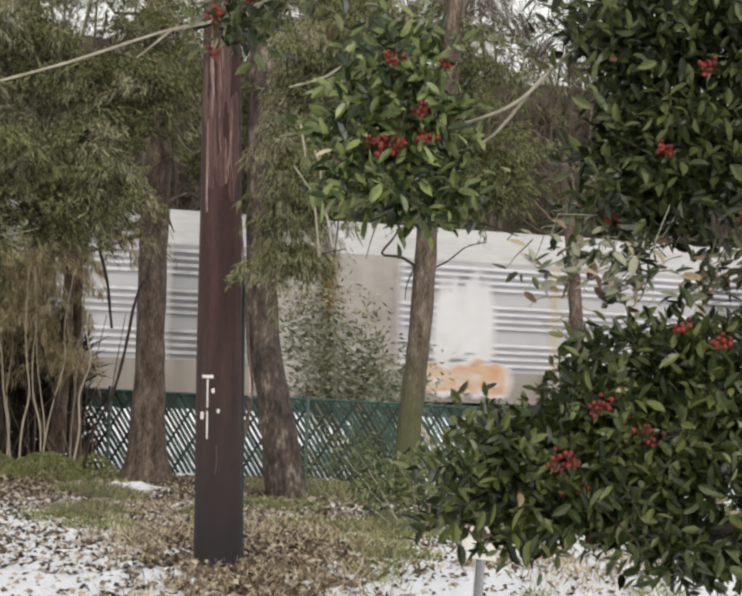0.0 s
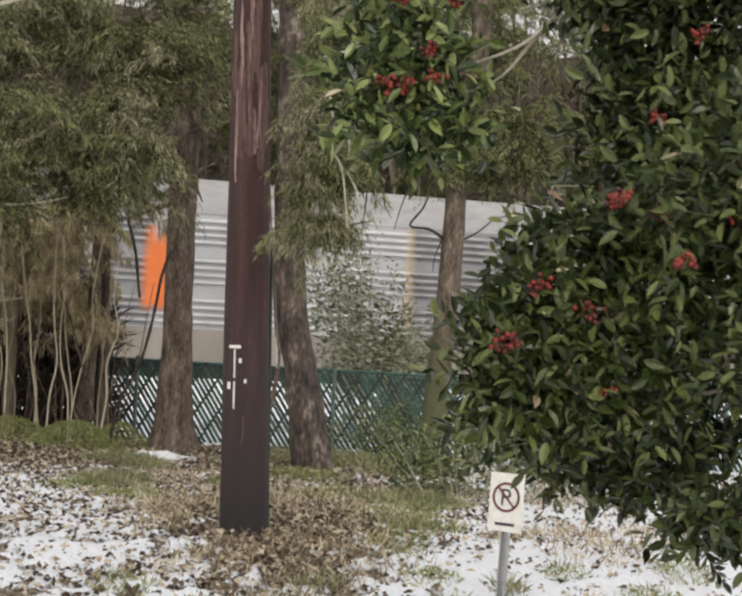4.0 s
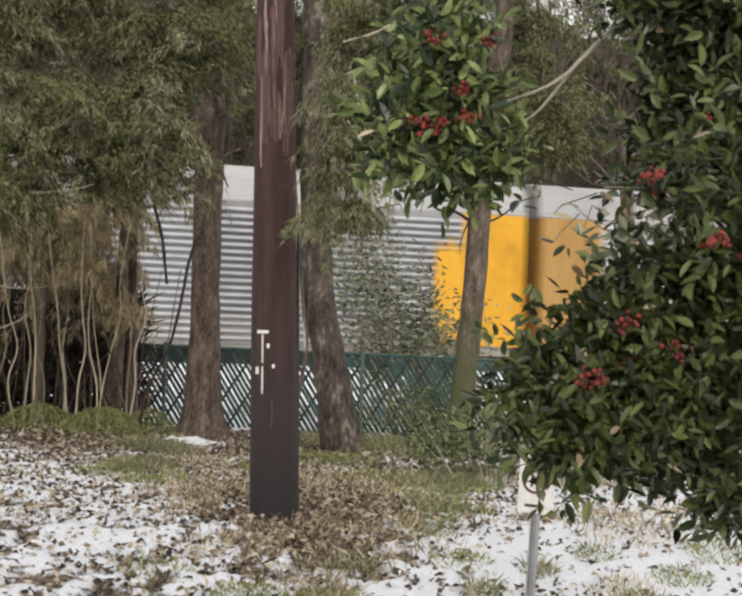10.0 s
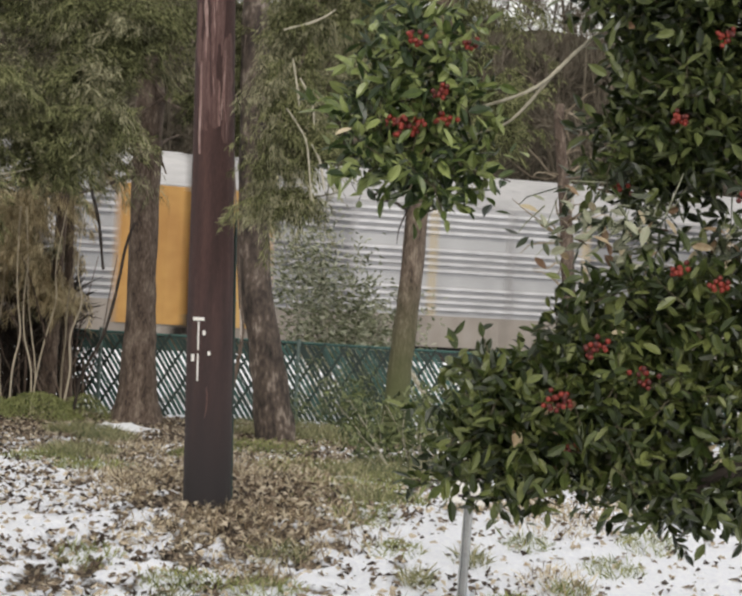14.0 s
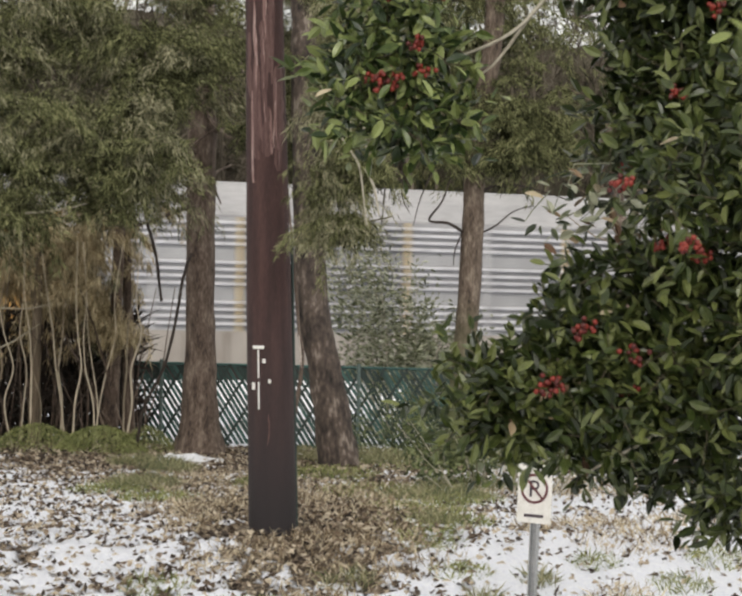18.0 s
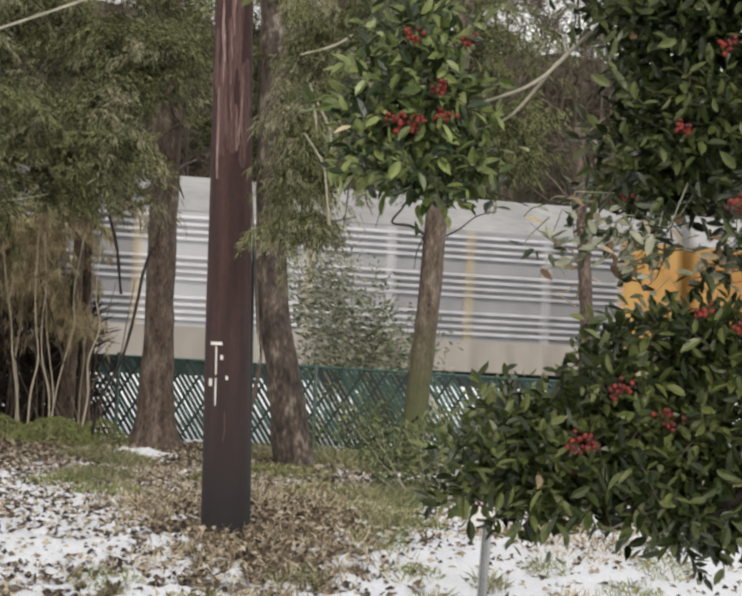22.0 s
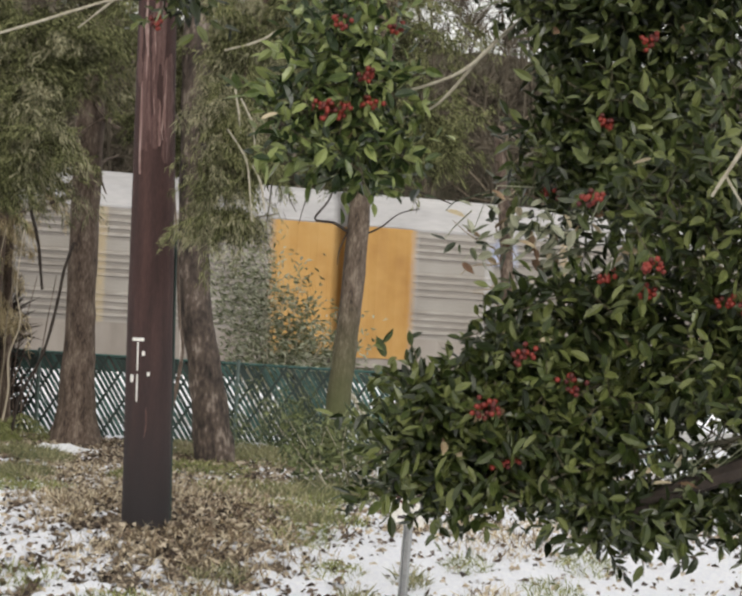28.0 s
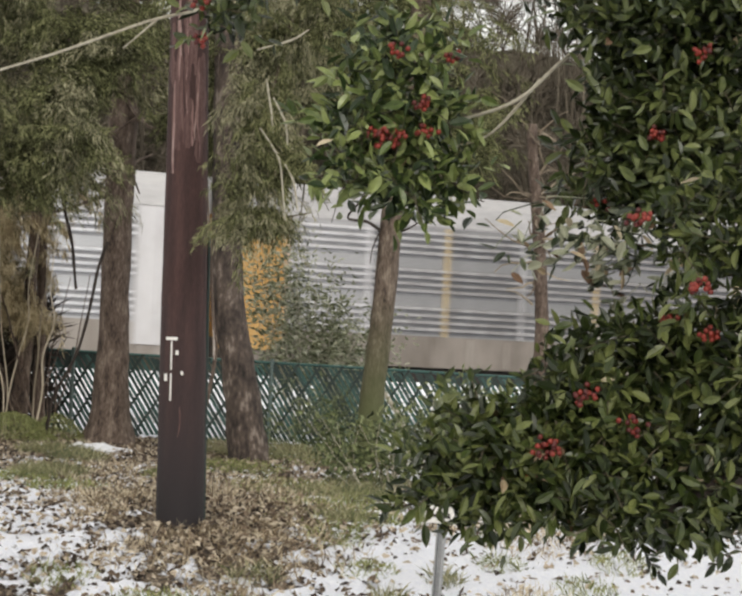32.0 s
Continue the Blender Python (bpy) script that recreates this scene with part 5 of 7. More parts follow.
def build_car():
    """One three-deck rack car: x along the track, the near side at y = -1.5."""
    car = thing("autorack_car", "grey corrugated autorack rail car with yellow end bays", "rail car", group="cars of the passing train")
    s = roof_mesh()
    part("roof", s, M_ROOF, car, "pale smooth curved roof")
    x = -BODY / 2 + END_W
    for i in range(PANELS):
        p = part("side_panel", PANEL_MES["grey"], M_PANEL, car)
        p.location = (x + 0.045, -1.5, 0)
        x += PANEL_W
    post = Soup()
    box(post, (-0.055, -0.04, Z_SILL1), (0.055, 0.05, Z_TOP))
    pm = post.mesh("post", M_PANEL)
    py = post.mesh("post", M_POST)
    for i in range(PANELS + 1):
        p = part("post", py if i in (2, 4, 6, 8) else pm, M_PANEL, car)
        p.location = (-BODY / 2 + END_W + i * PANEL_W, -1.5, 0)
    for e in (-1, 1):
        p = part("end_bay", END_MES["faded_yellow_paint"], M_YELLOW, car, "faded yellow solid end bay")
        p.location = (-BODY / 2 if e < 0 else BODY / 2 - END_W, -1.5, 0)
        q = Soup()
        box(q, (e * 13.88 - 0.03, -1.42, Z_SILL1 - 0.3), (e * 13.88 + 0.03, 1.42, Z_TOP))
        part("end_door", q, M_YELLOW, car, "faded yellow end door")
        q = Soup()
        box(q, (e * 14.0 - 0.14, -0.15, 0.75), (e * 14.0 + 0.14, 0.15, 1.05))
        part("coupler", q, M_UNDER, car)
        truck = part("truck", bevel_box((e * 10.2 - 1.5, -1.05, 0.35), (e * 10.2 + 1.5, 1.05, 0.8), 0.1), M_UNDER, car, "dark wheel truck")
        for dx in (-0.9, 0.9):
            for y in (-0.8, 0.8):
                w = part("wheel", WHEEL_ME, M_UNDER, truck)
                w.location = (e * 10.2 + dx, y, 0.46)
    q = Soup()
    box(q, (-13.6, -1.5, Z_SILL0), (13.6, 1.5, Z_SILL1))
    for i in range(24):
        box(q, (-13.3 + i * 1.15, -1.53, Z_SILL0 + 0.05), (-13.22 + i * 1.15, -1.499, Z_SILL1 - 0.05))
    part("sill", q, M_SILL, car, "dusty beige flatcar sill")
    q = Soup()
    box(q, (-8.2, -1.2, 0.4), (8.2, 1.2, Z_SILL0 - 0.004))
    part("underframe", q, M_UNDER, car, "dark underframe")
    q = Soup()
    box(q, (-13.6, 1.42, Z_SILL1), (13.6, 1.5, Z_TOP))
    part("far_side", q, M_PANEL, car)
    return car


def car_s(k, t):
    """Track coordinate of the middle of car k: the gaps between cars pass the mark at s = 22 ever so slightly slower."""
    gap = (-1.6753 + math.sqrt(1.6753 ** 2 - 4 * 0.00469 * (-1.7486 - t))) / (2 * 0.00469)
    return 22.0 + (k + 0.5 - gap) * CAR_LEN


def paint_bar(car, name, x0, x1, z0, z1, material, label, seed, out=0.0):
    """An uneven sprayed patch, a thin film proud of the side."""
    g = np.random.default_rng(seed)
    n = 15
    xs = np.linspace(x0, x1, n)
    top = z1 - (z1 - z0) * 0.35 * g.uniform(0, 1, n)
    low = z0 + (z1 - z0) * 0.12 * g.uniform(0, 1, n)
    top[0] = top[-1] = (z0 + z1) / 2
    s = Soup()
    v = []
    for d in (-1.605 - out, -1.595 - out):
        for x, a, b in zip(xs, low, top):
            v += [(x, d, a), (x, d, b)]
    f = [(2 * i, 2 * i + 2, 2 * i + 3, 2 * i + 1) for i in range(n - 1)]
    s.add(v, f)
    part(name, s, material, car, label)


def throw_up(car, x0, x1, z0, z1, fill, edge, label, seed):
    """A row of swollen sprayed letters that cannot be read: outlined lobes with counters and drips."""
    g = np.random.default_rng(seed)
    n = max(2, int(round((x1 - x0) / 0.62)))
    fills, edges = [], []
    v = []

    def blob(cx, cz, rx, rz, depth, wob, into):
        a = np.linspace(0, 2 * np.pi, 18, endpoint=False)
        r = 1 + wob * np.sin(a * g.integers(2, 5) + g.uniform(0, 6)) + wob * 0.6 * g.normal(size=18)
        sq = (np.abs(np.cos(a)) ** 3 + np.abs(np.sin(a)) ** 3) ** (-1 / 3)
        base = len(v)
        v.extend([(cx + rx * q * t * math.cos(b), depth, min(max(cz + rz * q * t * math.sin(b), z0), z1 + 0.1)) for b, q, t in zip(a, r, sq)])
        into.append(tuple(range(base, base + 18)))

    step = (x1 - x0) / n
    for i in range(n):
        cx, cz = x0 + step * (i + 0.5) + g.normal() * 0.05, (z0 + z1) / 2 + g.normal() * 0.06
        rx, rz = step * g.uniform(0.5, 0.75), (z1 - z0) * g.uniform(0.34, 0.52)
        blob(cx, cz, rx * 1.12, rz * 1.1, -1.6 - 0.0006 * i, 0.12, edges)
        blob(cx, cz, rx * 0.9, rz * 0.9, -1.606 - 0.0006 * i, 0.12, fills)
        if g.uniform() < 0.8:
            blob(cx + g.normal() * 0.05, cz + rz * g.uniform(-0.4, 0.4), rx * 0.22, rz * g.uniform(0.12, 0.3), -1.615, 0.1, edges)
        if g.uniform() < 0.6:
            blob(cx + rx * g.uniform(-0.4, 0.4), cz - rz * 0.5, 0.03, rz * 0.5, -1.616, 0.05, edges)
    me = bpy.data.meshes.new("graffiti")
    me.from_pydata(v, [], fills + edges)
    me.materials.append(fill), me.materials.append(edge)
    for i, p in enumerate(me.polygons):
        p.material_index = 0 if i < len(fills) else 1
    me.update()
    part("graffiti", me, fill, car, label, kind="stuff")


def build_train():
    proto = build_car()
    cars = {0: proto}
    for k in range(1, 21):
        cars[k] = copy_thing(proto, pose(0, 0, 0))
    # what sets single cars apart: colours of the end bays
    bays = {1: ("dusty_beige_panel", None), 6: (None, "bright_yellow_paint"), 2: (None, "orange_paint"), 3: ("dusty_beige_panel", None), 11: (None, None), 12: ("brick_red_paint", "brick_red_paint"), 18: ("bare_white_panel", "bare_white_panel"),
            17: (None, None), 5: (None, "bright_yellow_paint"), 0: (None, "dusty_beige_panel")}
    words = {"bright_yellow_paint": "bright yellow solid end bay", "orange_paint": "orange solid end bay", "brick_red_paint": "brick-red solid end bay", "bare_white_panel": "white solid end bay", "dusty_beige_panel": "dusty beige solid end bay"}
    for k, pair in bays.items():
        ends = [o for o in cars[k].children if o.name.startswith("end_bay")]
        ends.sort(key=lambda o: o.location.x)
        for o, name in zip(ends, pair):
            if name:
                o.data = END_MES[name]
                o["label"] = words[name]
    looks = {1: "bright", 4: "beige", 6: "lined", 10: "flat", 12: "beige", 13: "bright", 16: "beige", 17: "beige", 18: "white", 2: "bright", 11: "bright"}
    tone = {"bright": "bright galvanised", "beige": "dusty beige", "flat": "dusty smooth-sided", "white": "white-panelled", "lined": "close-ribbed white"}
    red_post = Soup()
    box(red_post, (-0.1, -0.045, Z_SILL1), (0.1, 0.05, Z_TOP))
    red_post = red_post.mesh("post", M_RED)
    for k, look_name in looks.items():
        cars[k]["label"] = tone[look_name] + " autorack rail car with yellow end bays"
        for o in cars[k].children:
            if o.name.startswith("side_panel"):
                o.data = PANEL_MES[look_name]
    for o in cars[12].children:
        if o.name.startswith("post"):
            o.data = red_post
    cars[12]["label"] = "grey corrugated autorack rail car with brick-red end bays"
    cars[18]["label"] = "white-panelled autorack rail car with pink graffiti"
    return cars


CARS = build_train()
M_TEAL2 = grain("pale_blue_green_spray", [(0.3, 0.44, 0.44), (0.45, 0.58, 0.57), (0.62, 0.68, 0.67)], 1.6, 0.6, 0.0, fine=9, spread=0.8)
M_SPRAY_PINK2 = grain("pinkish_stain", [(0.36, 0.22, 0.19), (0.45, 0.3, 0.27)], 1.6, 0.7, 0.0, fine=9, spread=0.8)
paint_bar(CARS[1], "panel", -11.00, -9.10, 1.92, 4.72, M_PALE, "bare white panel", 1)
throw_up(CARS[1], -11.12, -8.79, 0.90, 2.18, M_SPRAY_ORANGE, M_PALE, "orange sprayed patch", 2)
paint_bar(CARS[1], "panel", 5.77, 7.58, 0.90, 4.72, M_PALE, "bare white panel", 3)
paint_bar(CARS[1], "graffiti", 3.62, 5.03, 3.28, 3.67, M_ORANGE, "orange stripe", 4)
paint_bar(CARS[1], "panel", 12.92, 13.85, 0.90, 4.72, M_PALE, "bare white panel", 5)
paint_bar(CARS[3], "panel", -9.94, -8.84, 2.11, 4.72, M_ORANGE, "orange panel", 6)
throw_up(CARS[4], -5.06, -2.72, 0.90, 1.82, M_TEAL, M_TEAL2, "teal graffiti", 7)
throw_up(CARS[4], -2.46, 0.10, 0.90, 1.80, M_TEAL, M_TEAL2, "teal graffiti", 8)
throw_up(CARS[4], 0.24, 2.96, 0.90, 1.85, M_TEAL, M_TEAL2, "teal graffiti", 9)
paint_bar(CARS[4], "graffiti", 0.30, 1.06, 1.30, 1.75, M_SPRAY_BLUE, "blue graffiti", 10)
throw_up(CARS[5], -11.90, -10.38, 0.90, 1.82, M_SPRAY_ORANGE, M_PALE, "orange graffiti", 11)
throw_up(CARS[5], -10.24, -8.83, 0.90, 1.75, M_SPRAY_ORANGE, M_PALE, "orange graffiti", 12)
paint_bar(CARS[5], "graffiti", 0.98, 1.60, 1.23, 1.82, M_TEAL, "small teal tag", 13)
paint_bar(CARS[6], "panel", -9.49, -7.56, 2.80, 4.72, M_BRIGHT, "bright yellow panel", 14, 0.03)
paint_bar(CARS[6], "panel", 11.15, 12.0, 0.92, 4.74, M_BRIGHT, "bright yellow panel", 45, 0.03)
paint_bar(CARS[7], "panel", -3.52, -2.14, 0.90, 2.22, M_PALE, "pale tag", 15)
throw_up(CARS[7], -2.14, -0.75, 0.90, 2.14, M_TEAL2, M_SPRAY_BLUE, "pale blue-green graffiti", 16)
paint_bar(CARS[8], "graffiti", -13.01, -12.42, 3.81, 4.50, M_SPRAY_BLUE, "pale blue placard", 17)
paint_bar(CARS[10], "graffiti", 4.41, 7.23, 3.37, 3.63, M_SPRAY_ORANGE, "faded orange stripe", 18)
paint_bar(CARS[12], "panel", 10.27, 11.24, 0.96, 4.72, M_RED, "brick-red panel", 19)
throw_up(CARS[1], 9.95, 12.06, 0.90, 1.82, M_SPRAY_YELLOW, M_SPRAY_DARK, "yellow-green graffiti", 20)
throw_up(CARS[2], -9.91, -6.81, 0.92, 1.95, M_SPRAY_DARK, M_PALE, "dark graffiti", 21)
throw_up(CARS[2], -6.51, -5.11, 1.55, 2.10, M_SPRAY_DARK, M_PALE, "dark tag", 22)
throw_up(CARS[4], -9.79, -6.79, 0.90, 1.78, M_TEAL, M_TEAL2, "teal graffiti", 23)
throw_up(CARS[4], -4.67, -3.08, 1.00, 1.86, M_TEAL, M_TEAL2, "teal graffiti", 24)
throw_up(CARS[4], 0.99, 3.71, 0.90, 1.68, M_TEAL, M_TEAL2, "teal graffiti", 25)
throw_up(CARS[4], 5.04, 7.76, 0.90, 1.76, M_TEAL, M_TEAL2, "teal graffiti", 26)
throw_up(CARS[18], -4.59, -2.11, 0.90, 2.37, M_PINK, M_RED, "pink graffiti", 27)
throw_up(CARS[18], -2.10, 0.47, 0.90, 2.17, M_PINK, M_RED, "pink graffiti", 28)
throw_up(CARS[18], 0.47, 3.29, 0.90, 2.30, M_PINK, M_RED, "pink graffiti", 29)
throw_up(CARS[18], -2.96, -1.38, 0.90, 2.45, M_PINK, M_RED, "pink graffiti", 30)
paint_bar(CARS[12], "graffiti", -12.67, -10.78, 0.90, 2.46, M_SPRAY_PINK2, "pinkish stain", 31)
throw_up(CARS[15], -7.49, -6.12, 0.93, 1.89, M_TEAL2, M_SPRAY_BLUE, "pale blue-green graffiti", 32)
throw_up(CARS[15], -5.98, -4.15, 0.93, 1.97, M_TEAL2, M_SPRAY_BLUE, "pale blue-green graffiti", 33)
throw_up(CARS[15], 0.22, 3.04, 0.94, 1.91, M_TEAL2, M_SPRAY_BLUE, "pale blue-green graffiti", 34)
paint_bar(CARS[17], "graffiti", -9.63, -8.79, 3.90, 4.72, M_SPRAY_BLUE, "pale blue placard", 35)
paint_bar(CARS[17], "graffiti", 2.25, 3.23, 1.09, 2.05, M_SPRAY_BLUE, "blue tag", 36)
paint_bar(CARS[18], "panel", -13.85, -13.41, 0.90, 4.72, M_PALE, "bare white panel", 37)
paint_bar(CARS[18], "panel", -10.13, -7.84, 1.05, 4.72, M_PALE, "bare white panel", 38)
throw_up(CARS[18], -8.80, -7.08, 1.02, 2.29, M_PINK, M_RED, "pink graffiti", 39)
paint_bar(CARS[18], "panel", 5.76, 7.69, 0.91, 4.72, M_PALE, "bare white panel", 40)
throw_up(CARS[18], 0.60, 1.91, 0.90, 1.79, M_PINK, M_RED, "pink graffiti", 41)
throw_up(CARS[18], 1.98, 3.38, 0.90, 1.72, M_PINK, M_RED, "pink graffiti", 42)
throw_up(CARS[18], 4.38, 6.20, 0.90, 2.04, M_PINK, M_RED, "pink graffiti", 43)
throw_up(CARS[18], -4.69, -2.37, 0.90, 2.25, M_PINK, M_RED, "pink graffiti", 44)


# ---------------------------------------------------------------- road vehicles
def build_van(name, label, length, height, glass_mat, seed, nose=0.9):
    """A boxy vehicle, nose towards +x, on its wheels."""
    van = thing(name, label, "car")
    half = length / 2
    side = [(-half, 0.42), (-half + 0.02, 0.95), (-half + 0.1, height - 0.25), (-half + 0.3, height - 0.04), (-half + 0.9, height), (half - nose * 2.3, height - 0.02), (half - nose * 1.95, height - 0.1),
            (half - nose * 1.05, 1.18), (half - 0.18, 0.98), (half, 0.75), (half + 0.02, 0.42)]
    bm = bmesh.new()
    rings = []
    for y, k in ((-0.98, 0.93), (-0.9, 1.0), (0.9, 1.0), (0.98, 0.93)):
        rings.append([bm.verts.new((x * (0.995 if abs(y) > 0.95 else 1), y * (1 - 0.1 * max(0, z - 1.1)), 0.42 + (z - 0.42) * (k if z > 1.5 else 1))) for x, z in side])
    for a, b in zip(rings, rings[1:]):
        for i in range(len(side) - 1):
            bm.faces.new((a[i], a[i + 1], b[i + 1], b[i]))
        bm.faces.new((a[-1], a[0], b[0], b[-1]))
    bm.faces.new(rings[0][::-1]), bm.faces.new(rings[-1])
    bmesh.ops.recalc_face_normals(bm, faces=bm.faces[:])
    part("body", bm, M_CAR_WHITE, van, "white painted body")
    z0, z1 = 1.3 if height < 2.2 else 1.2, height - 0.34
    xs = np.linspace(-half + 0.35, half - nose * 2.05, 5)
    for a, b in zip(xs, xs[1:]):
        q = Soup()
        ya, yb = -0.985 * (1 - 0.1 * (z0 - 1.1)) - 0.012, -0.985 * (1 - 0.1 * (z1 - 1.1)) - 0.012
        q.add([(a + 0.09, ya, z0), (b - 0.09, ya, z0), (b - 0.12, yb, z1), (a + 0.12, yb, z1)], [(0, 1, 2, 3)])
        q.add([(a + 0.05, -ya, z0), (b - 0.05, -ya, z0), (b - 0.08, -yb, z1), (a + 0.08, -yb, z1)], [(3, 2, 1, 0)])
        part("side_window", q, glass_mat, van)
    q = Soup()
    q.add([(half - nose * 1.12, -0.8, 1.24), (half - nose * 1.12, 0.8, 1.24), (half - nose * 1.9, 0.74, height - 0.16), (half - nose * 1.9, -0.74, height - 0.16)], [(0, 1, 2, 3)])
    q.v[0][:, 0] += 0.03
    part("windscreen", q, glass_mat, van)
    wm = Soup()
    tube(wm, [(0, -0.11, 0), (0, -0.1, 0), (0, 0.1, 0), (0, 0.11, 0)], [0.28, 0.35, 0.35, 0.28], 22)
    wm = wm.mesh("wheel", M_RUBBER)
    for x in (-half + 1.0, half - 0.95):
        for y in (-0.87, 0.87):
            w = part("wheel", wm, M_RUBBER, van)
            w.location = (x, y, 0.35)
    return van


VAN = build_van("passenger_van", "long white passenger van on the road behind the fence", 6.2, 2.3, M_GLASS, 1)
SUV = build_van("estate_car", "white estate car with dark windows on the road", 4.7, 2.05, M_GLASS_DARK, 2, 1.0)


# ---------------------------------------------------------------- holly in the foreground
HOLLY = thing("holly_bush", "large evergreen holly with glossy spiny leaves and red berries", "shrub", (1.9, 5.6, 0.0))
HO = np.array([1.9, 5.6, 0.0])


def holly_branch(name, anchor, blobs, stems, berries, leaves, singles, seed, leaf=0.047, tone="dark", label="", spread=1.0, dry=0, pale=()):
    """A branch that sways as one piece. Everything is given round its anchor, in metres: x east, y away, z up."""
    g = np.random.default_rng(seed)
    mat_leaf = {"light": M_HOLLY_LIGHT, "mid": M_HOLLY_MID, "dark": M_HOLLY}[tone]
    s = Soup()
    for pts, r in stems:
        tube(s, smooth_path(pts, 5), [r, r * 0.45], 7, 0.06, seed)
    cs, n = [], leaves
    w = np.array([b[2] for b in blobs], float)
    which = g.choice(len(blobs), n // 6, p=w / w.sum())
    tw = np.array([blobs[i][0] for i in which]) + unit(g.normal(size=(len(which), 3))) * (g.uniform(0, 1, (len(which), 1)) ** 0.5) * np.array([blobs[i][1] for i in which])
    out = unit(g.normal(size=(len(which), 3)) * np.array([1, 0.8, 0.8]) + np.array([-0.35, -0.35, 0.0]))
    br = part(name, s, M_TWIG_DARK if name == "heart" else M_TWIG, HOLLY, label)
    br.location = np.array(anchor) - HO
    s = Soup()
    for c, o in list(zip(tw, out))[:: 5]:
        tube(s, [c - o * 0.02, c + o * 0.05 + g.normal(size=3) * 0.006, c + o * 0.11], [0.0022, 0.0012], 4)
    part("twiggery", s, M_TWIG_OLIVE, br, "thin olive-brown twigs", kind="stuff")
    k = np.repeat(np.arange(len(which)), 6)
    step = np.tile(np.linspace(0, 0.11, 6), len(which))[:, None]
    roots = tw[k] + out[k] * step
    # whorls: the leaves stand round the twig and point forwards, more so at its tip
    p0 = unit(np.cross(out, np.array([0.3, 0.2, 1.0])))
    p1 = np.cross(out, p0)
    turn = (np.tile(np.arange(6) * 2.4, len(which)) + np.repeat(g.uniform(0, 6.28, len(which)), 6))[:, None]
    ways = out[k] * (0.35 + step * 4.5) + (p0[k] * np.cos(turn) + p1[k] * np.sin(turn)) * 0.8 + g.normal(size=(len(k), 3)) * 0.3
    # a gap in the leaves over the thick low limb
    px, pz = roots[:, 0] + anchor[0], roots[:, 2] + anchor[2]
    rise = pz - (1.085 + 0.5 * (px - 1.0))
    clear = np.flatnonzero(~((px > 0.99) & (px < 1.36) & (rise > -0.02) & (rise < np.minimum(0.05 + 0.3 * (px - 1.0), 0.1))))
    roots, ways, k = roots[clear], ways[clear], k[clear]
    pick = g.permutation(len(k))
    a, b = pick[:singles], pick[singles:]
    s = Soup()
    holly_leaves(s, roots[b], ways[b], leaf, g)
    part("leaves", s, mat_leaf, br, kind="stuff")
    # pale leaves added for the bright background that shows through gaps
    for centre, radii, count in pale:
        count = int(count * 0.6)
        s, q = Soup(), Soup()
        at_leaf = np.array(centre) + unit(g.normal(size=(count, 3))) * g.uniform(0.2, 1, (count, 1)) * np.array(radii)
        holly_leaves(s, at_leaf[: count // 5], g.normal(size=(count // 5, 3)) + np.array([0.5, 0, -0.5]), leaf, g)
        holly_leaves(q, at_leaf[count // 5:], g.normal(size=(count - count // 5, 3)) + np.array([0.5, 0, 0.1]), leaf, g)
        for e in at_leaf[::3]:
            tube(q, [e, e + g.normal(size=3) * 0.02 + (0.03, 0, 0.03), e + g.normal(size=3) * 0.03 + (0.07, 0.01, 0.06)], [0.001, 0.002], 4)
        part("dry_leaves", s, M_DRY_LEAF, br, "curled cream dead leaves", kind="stuff")
        part("pale_spray", q, M_PALE_HOLLY, br, "pale grey-green leaves standing in for bright gaps", kind="stuff")
    if dry:
        s = Soup()
        b = g.permutation(len(k))[:dry]
        holly_leaves(s, roots[b] + np.array([0, -0.03, -0.02]), ways[b] + np.array([0, 0, -0.7]), leaf, g)
        part("dry_leaves", s, M_DRY_LEAF, br, "curled cream and brown dead leaves", kind="stuff")
    one = Soup()
    holly_leaves(one, np.zeros((1, 3)), np.array([[0, 1.0, 0]]), leaf, np.random.default_rng(1))
    me = one.mesh("leaf", mat_leaf)
    for i in a:
        o = new("leaf", me)
        o.parent = br
        q = Vector(ways[i]).to_track_quat("Y", "Z")
        o.matrix_local = Matrix.LocRotScale(Vector(roots[i]), q @ Euler((0, g.uniform(-1.0, 1.0), 0)).to_quaternion(), Vector([g.uniform(0.7, 1.2)] * 3))
    ball = Soup()
    u = np.linspace(0, np.pi, 6)
    v = [(0.007 * math.sin(p) * math.cos(t), 0.007 * math.sin(p) * math.sin(t), 0.007 * math.cos(p)) for p in u[1:-1] for t in np.linspace(0, 2 * np.pi, 8, endpoint=False)]
    ball.add(v + [(0, 0, 0.007), (0, 0, -0.007)], [(8 * i + j, 8 * i + (j + 1) % 8, 8 * i + 8 + (j + 1) % 8, 8 * i + 8 + j) for i in range(3) for j in range(8)]
             + [(32, (j + 1) % 8, j) for j in range(8)] + [(33, 24 + j, 24 + (j + 1) % 8) for j in range(8)])
    bme = ball.mesh("berry", M_BERRY, smooth=True)
    for (bx, by, bz), count, rad in berries:
        for _ in range(int(count * 1.2)):
            o = new("berry", bme)
            o.parent = br
            o.location = np.array((bx, by - 0.06, bz)) + unit(g.normal(size=3)) * rad * 1.35 * g.uniform(0.3, 1.0) * np.array([1.2, 0.7, 0.75])
    return br


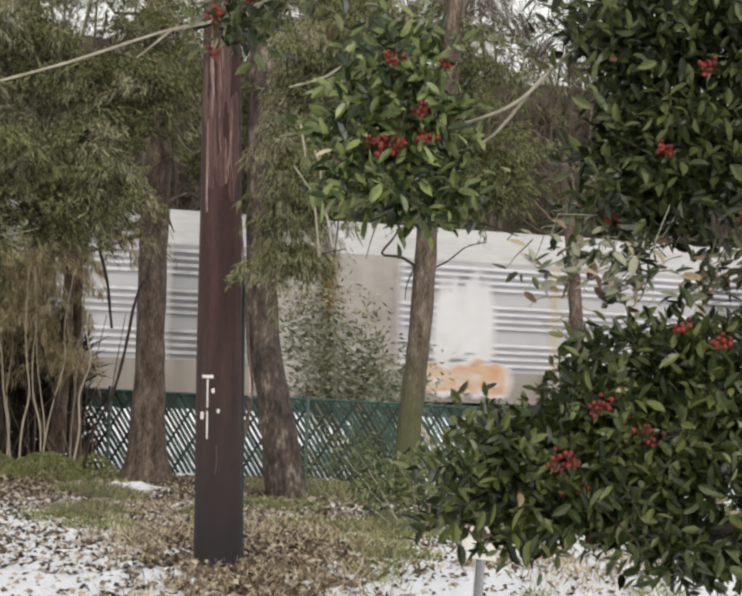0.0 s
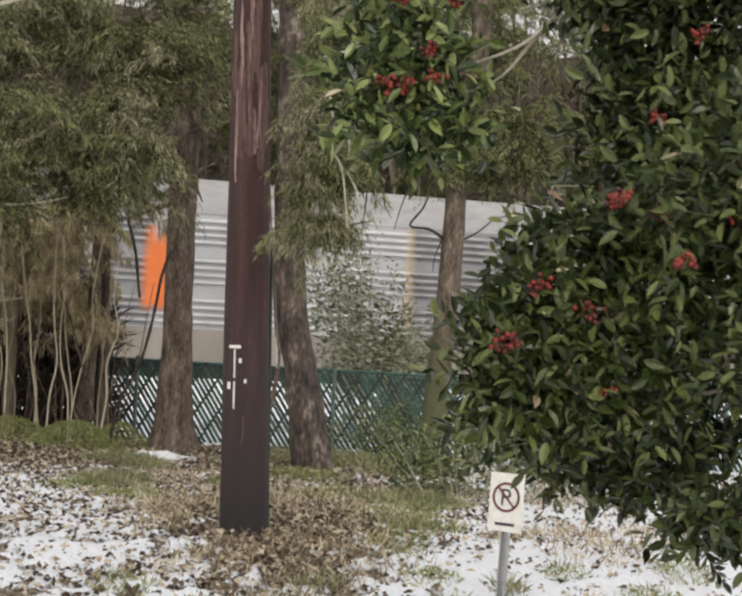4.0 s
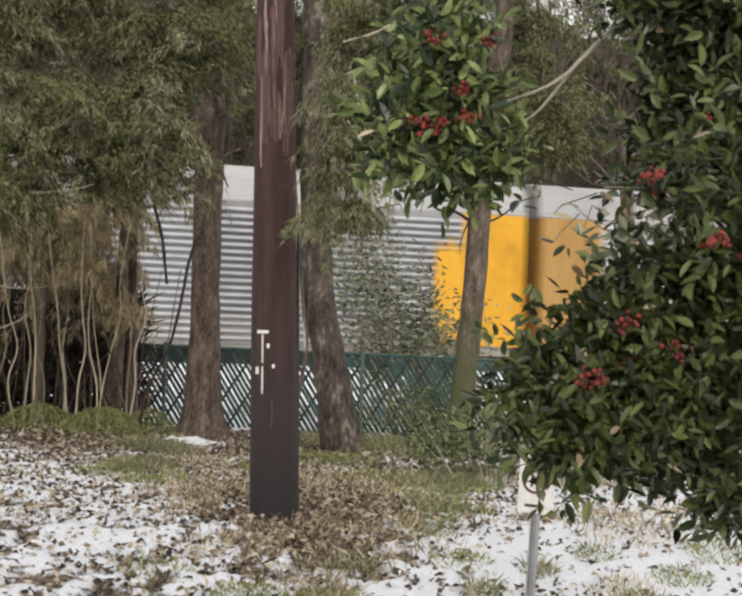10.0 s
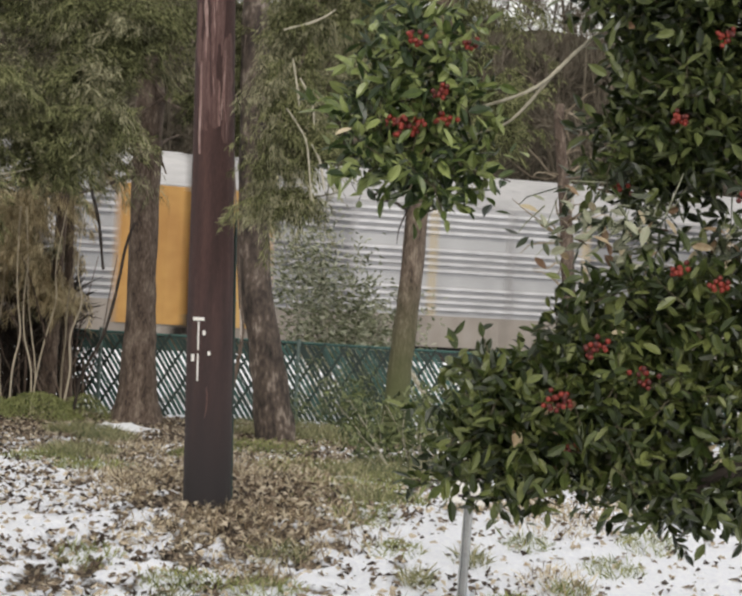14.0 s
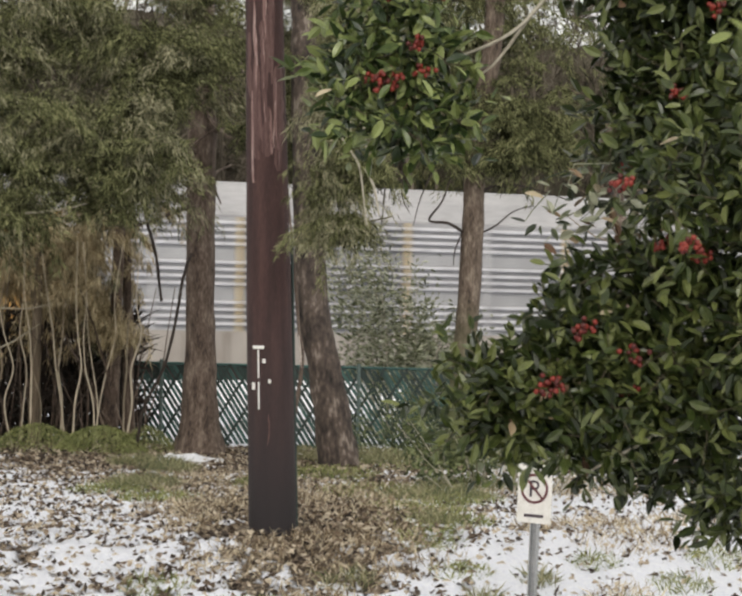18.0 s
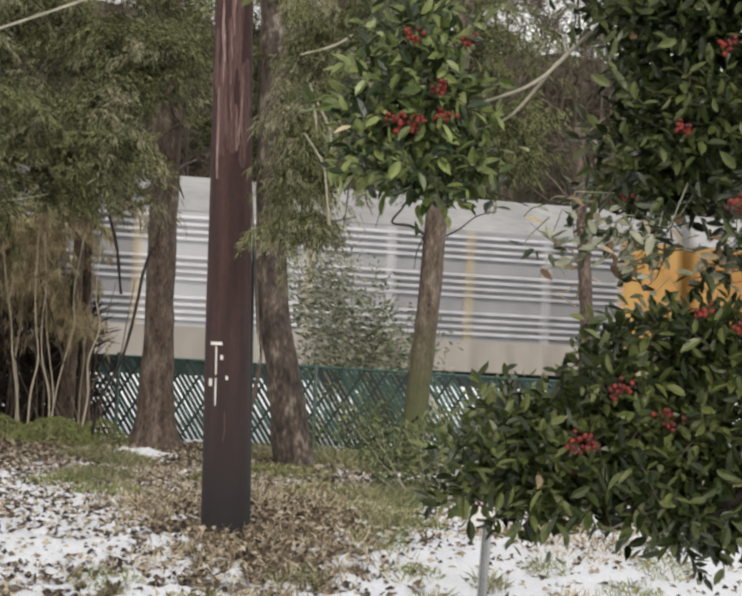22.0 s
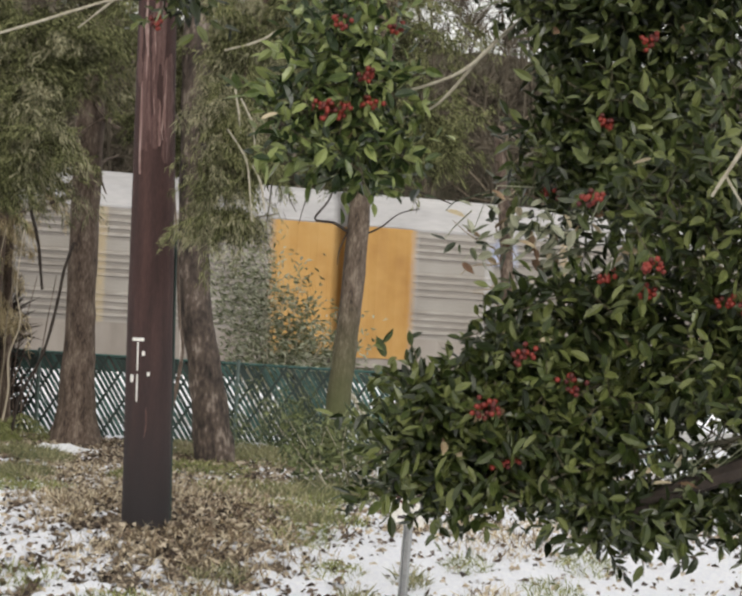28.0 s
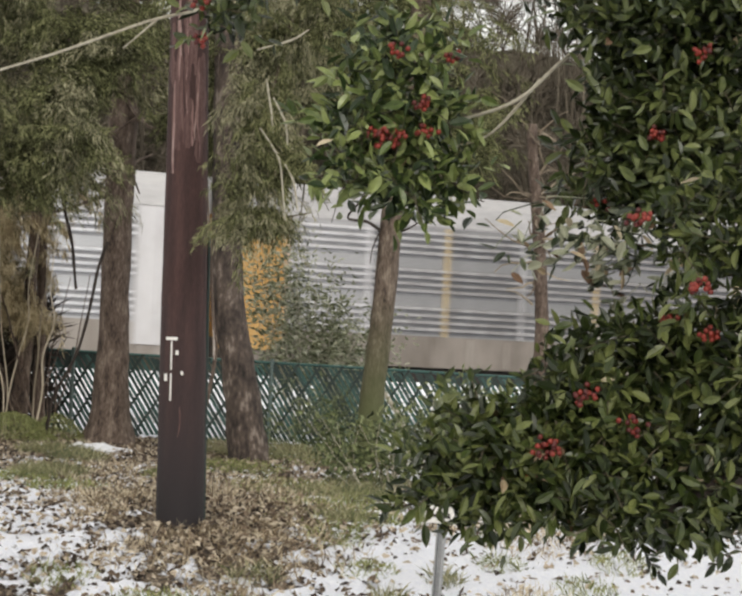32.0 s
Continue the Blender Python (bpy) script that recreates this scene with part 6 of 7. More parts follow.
# upper middle branch with paler leaves
BR_A = holly_branch("branch", (0.188, 5.500, 2.029), [((0.06, 0, 0.06), (0.19, 0.15, 0.13), 3), ((0.1, 0, -0.09), (0.17, 0.14, 0.09), 2.2), ((0.05, 0, 0.24), (0.16, 0.15, 0.14), 2), ((-0.06, 0, -0.02), (0.1, 0.12, 0.12), 1)],
                    [([(0.75, 0.3, 0.5), (0.5, 0.1, 0.28), (0.36, 0.02, 0.14), (0.2, 0, 0.07), (0.05, 0, 0.02)], 0.0065), ([(0.42, 0.05, 0.2), (0.3, 0.02, 0.05), (0.2, 0, 0.0)], 0.005)],
                    [((0, -0.1, 0), 16, 0.035), ((0.04, -0.08, 0.005), 12, 0.03), ((0.115, -0.08, 0.02), 9, 0.022), ((0.1, -0.1, 0.09), 10, 0.024), ((0.02, -0.1, 0.22), 9, 0.024), ((0.17, -0.05, 0.22), 8, 0.022)],
                    1700, 60, 51, 0.052, "light", "upper branch with yellow-green leaves and berries", dry=6)
# big low branch
BR_B = holly_branch("branch", (0.590, 5.200, 1.291), [((0.16, 0, 0.02), (0.26, 0.2, 0.22), 4), ((0.06, -0.02, -0.03), (0.15, 0.15, 0.15), 1.4), ((0.5, 0.05, 0.08), (0.3, 0.25, 0.28), 4), ((0.85, 0.1, 0.1), (0.35, 0.25, 0.35), 3), ((0.25, 0, 0.26), (0.18, 0.15, 0.12), 1.2), ((0.45, 0.03, 0.27), (0.22, 0.18, 0.11), 1.5)],
                    [([(1.4, 0.3, 0.1), (0.8, 0.1, 0.05), (0.4, 0.03, 0.02), (0.0, 0, 0.0)], 0.013), ([(0.6, 0.05, 0.03), (0.35, 0, 0.2), (0.2, 0, 0.3)], 0.006), ([(0.6, 0.05, 0.03), (0.3, 0, -0.12), (0.1, 0, -0.22)], 0.006)],
                    [((0, -0.16, 0), 18, 0.03), ((0.08, -0.17, 0.135), 14, 0.028), ((0.2, -0.16, 0.07), 10, 0.026), ((0.37, -0.16, 0.3), 10, 0.024), ((0.56, -0.2, 0.28), 10, 0.024), ((0.28, -0.1, 0.33), 8, 0.024)],
                    5600, 100, 52, 0.05, "mid", "low dark branch thick with leaves and berries", dry=22)
# outer tip of the low branch, which lags behind it in the gusts
BR_T = holly_branch("branch", (0.590, 5.200, 1.291), [((-0.02, -0.02, -0.03), (0.18, 0.15, 0.14), 1.4), ((-0.12, 0, -0.03), (0.15, 0.12, 0.12), 1.2)],
                    [([(0.4, 0.03, 0.02), (0.1, 0, 0.0), (-0.12, 0, -0.03)], 0.006), ([(0.1, 0, 0.0), (-0.06, 0, 0.06), (-0.16, 0, 0.07)], 0.004)],
                    [], 1085, 30, 59, 0.05, "mid", "outer tip of the low branch", dry=8)
# upper right branch
BR_C = holly_branch("branch", (0.887, 5.500, 2.023), [((0.1, 0, 0.05), (0.26, 0.2, 0.2), 3), ((0.0, 0, -0.1), (0.2, 0.18, 0.12), 1.6), ((0.45, 0.05, 0.1), (0.35, 0.25, 0.35), 3), ((0.1, 0, 0.38), (0.35, 0.25, 0.16), 3), ((0.02, 0.02, 0.3), (0.2, 0.2, 0.13), 1.6), ((0.5, 0.05, 0.46), (0.4, 0.25, 0.2), 4), ((0.8, 0.1, 0.0), (0.3, 0.25, 0.45), 2)],
                    [([(1.3, 0.3, 0.6), (0.7, 0.1, 0.3), (0.3, 0.03, 0.1), (0.0, 0, 0.0)], 0.012), ([(0.5, 0.05, 0.2), (0.2, 0, 0.3), (-0.1, 0, 0.4)], 0.006)],
                    [((0, -0.16, 0), 14, 0.025), ((0.115, -0.17, 0.215), 12, 0.025), ((0.2, -0.15, 0.42), 9, 0.025), ((-0.1, 0.0, -0.17), 7, 0.02)],
                    9450, 90, 53, 0.052, "dark", "upper dark branch with glossy leaves and berries", dry=10, pale=[((-0.24, -0.1, -0.28), (0.15, 0.08, 0.12), 80), ((-0.08, -0.16, -0.3), (0.12, 0.08, 0.14), 150), ((0.18, -0.16, -0.33), (0.2, 0.08, 0.1), 150), ((0.5, -0.12, -0.32), (0.2, 0.08, 0.11), 130)])
# bough that swings in with the gusts
BR_F = holly_branch("branch", (1.064, 5.000, 1.810), [((0.08, 0, 0.0), (0.19, 0.2, 0.24), 2), ((-0.09, 0, -0.02), (0.12, 0.15, 0.2), 0.9), ((0.32, 0.05, -0.1), (0.28, 0.25, 0.35), 3), ((0.22, 0.05, -0.38), (0.24, 0.2, 0.14), 2), ((0.6, 0.1, 0.0), (0.35, 0.25, 0.5), 3)],
                    [([(0.9, 0.1, 0.75), (0.42, -0.05, 0.36), (0.13, -0.2, 0.2), (0.06, -0.22, 0.1), (0.0, -0.22, 0.0)], 0.0085), ([(0.03, -0.22, 0.05), (0.09, -0.22, -0.04)], 0.004)],
                    [((-0.28, -0.18, -0.02), 14, 0.026), ((-0.14, -0.2, -0.17), 14, 0.026), ((0.1, -0.15, -0.25), 10, 0.024)],
                    3850, 60, 54, 0.05, "mid", "swinging dark bough with a pale bare stem", dry=12)
# long twig reaching across
BR_D = holly_branch("branch", (-0.234, 4.900, 2.150), [((0.06, 0, -0.01), (0.07, 0.06, 0.06), 1), ((0.1, 0, 0.07), (0.11, 0.08, 0.08), 1.4)],
                    [([(0.9, 0.1, 0.45), (0.4, 0, 0.2), (0.05, 0, 0.015), (-0.12, 0, -0.035), (-0.35, 0, -0.12), (-0.6, 0, -0.2), (-0.72, 0, -0.26)], 0.0048), ([(-0.52, 0, -0.17), (-0.6, 0, -0.19), (-0.66, 0, -0.19)], 0.003), ([(-0.1, 0, -0.03), (-0.18, 0, -0.1)], 0.003)],
                    [((0.0, -0.04, 0), 9, 0.02), ((0.0, -0.04, -0.09), 7, 0.018), ((0.08, -0.04, 0.04), 8, 0.02)],
                    262, 12, 55, 0.046, "dark", "long pale twig with berries at its fork")
# loose twig close to the eye
BR_E = holly_branch("branch", (0.761, 3.400, 1.966), [((0.03, 0, 0.05), (0.07, 0.06, 0.09), 1), ((0.1, 0, 0.14), (0.1, 0.08, 0.1), 1), ((0.07, 0, -0.06), (0.06, 0.06, 0.08), 0.8)],
                    [([(0.7, 0.1, 0.8), (0.3, 0.05, 0.35), (0.08, 0, 0.1), (0.0, 0, -0.06)], 0.005)],
                    [((0, -0.04, 0), 8, 0.016), ((0.0, -0.04, 0.04), 8, 0.014), ((-0.02, -0.03, -0.06), 8, 0.014), ((-0.1, -0.03, 0.06), 6, 0.012)],
                    150, 12, 56, 0.05, "light", "nearer twig with pale leaves and bright berries")
# low sprays that hang over the sign
BR_L = holly_branch("branch", (0.505, 5.250, 1.108), [((0.0, 0, 0.04), (0.17, 0.12, 0.1), 2), ((0.25, 0, 0.05), (0.2, 0.12, 0.13), 2), ((0.1, 0, 0.16), (0.25, 0.12, 0.1), 1)],
                    [([(0.9, 0.2, 0.2), (0.5, 0.05, 0.12), (0.2, 0, 0.06), (-0.08, 0, 0.0)], 0.008)],
                    [((0.15, -0.1, 0.1), 8, 0.024)], 1120, 50, 58, 0.05, "mid", "low hanging sprays of dark leaves", dry=12)
# fixed heart of the bush, with its dark limb
BR_G = holly_branch("heart", (1.35, 5.35, 1.15), [((-0.36, -0.15, -0.1), (0.15, 0.12, 0.06), 1.3), ((-0.6, 0.2, -0.01), (0.24, 0.14, 0.09), 1.5), ((-0.05, 0, -0.08), (0.3, 0.2, 0.11), 2), ((-0.3, 0.05, -0.08), (0.25, 0.15, 0.12), 1.6), ((-0.42, 0.25, 0.06), (0.26, 0.15, 0.2), 2), ((-0.33, 0.4, 0.25), (0.2, 0.15, 0.15), 0.8), ((0.0, 0.25, 0.15), (0.2, 0.15, 0.2), 1.6), ((0.45, 0.1, -0.05), (0.35, 0.25, 0.3), 2), ((0.5, 0.25, 0.5), (0.4, 0.2, 0.5), 2.5), ((0.75, 0.3, 1.0), (0.4, 0.2, 0.4), 1.5)],
                    [([(0.9, 0.2, 0.3), (0.4, -0.1, 0.19), (0.1, -0.2, 0.08), (-0.1, -0.2, 0.02), (-0.3, -0.2, -0.06), (-0.42, -0.2, -0.13)], 0.04), ([(0.55, 0.3, -1.2), (0.6, 0.3, -0.3), (0.75, 0.35, 0.6), (0.8, 0.4, 1.6)], 0.06)],
                    [((0.2, -0.1, 0.3), 8, 0.024)], 6300, 60, 57, 0.05, "dark", "inner limbs and leaves of the bush", pale=[((-0.25, -0.20, 0.00), (0.11, 0.05, 0.06), 70)])


def motions():
    """The train, the road vehicles and the swaying holly."""
    times = [0, 2, 4, 6, 8, 10, 12, 14, 16, 18, 20, 22, 24, 26, 28, 30, 32]
    for k, car in CARS.items():
        rows = []
        for t in times:
            q = np.array([0, 57.0, 0]) + ALONG * (car_s(k, t) - 20.43) + ACROSS * 1.5
            rows.append((t, pose(q[0], q[1], RAIL_TOP, 0, 0, TRACK_TURN)))
        walk(car, rows)
    for v, s0, speed, turn, lane in ((VAN, -9.3 * 7.9 + 0.2, 9.3, TRACK_TURN, -1.7), (SUV, 11.0 * 12.95 - 0.9, -11.0, TRACK_TURN + 180, 0.0)):
        rows = []
        for t in (0, 8, 16, 24, 32):
            q = np.array([0, 41.5, 0]) + ALONG * (s0 + speed * t) + ACROSS * lane
            rows.append((t, pose(q[0], q[1], 0.03, 0, 0, turn)))
        walk(v, rows)
    walk(BR_T, [
        (0, pose(-1.295, -0.400, 1.246, 0, 0.3, 0)), (1, pose(-1.305, -0.400, 1.196, 0, 0.1, 0)), (2, pose(-1.404, -0.400, 1.283, 0, -1.7, 0)),
        (2.5, pose(-1.237, -0.400, 1.350, 0, 1.3, 0)), (3, pose(-1.343, -0.400, 1.404, 0, -0.6, 0)), (3.5, pose(-1.327, -0.400, 1.439, 0, -0.3, 0)),
        (5.5, pose(-1.355, -0.400, 1.302, 0, -0.8, 0)), (6, pose(-1.396, -0.400, 1.356, 0, -1.5, 0)), (7, pose(-1.351, -0.400, 1.316, 0, -0.7, 0)),
        (8, pose(-1.323, -0.400, 1.292, 0, -0.2, 0)), (8.5, pose(-1.294, -0.400, 1.315, 0, 0.3, 0)), (9, pose(-1.339, -0.400, 1.451, 0, -0.5, 0)),
        (9.5, pose(-1.295, -0.400, 1.432, 0, 0.3, 0)), (10, pose(-1.285, -0.400, 1.230, 0, 0.5, 0)), (11, pose(-1.324, -0.400, 1.259, 0, -0.3, 0)),
        (12, pose(-1.398, -0.400, 1.262, 0, -1.6, 0)), (12.4, pose(-1.392, -0.400, 1.446, 0, -1.5, 0)), (13, pose(-1.240, -0.400, 1.204, 0, 1.3, 0)),
        (14, pose(-1.282, -0.400, 1.259, 0, 0.5, 0)), (14.5, pose(-1.266, -0.400, 1.253, 0, 0.8, 0)), (16.5, pose(-1.317, -0.400, 1.234, 0, -0.1, 0)),
        (17, pose(-1.297, -0.400, 1.439, 0, 0.2, 0)), (17.5, pose(-1.375, -0.400, 1.375, 0, -1.2, 0)), (18, pose(-1.449, -0.400, 1.330, 0, -2.5, 0)),
        (19, pose(-1.300, -0.400, 1.264, 0, 0.2, 0)), (20, pose(-1.317, -0.400, 1.191, 0, -0.1, 0)), (21, pose(-1.256, -0.400, 1.180, 0, 1.0, 0)),
        (22, pose(-1.266, -0.400, 1.218, 0, 0.8, 0)), (23, pose(-1.258, -0.400, 1.224, 0, 0.9, 0)), (24, pose(-1.324, -0.400, 1.277, 0, -0.3, 0)),
        (25, pose(-1.319, -0.400, 1.289, 0, -0.2, 0)), (25.5, pose(-1.350, -0.400, 1.399, 0, -0.7, 0)), (27.5, pose(-1.303, -0.400, 1.290, 0, 0.1, 0)),
        (28, pose(-1.310, -0.400, 1.291, 0, 0.0, 0)), (29, pose(-1.271, -0.400, 1.222, 0, 0.7, 0)), (30, pose(-1.227, -0.400, 1.178, 0, 1.5, 0)),
        (31, pose(-1.244, -0.400, 1.222, 0, 1.2, 0)), (32, pose(-1.241, -0.400, 1.196, 0, 1.2, 0)),
    ])
    walk(BR_L, [
        (0, pose(-1.401, -0.350, 1.073, 0, -0.1, 0)), (1, pose(-1.395, -0.350, 1.060, 0, 0.0, 0)), (2, pose(-1.394, -0.350, 1.043, 0, 0.0, 0)),
        (2.5, pose(-1.396, -0.350, 1.052, 0, -0.0, 0)), (3, pose(-1.403, -0.350, 1.256, 0, -0.1, 0)), (3.5, pose(-1.405, -0.350, 1.273, 0, -0.2, 0)),
        (5.5, pose(-1.399, -0.350, 1.087, 0, -0.1, 0)), (6, pose(-1.400, -0.350, 1.084, 0, -0.1, 0)), (7, pose(-1.401, -0.350, 1.078, 0, -0.1, 0)),
        (8, pose(-1.403, -0.350, 1.070, 0, -0.1, 0)), (8.5, pose(-1.402, -0.350, 1.060, 0, -0.1, 0)), (9, pose(-1.406, -0.350, 1.130, 0, -0.2, 0)),
        (9.5, pose(-1.405, -0.350, 1.060, 0, -0.2, 0)), (10, pose(-1.405, -0.350, 1.270, 0, -0.2, 0)), (11, pose(-1.403, -0.350, 1.135, 0, -0.1, 0)),
        (12, pose(-1.400, -0.350, 1.128, 0, -0.1, 0)), (12.5, pose(-1.404, -0.350, 1.239, 0, -0.2, 0)), (13, pose(-1.396, -0.350, 1.059, 0, -0.0, 0)),
        (14, pose(-1.395, -0.350, 1.044, 0, 0.0, 0)), (14.5, pose(-1.397, -0.350, 1.052, 0, -0.0, 0)), (16.5, pose(-1.398, -0.350, 1.123, 0, -0.1, 0)),
        (17, pose(-1.406, -0.350, 1.100, 0, -0.2, 0)), (17.5, pose(-1.407, -0.350, 1.060, 0, -0.2, 0)), (18, pose(-1.410, -0.350, 1.218, 0, -0.3, 0)),
        (19, pose(-1.407, -0.350, 1.075, 0, -0.2, 0)), (20, pose(-1.402, -0.350, 1.032, 0, -0.1, 0)), (21, pose(-1.400, -0.350, 1.037, 0, -0.1, 0)),
        (22, pose(-1.394, -0.350, 1.056, 0, 0.0, 0)), (23, pose(-1.393, -0.350, 1.038, 0, 0.0, 0)), (24, pose(-1.396, -0.350, 1.062, 0, -0.0, 0)),
        (25, pose(-1.399, -0.350, 1.089, 0, -0.1, 0)), (25.5, pose(-1.399, -0.350, 1.154, 0, -0.1, 0)), (27.5, pose(-1.396, -0.350, 1.101, 0, -0.0, 0)),
        (28, pose(-1.395, -0.350, 1.058, 0, 0.0, 0)), (29, pose(-1.397, -0.350, 1.060, 0, -0.0, 0)), (30, pose(-1.395, -0.350, 1.062, 0, 0.0, 0)),
        (31, pose(-1.394, -0.350, 1.025, 0, 0.0, 0)), (32, pose(-1.393, -0.350, 1.033, 0, 0.0, 0)),
    ])
    walk(BR_A, [
        (0, pose(-1.741, -0.100, 2.026, 0, -0.5, 0)), (1, pose(-1.804, -0.100, 1.960, 0, -1.7, 0)), (2, pose(-1.852, -0.100, 1.997, 0, -2.5, 0)),
        (2.5, pose(-1.907, -0.100, 2.077, 0, -3.5, 0)), (3, pose(-1.968, -0.100, 2.189, 0, -4.6, 0)), (3.5, pose(-1.825, -0.100, 2.157, 0, -2.0, 0)),
        (5.5, pose(-1.770, -0.100, 1.993, 0, -1.0, 0)), (6, pose(-1.756, -0.100, 1.990, 0, -0.8, 0)), (7, pose(-1.734, -0.100, 2.028, 0, -0.4, 0)),
        (8, pose(-1.757, -0.100, 2.077, 0, -0.8, 0)), (8.5, pose(-1.829, -0.100, 2.160, 0, -2.1, 0)), (9, pose(-1.796, -0.100, 2.267, 0, -1.5, 0)),
        (9.5, pose(-1.838, -0.100, 2.154, 0, -2.3, 0)), (10, pose(-1.769, -0.100, 1.959, 0, -1.0, 0)), (11, pose(-1.724, -0.100, 1.945, 0, -0.2, 0)),
        (12, pose(-1.917, -0.100, 2.096, 0, -3.7, 0)), (12.5, pose(-1.935, -0.100, 2.111, 0, -4.0, 0)), (13, pose(-1.766, -0.100, 1.942, 0, -1.0, 0)),
        (14, pose(-1.670, -0.100, 1.936, 0, 0.8, 0)), (14.5, pose(-1.647, -0.100, 1.958, 0, 1.2, 0)), (16.5, pose(-1.804, -0.100, 1.990, 0, -1.7, 0)),
        (17, pose(-1.824, -0.100, 2.121, 0, -2.0, 0)), (17.5, pose(-1.825, -0.100, 2.105, 0, -2.0, 0)), (18, pose(-1.859, -0.100, 2.101, 0, -2.6, 0)),
        (19, pose(-1.680, -0.100, 1.954, 0, 0.6, 0)), (20, pose(-1.733, -0.100, 1.947, 0, -0.4, 0)), (21, pose(-1.728, -0.100, 2.005, 0, -0.3, 0)),
        (22, pose(-1.719, -0.100, 2.004, 0, -0.1, 0)), (23, pose(-1.701, -0.100, 1.993, 0, 0.2, 0)), (24, pose(-1.728, -0.100, 2.015, 0, -0.3, 0)),
        (25, pose(-1.803, -0.100, 2.084, 0, -1.6, 0)), (25.5, pose(-1.761, -0.100, 2.092, 0, -0.9, 0)), (27.5, pose(-1.704, -0.100, 2.019, 0, 0.1, 0)),
        (28, pose(-1.712, -0.100, 2.029, 0, 0.0, 0)), (29, pose(-1.674, -0.100, 2.012, 0, 0.7, 0)), (30, pose(-1.673, -0.100, 1.982, 0, 0.7, 0)),
        (31, pose(-1.643, -0.100, 1.969, 0, 1.2, 0)), (32, pose(-1.651, -0.100, 1.958, 0, 1.1, 0)),
    ])
    walk(BR_B, [
        (0, pose(-1.295, -0.400, 1.246, 0, 0.3, 0)), (1, pose(-1.305, -0.400, 1.196, 0, 0.1, 0)), (2, pose(-1.404, -0.400, 1.283, 0, -1.7, 0)),
        (2.5, pose(-1.415, -0.400, 1.385, 0, -1.9, 0)), (3, pose(-1.568, -0.400, 1.449, 0, -4.6, 0)), (3.5, pose(-1.552, -0.400, 1.483, 0, -4.4, 0)),
        (5.5, pose(-1.355, -0.400, 1.302, 0, -0.8, 0)), (6, pose(-1.396, -0.400, 1.356, 0, -1.5, 0)), (7, pose(-1.351, -0.400, 1.316, 0, -0.7, 0)),
        (8, pose(-1.323, -0.400, 1.292, 0, -0.2, 0)), (8.5, pose(-1.435, -0.400, 1.346, 0, -2.2, 0)), (9, pose(-1.563, -0.400, 1.499, 0, -4.6, 0)),
        (9.5, pose(-1.507, -0.400, 1.478, 0, -3.5, 0)), (10, pose(-1.360, -0.400, 1.330, 0, -1.2, 0)), (11, pose(-1.324, -0.400, 1.259, 0, -0.3, 0)),
        (12, pose(-1.398, -0.400, 1.262, 0, -1.6, 0)), (12.4, pose(-1.511, -0.400, 1.470, 0, -3.6, 0)), (13, pose(-1.240, -0.400, 1.204, 0, 1.3, 0)),
        (14, pose(-1.282, -0.400, 1.259, 0, 0.5, 0)), (14.5, pose(-1.266, -0.400, 1.253, 0, 0.8, 0)), (16.5, pose(-1.317, -0.400, 1.234, 0, -0.1, 0)),
        (17, pose(-1.509, -0.400, 1.486, 0, -3.6, 0)), (17.5, pose(-1.492, -0.400, 1.402, 0, -3.3, 0)), (18, pose(-1.449, -0.400, 1.330, 0, -2.5, 0)),
        (19, pose(-1.300, -0.400, 1.264, 0, 0.2, 0)), (20, pose(-1.317, -0.400, 1.191, 0, -0.1, 0)), (21, pose(-1.256, -0.400, 1.180, 0, 1.0, 0)),
        (22, pose(-1.266, -0.400, 1.218, 0, 0.8, 0)), (23, pose(-1.258, -0.400, 1.224, 0, 0.9, 0)), (24, pose(-1.324, -0.400, 1.277, 0, -0.3, 0)),
        (25, pose(-1.390, -0.400, 1.303, 0, -1.4, 0)), (25.5, pose(-1.469, -0.400, 1.423, 0, -2.9, 0)), (27.5, pose(-1.303, -0.400, 1.290, 0, 0.1, 0)),
        (28, pose(-1.310, -0.400, 1.291, 0, 0.0, 0)), (29, pose(-1.271, -0.400, 1.222, 0, 0.7, 0)), (30, pose(-1.227, -0.400, 1.178, 0, 1.5, 0)),
        (31, pose(-1.244, -0.400, 1.222, 0, 1.2, 0)), (32, pose(-1.241, -0.400, 1.196, 0, 1.2, 0)),
    ])
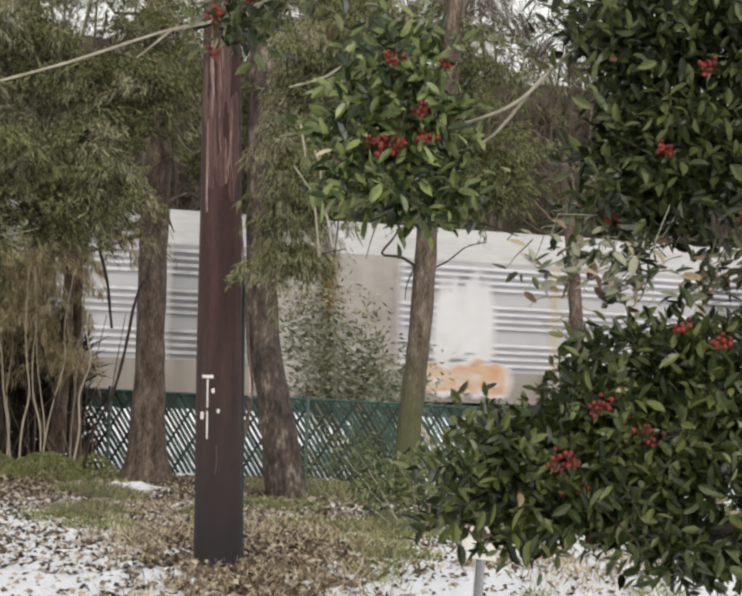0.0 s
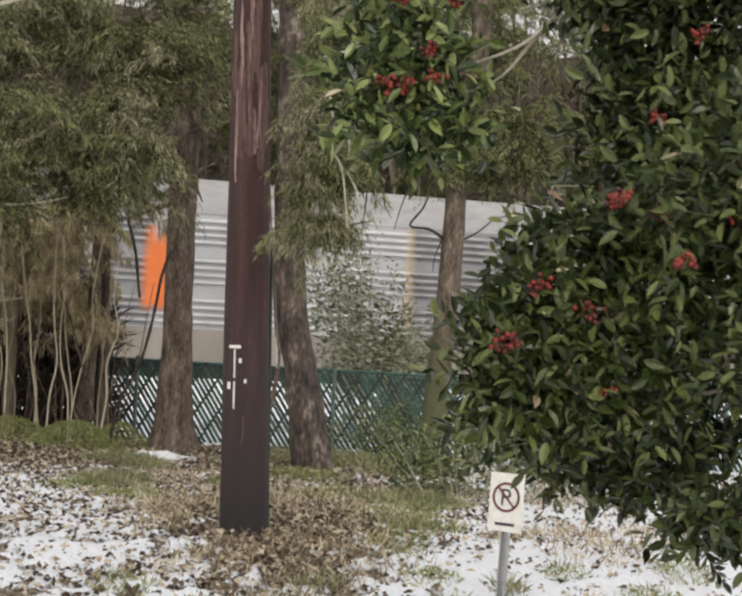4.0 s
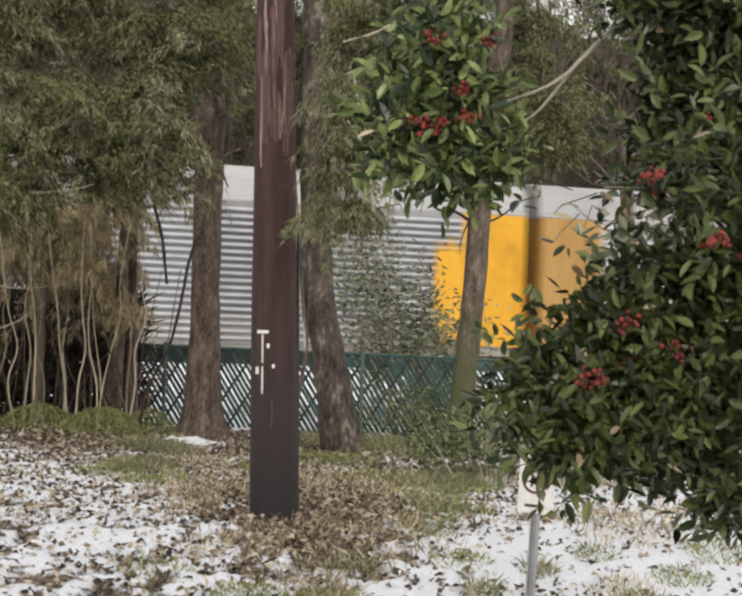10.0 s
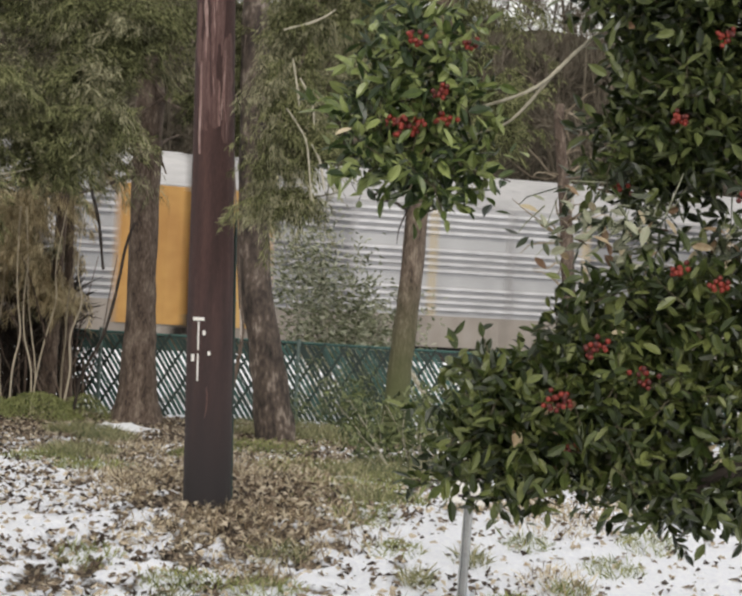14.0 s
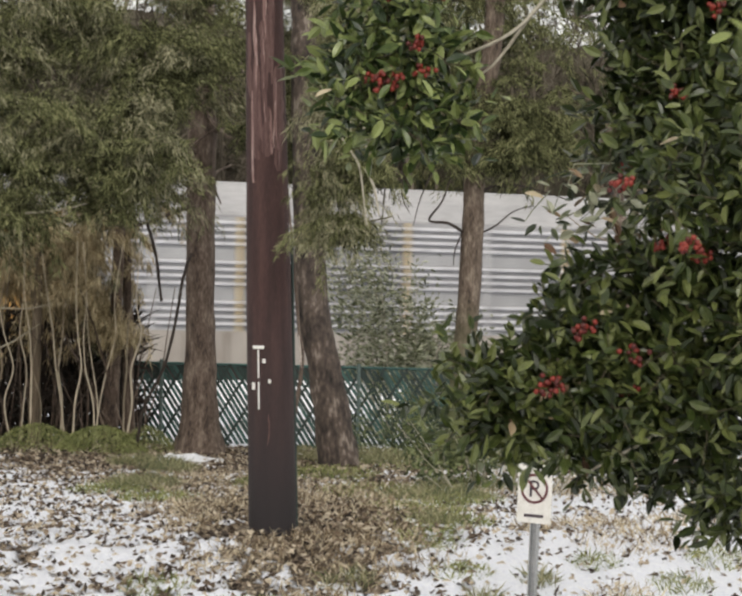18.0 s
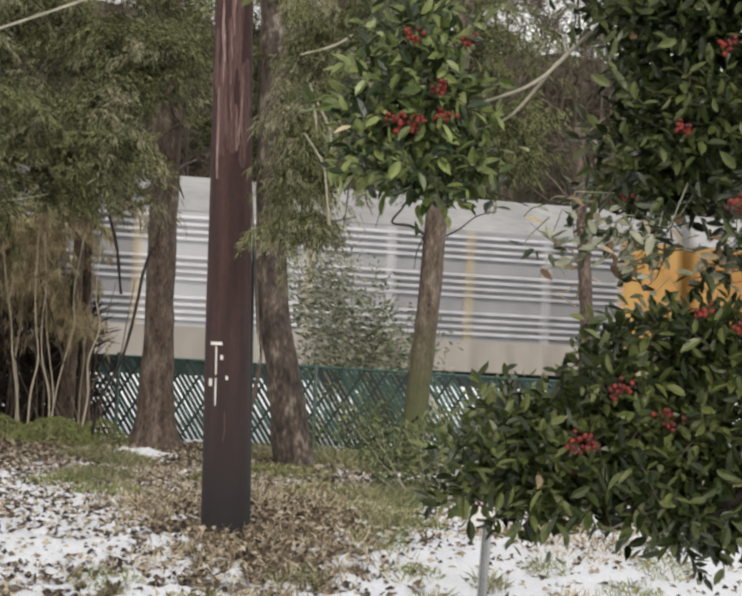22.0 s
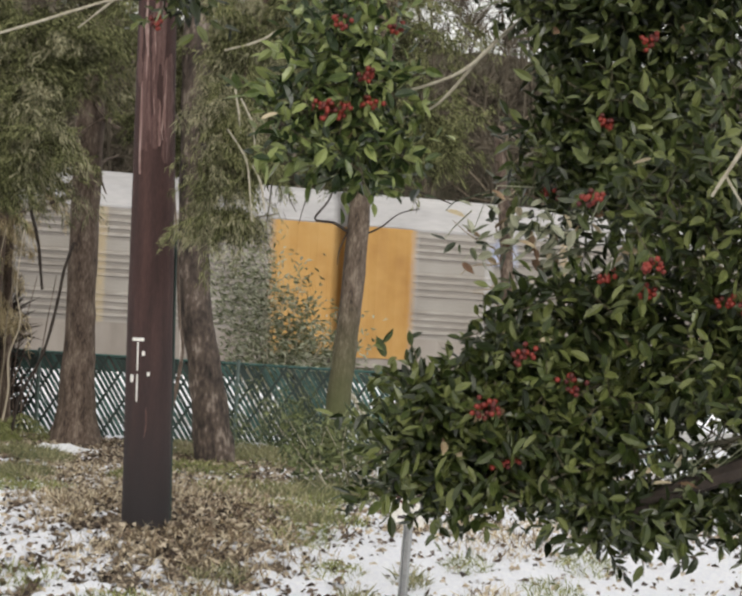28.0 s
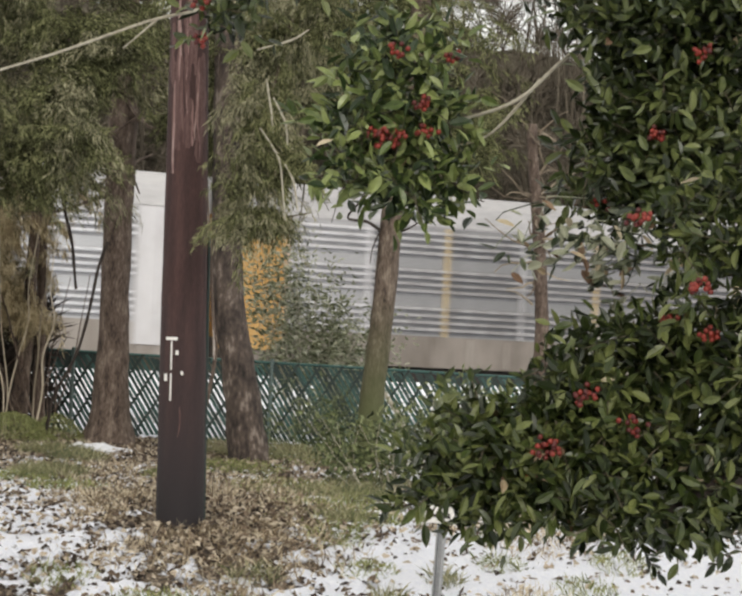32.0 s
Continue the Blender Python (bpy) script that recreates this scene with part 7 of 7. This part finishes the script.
    walk(BR_C, [
        (0, pose(-1.030, -0.100, 2.032, 0, -0.3, 0)), (1, pose(-1.073, -0.100, 1.998, 0, -1.1, 0)), (2, pose(-1.101, -0.100, 2.018, 0, -1.6, 0)),
        (2.5, pose(-1.159, -0.100, 2.068, 0, -2.6, 0)), (3, pose(-1.256, -0.100, 2.145, 0, -4.4, 0)), (3.5, pose(-1.187, -0.100, 2.091, 0, -3.1, 0)),
        (5.5, pose(-1.075, -0.100, 2.001, 0, -1.1, 0)), (6, pose(-1.073, -0.100, 2.004, 0, -1.1, 0)), (7, pose(-1.030, -0.100, 2.030, 0, -0.3, 0)),
        (8, pose(-1.044, -0.100, 2.061, 0, -0.6, 0)), (8.5, pose(-1.059, -0.100, 2.109, 0, -0.8, 0)), (9, pose(-1.135, -0.100, 2.151, 0, -2.2, 0)),
        (9.5, pose(-1.105, -0.100, 2.089, 0, -1.7, 0)), (10, pose(-1.050, -0.100, 1.983, 0, -0.7, 0)), (11, pose(-1.026, -0.100, 1.983, 0, -0.2, 0)),
        (12, pose(-1.157, -0.100, 2.071, 0, -2.6, 0)), (12.5, pose(-1.151, -0.100, 2.112, 0, -2.5, 0)), (13, pose(-1.027, -0.100, 1.981, 0, -0.3, 0)),
        (14, pose(-0.974, -0.100, 1.978, 0, 0.7, 0)), (14.5, pose(-0.961, -0.100, 1.979, 0, 0.9, 0)), (16.5, pose(-1.069, -0.100, 2.006, 0, -1.0, 0)),
        (17, pose(-1.104, -0.100, 2.093, 0, -1.6, 0)), (18, pose(-1.114, -0.100, 2.068, 0, -1.8, 0)), (19, pose(-0.998, -0.100, 1.989, 0, 0.3, 0)),
        (20, pose(-1.036, -0.100, 1.983, 0, -0.4, 0)), (21, pose(-1.017, -0.100, 2.005, 0, -0.1, 0)), (22, pose(-1.011, -0.100, 2.013, 0, 0.0, 0)),
        (23, pose(-0.997, -0.100, 2.016, 0, 0.3, 0)), (24, pose(-1.027, -0.100, 2.028, 0, -0.3, 0)), (25, pose(-1.138, -0.100, 2.144, 0, -2.2, 0)),
        (25.5, pose(-1.127, -0.100, 2.151, 0, -2.1, 0)), (27.5, pose(-1.028, -0.100, 2.021, 0, -0.3, 0)), (28, pose(-1.013, -0.100, 2.023, 0, 0.0, 0)),
        (29, pose(-0.994, -0.100, 2.019, 0, 0.3, 0)), (30, pose(-0.994, -0.100, 2.000, 0, 0.3, 0)), (31, pose(-0.968, -0.100, 1.989, 0, 0.8, 0)),
        (32, pose(-0.964, -0.100, 1.990, 0, 0.9, 0)),
    ])
    walk(BR_F, [
        (0, pose(-0.625, -0.600, 1.829, 0, 3.8, 0)), (1, pose(-0.634, -0.600, 1.777, 0, 3.6, 0)), (2, pose(-0.958, -0.600, 1.763, 0, -2.2, 0)),
        (2.5, pose(-1.071, -0.600, 1.845, 0, -4.2, 0)), (3, pose(-1.153, -0.600, 1.910, 0, -5.7, 0)), (3.5, pose(-1.109, -0.600, 1.876, 0, -4.9, 0)),
        (5.5, pose(-0.679, -0.600, 1.749, 0, 2.8, 0)), (6, pose(-0.678, -0.600, 1.747, 0, 2.8, 0)), (7, pose(-0.702, -0.600, 1.736, 0, 2.4, 0)),
        (8, pose(-0.801, -0.600, 1.779, 0, 0.6, 0)), (8.5, pose(-1.064, -0.600, 1.900, 0, -4.1, 0)), (9, pose(-1.123, -0.600, 1.961, 0, -5.2, 0)),
        (9.5, pose(-1.061, -0.600, 1.895, 0, -4.1, 0)), (10, pose(-0.980, -0.600, 1.830, 0, -2.4, 0)), (11, pose(-0.760, -0.600, 1.742, 0, 1.2, 0)),
        (12, pose(-1.001, -0.600, 1.796, 0, -3.0, 0)), (12.4, pose(-1.044, -0.600, 1.851, 0, -3.7, 0)), (13, pose(-0.661, -0.600, 1.767, 0, 3.2, 0)),
        (14, pose(-0.605, -0.600, 1.755, 0, 4.2, 0)), (14.5, pose(-0.605, -0.600, 1.766, 0, 4.2, 0)), (16.5, pose(-0.882, -0.600, 1.799, 0, -0.8, 0)),
        (17, pose(-1.025, -0.600, 1.865, 0, -3.4, 0)), (17.5, pose(-1.038, -0.600, 1.838, 0, -3.6, 0)), (18, pose(-1.032, -0.600, 1.834, 0, -3.5, 0)),
        (19, pose(-0.700, -0.600, 1.759, 0, 2.4, 0)), (20, pose(-0.705, -0.600, 1.766, 0, 2.4, 0)), (21, pose(-0.676, -0.600, 1.777, 0, 2.9, 0)),
        (22, pose(-0.673, -0.600, 1.796, 0, 2.9, 0)), (23, pose(-0.842, -0.600, 1.779, 0, -0.1, 0)), (24, pose(-0.869, -0.600, 1.796, 0, -0.6, 0)),
        (25, pose(-1.002, -0.600, 1.868, 0, -3.0, 0)), (25.5, pose(-0.970, -0.600, 1.867, 0, -2.4, 0)), (27.5, pose(-0.847, -0.600, 1.808, 0, -0.2, 0)),
        (28, pose(-0.836, -0.600, 1.810, 0, 0.0, 0)), (29, pose(-0.834, -0.600, 1.759, 0, 0.0, 0)), (30, pose(-0.847, -0.600, 1.726, 0, -0.2, 0)),
        (31, pose(-0.800, -0.600, 1.760, 0, 0.6, 0)), (32, pose(-0.801, -0.600, 1.759, 0, 0.6, 0)),
    ])
    walk(BR_D, [
        (0, pose(-2.152, -0.700, 2.251, 0, 0.0, 0)), (1, pose(-2.234, -0.700, 2.267, 0, 2.0, 0)), (2, pose(-2.318, -0.700, 2.496, 0, 0.0, 0)),
        (2.5, pose(-2.250, -0.700, 2.541, 0, 0.0, 0)), (3, pose(-2.246, -0.700, 2.594, 0, 0.0, 0)), (3.5, pose(-2.192, -0.700, 2.490, 0, 0.0, 0)),
        (5.5, pose(-2.159, -0.700, 2.175, 0, 0.0, 0)), (6, pose(-2.161, -0.700, 2.144, 0, -2.0, 0)), (7, pose(-2.171, -0.700, 2.156, 0, -3.0, 0)),
        (8, pose(-2.153, -0.700, 2.450, 0, -2.6, 0)), (8.5, pose(-2.159, -0.700, 2.567, 0, -2.4, 0)), (9, pose(-2.151, -0.700, 2.517, 0, -2.2, 0)),
        (9.5, pose(-2.174, -0.700, 2.351, 0, -2.0, 0)), (10, pose(-2.160, -0.700, 2.456, 0, -1.8, 0)), (11, pose(-2.139, -0.700, 2.136, 0, -1.4, 0)),
        (12, pose(-2.219, -0.700, 2.540, 0, -1.0, 0)), (12.5, pose(-2.238, -0.700, 2.550, 0, -0.8, 0)), (13, pose(-2.161, -0.700, 2.408, 0, -0.6, 0)),
        (14, pose(-2.123, -0.700, 2.459, 0, -0.2, 0)), (14.5, pose(-2.128, -0.700, 2.372, 0, 0.0, 0)), (16.5, pose(-2.219, -0.700, 2.408, 0, -1.1, 0)),
        (17, pose(-2.252, -0.700, 2.500, 0, -1.4, 0)), (17.5, pose(-2.226, -0.700, 2.552, 0, -1.7, 0)), (18, pose(-2.143, -0.700, 2.449, 0, -2.0, 0)),
        (19, pose(-2.191, -0.700, 2.190, 0, -5.0, 0)), (20, pose(-2.126, -0.700, 2.469, 0, -7.0, 0)), (21, pose(-2.065, -0.700, 2.173, 0, -11.0, 0)),
        (22, pose(-2.177, -0.700, 2.330, 0, -4.0, 0)), (23, pose(-2.174, -0.700, 2.334, 0, 0.0, 0)), (24, pose(-2.156, -0.700, 2.246, 0, 0.0, 0)),
        (25, pose(-2.274, -0.700, 2.466, 0, 0.0, 0)), (25.5, pose(-2.286, -0.700, 2.470, 0, 0.0, 0)), (27.5, pose(-2.139, -0.700, 2.280, 0, 0.0, 0)),
        (28, pose(-2.134, -0.700, 2.230, 0, 0.0, 0)), (29, pose(-2.173, -0.700, 2.262, 0, 0.0, 0)), (30, pose(-2.070, -0.700, 2.193, 0, -9.0, 0)),
        (31, pose(-2.081, -0.700, 2.268, 0, -2.0, 0)), (32, pose(-2.107, -0.700, 2.190, 0, -2.0, 0)),
    ])
    walk(BR_E, [
        (0, pose(-1.078, -2.200, 2.181, 0, 1.1, 0)), (0.6, pose(-1.119, -2.200, 2.060, 0, 0.4, 0)), (0.8, pose(-1.250, -2.200, 1.938, 0, -1.0, 0)),
        (1, pose(-1.296, -2.200, 1.852, 0, -1.8, 0)), (1.2, pose(-1.376, -2.200, 1.794, 0, -3.3, 0)), (1.4, pose(-1.424, -2.200, 1.916, 0, -5.1, 0)),
        (1.6, pose(-1.441, -2.200, 2.105, 0, -5.4, 0)), (1.8, pose(-1.325, -2.200, 2.106, 0, -3.3, 0)), (2, pose(-1.269, -2.200, 1.867, 0, -2.3, 0)),
        (2.2, pose(-1.363, -2.200, 2.017, 0, -4.0, 0)), (2.6, pose(-1.224, -2.200, 2.251, 0, -1.5, 0)), (3.5, pose(-1.130, -2.200, 2.255, 0, 0.2, 0)),
        (10, pose(-1.134, -2.200, 2.212, 0, 0.1, 0)), (16, pose(-1.112, -2.200, 2.156, 0, 0.5, 0)), (16.5, pose(-1.227, -2.200, 1.956, 0, -1.6, 0)),
        (17, pose(-1.130, -2.200, 2.170, 0, 0.2, 0)), (18, pose(-1.224, -2.200, 2.062, 0, -1.5, 0)), (18.5, pose(-1.425, -2.200, 1.853, 0, -5.1, 0)),
        (18.8, pose(-1.356, -2.200, 2.145, 0, -3.9, 0)), (20, pose(-1.177, -2.200, 2.249, 0, -0.7, 0)), (28, pose(-1.011, -2.200, 2.181, 0, 2.3, 0)),
        (29, pose(-1.139, -2.200, 1.966, 0, 0.0, 0)), (29.4, pose(-1.036, -2.200, 2.193, 0, 1.9, 0)), (32, pose(-1.030, -2.200, 2.251, 0, 2.0, 0)),
    ])


motions()
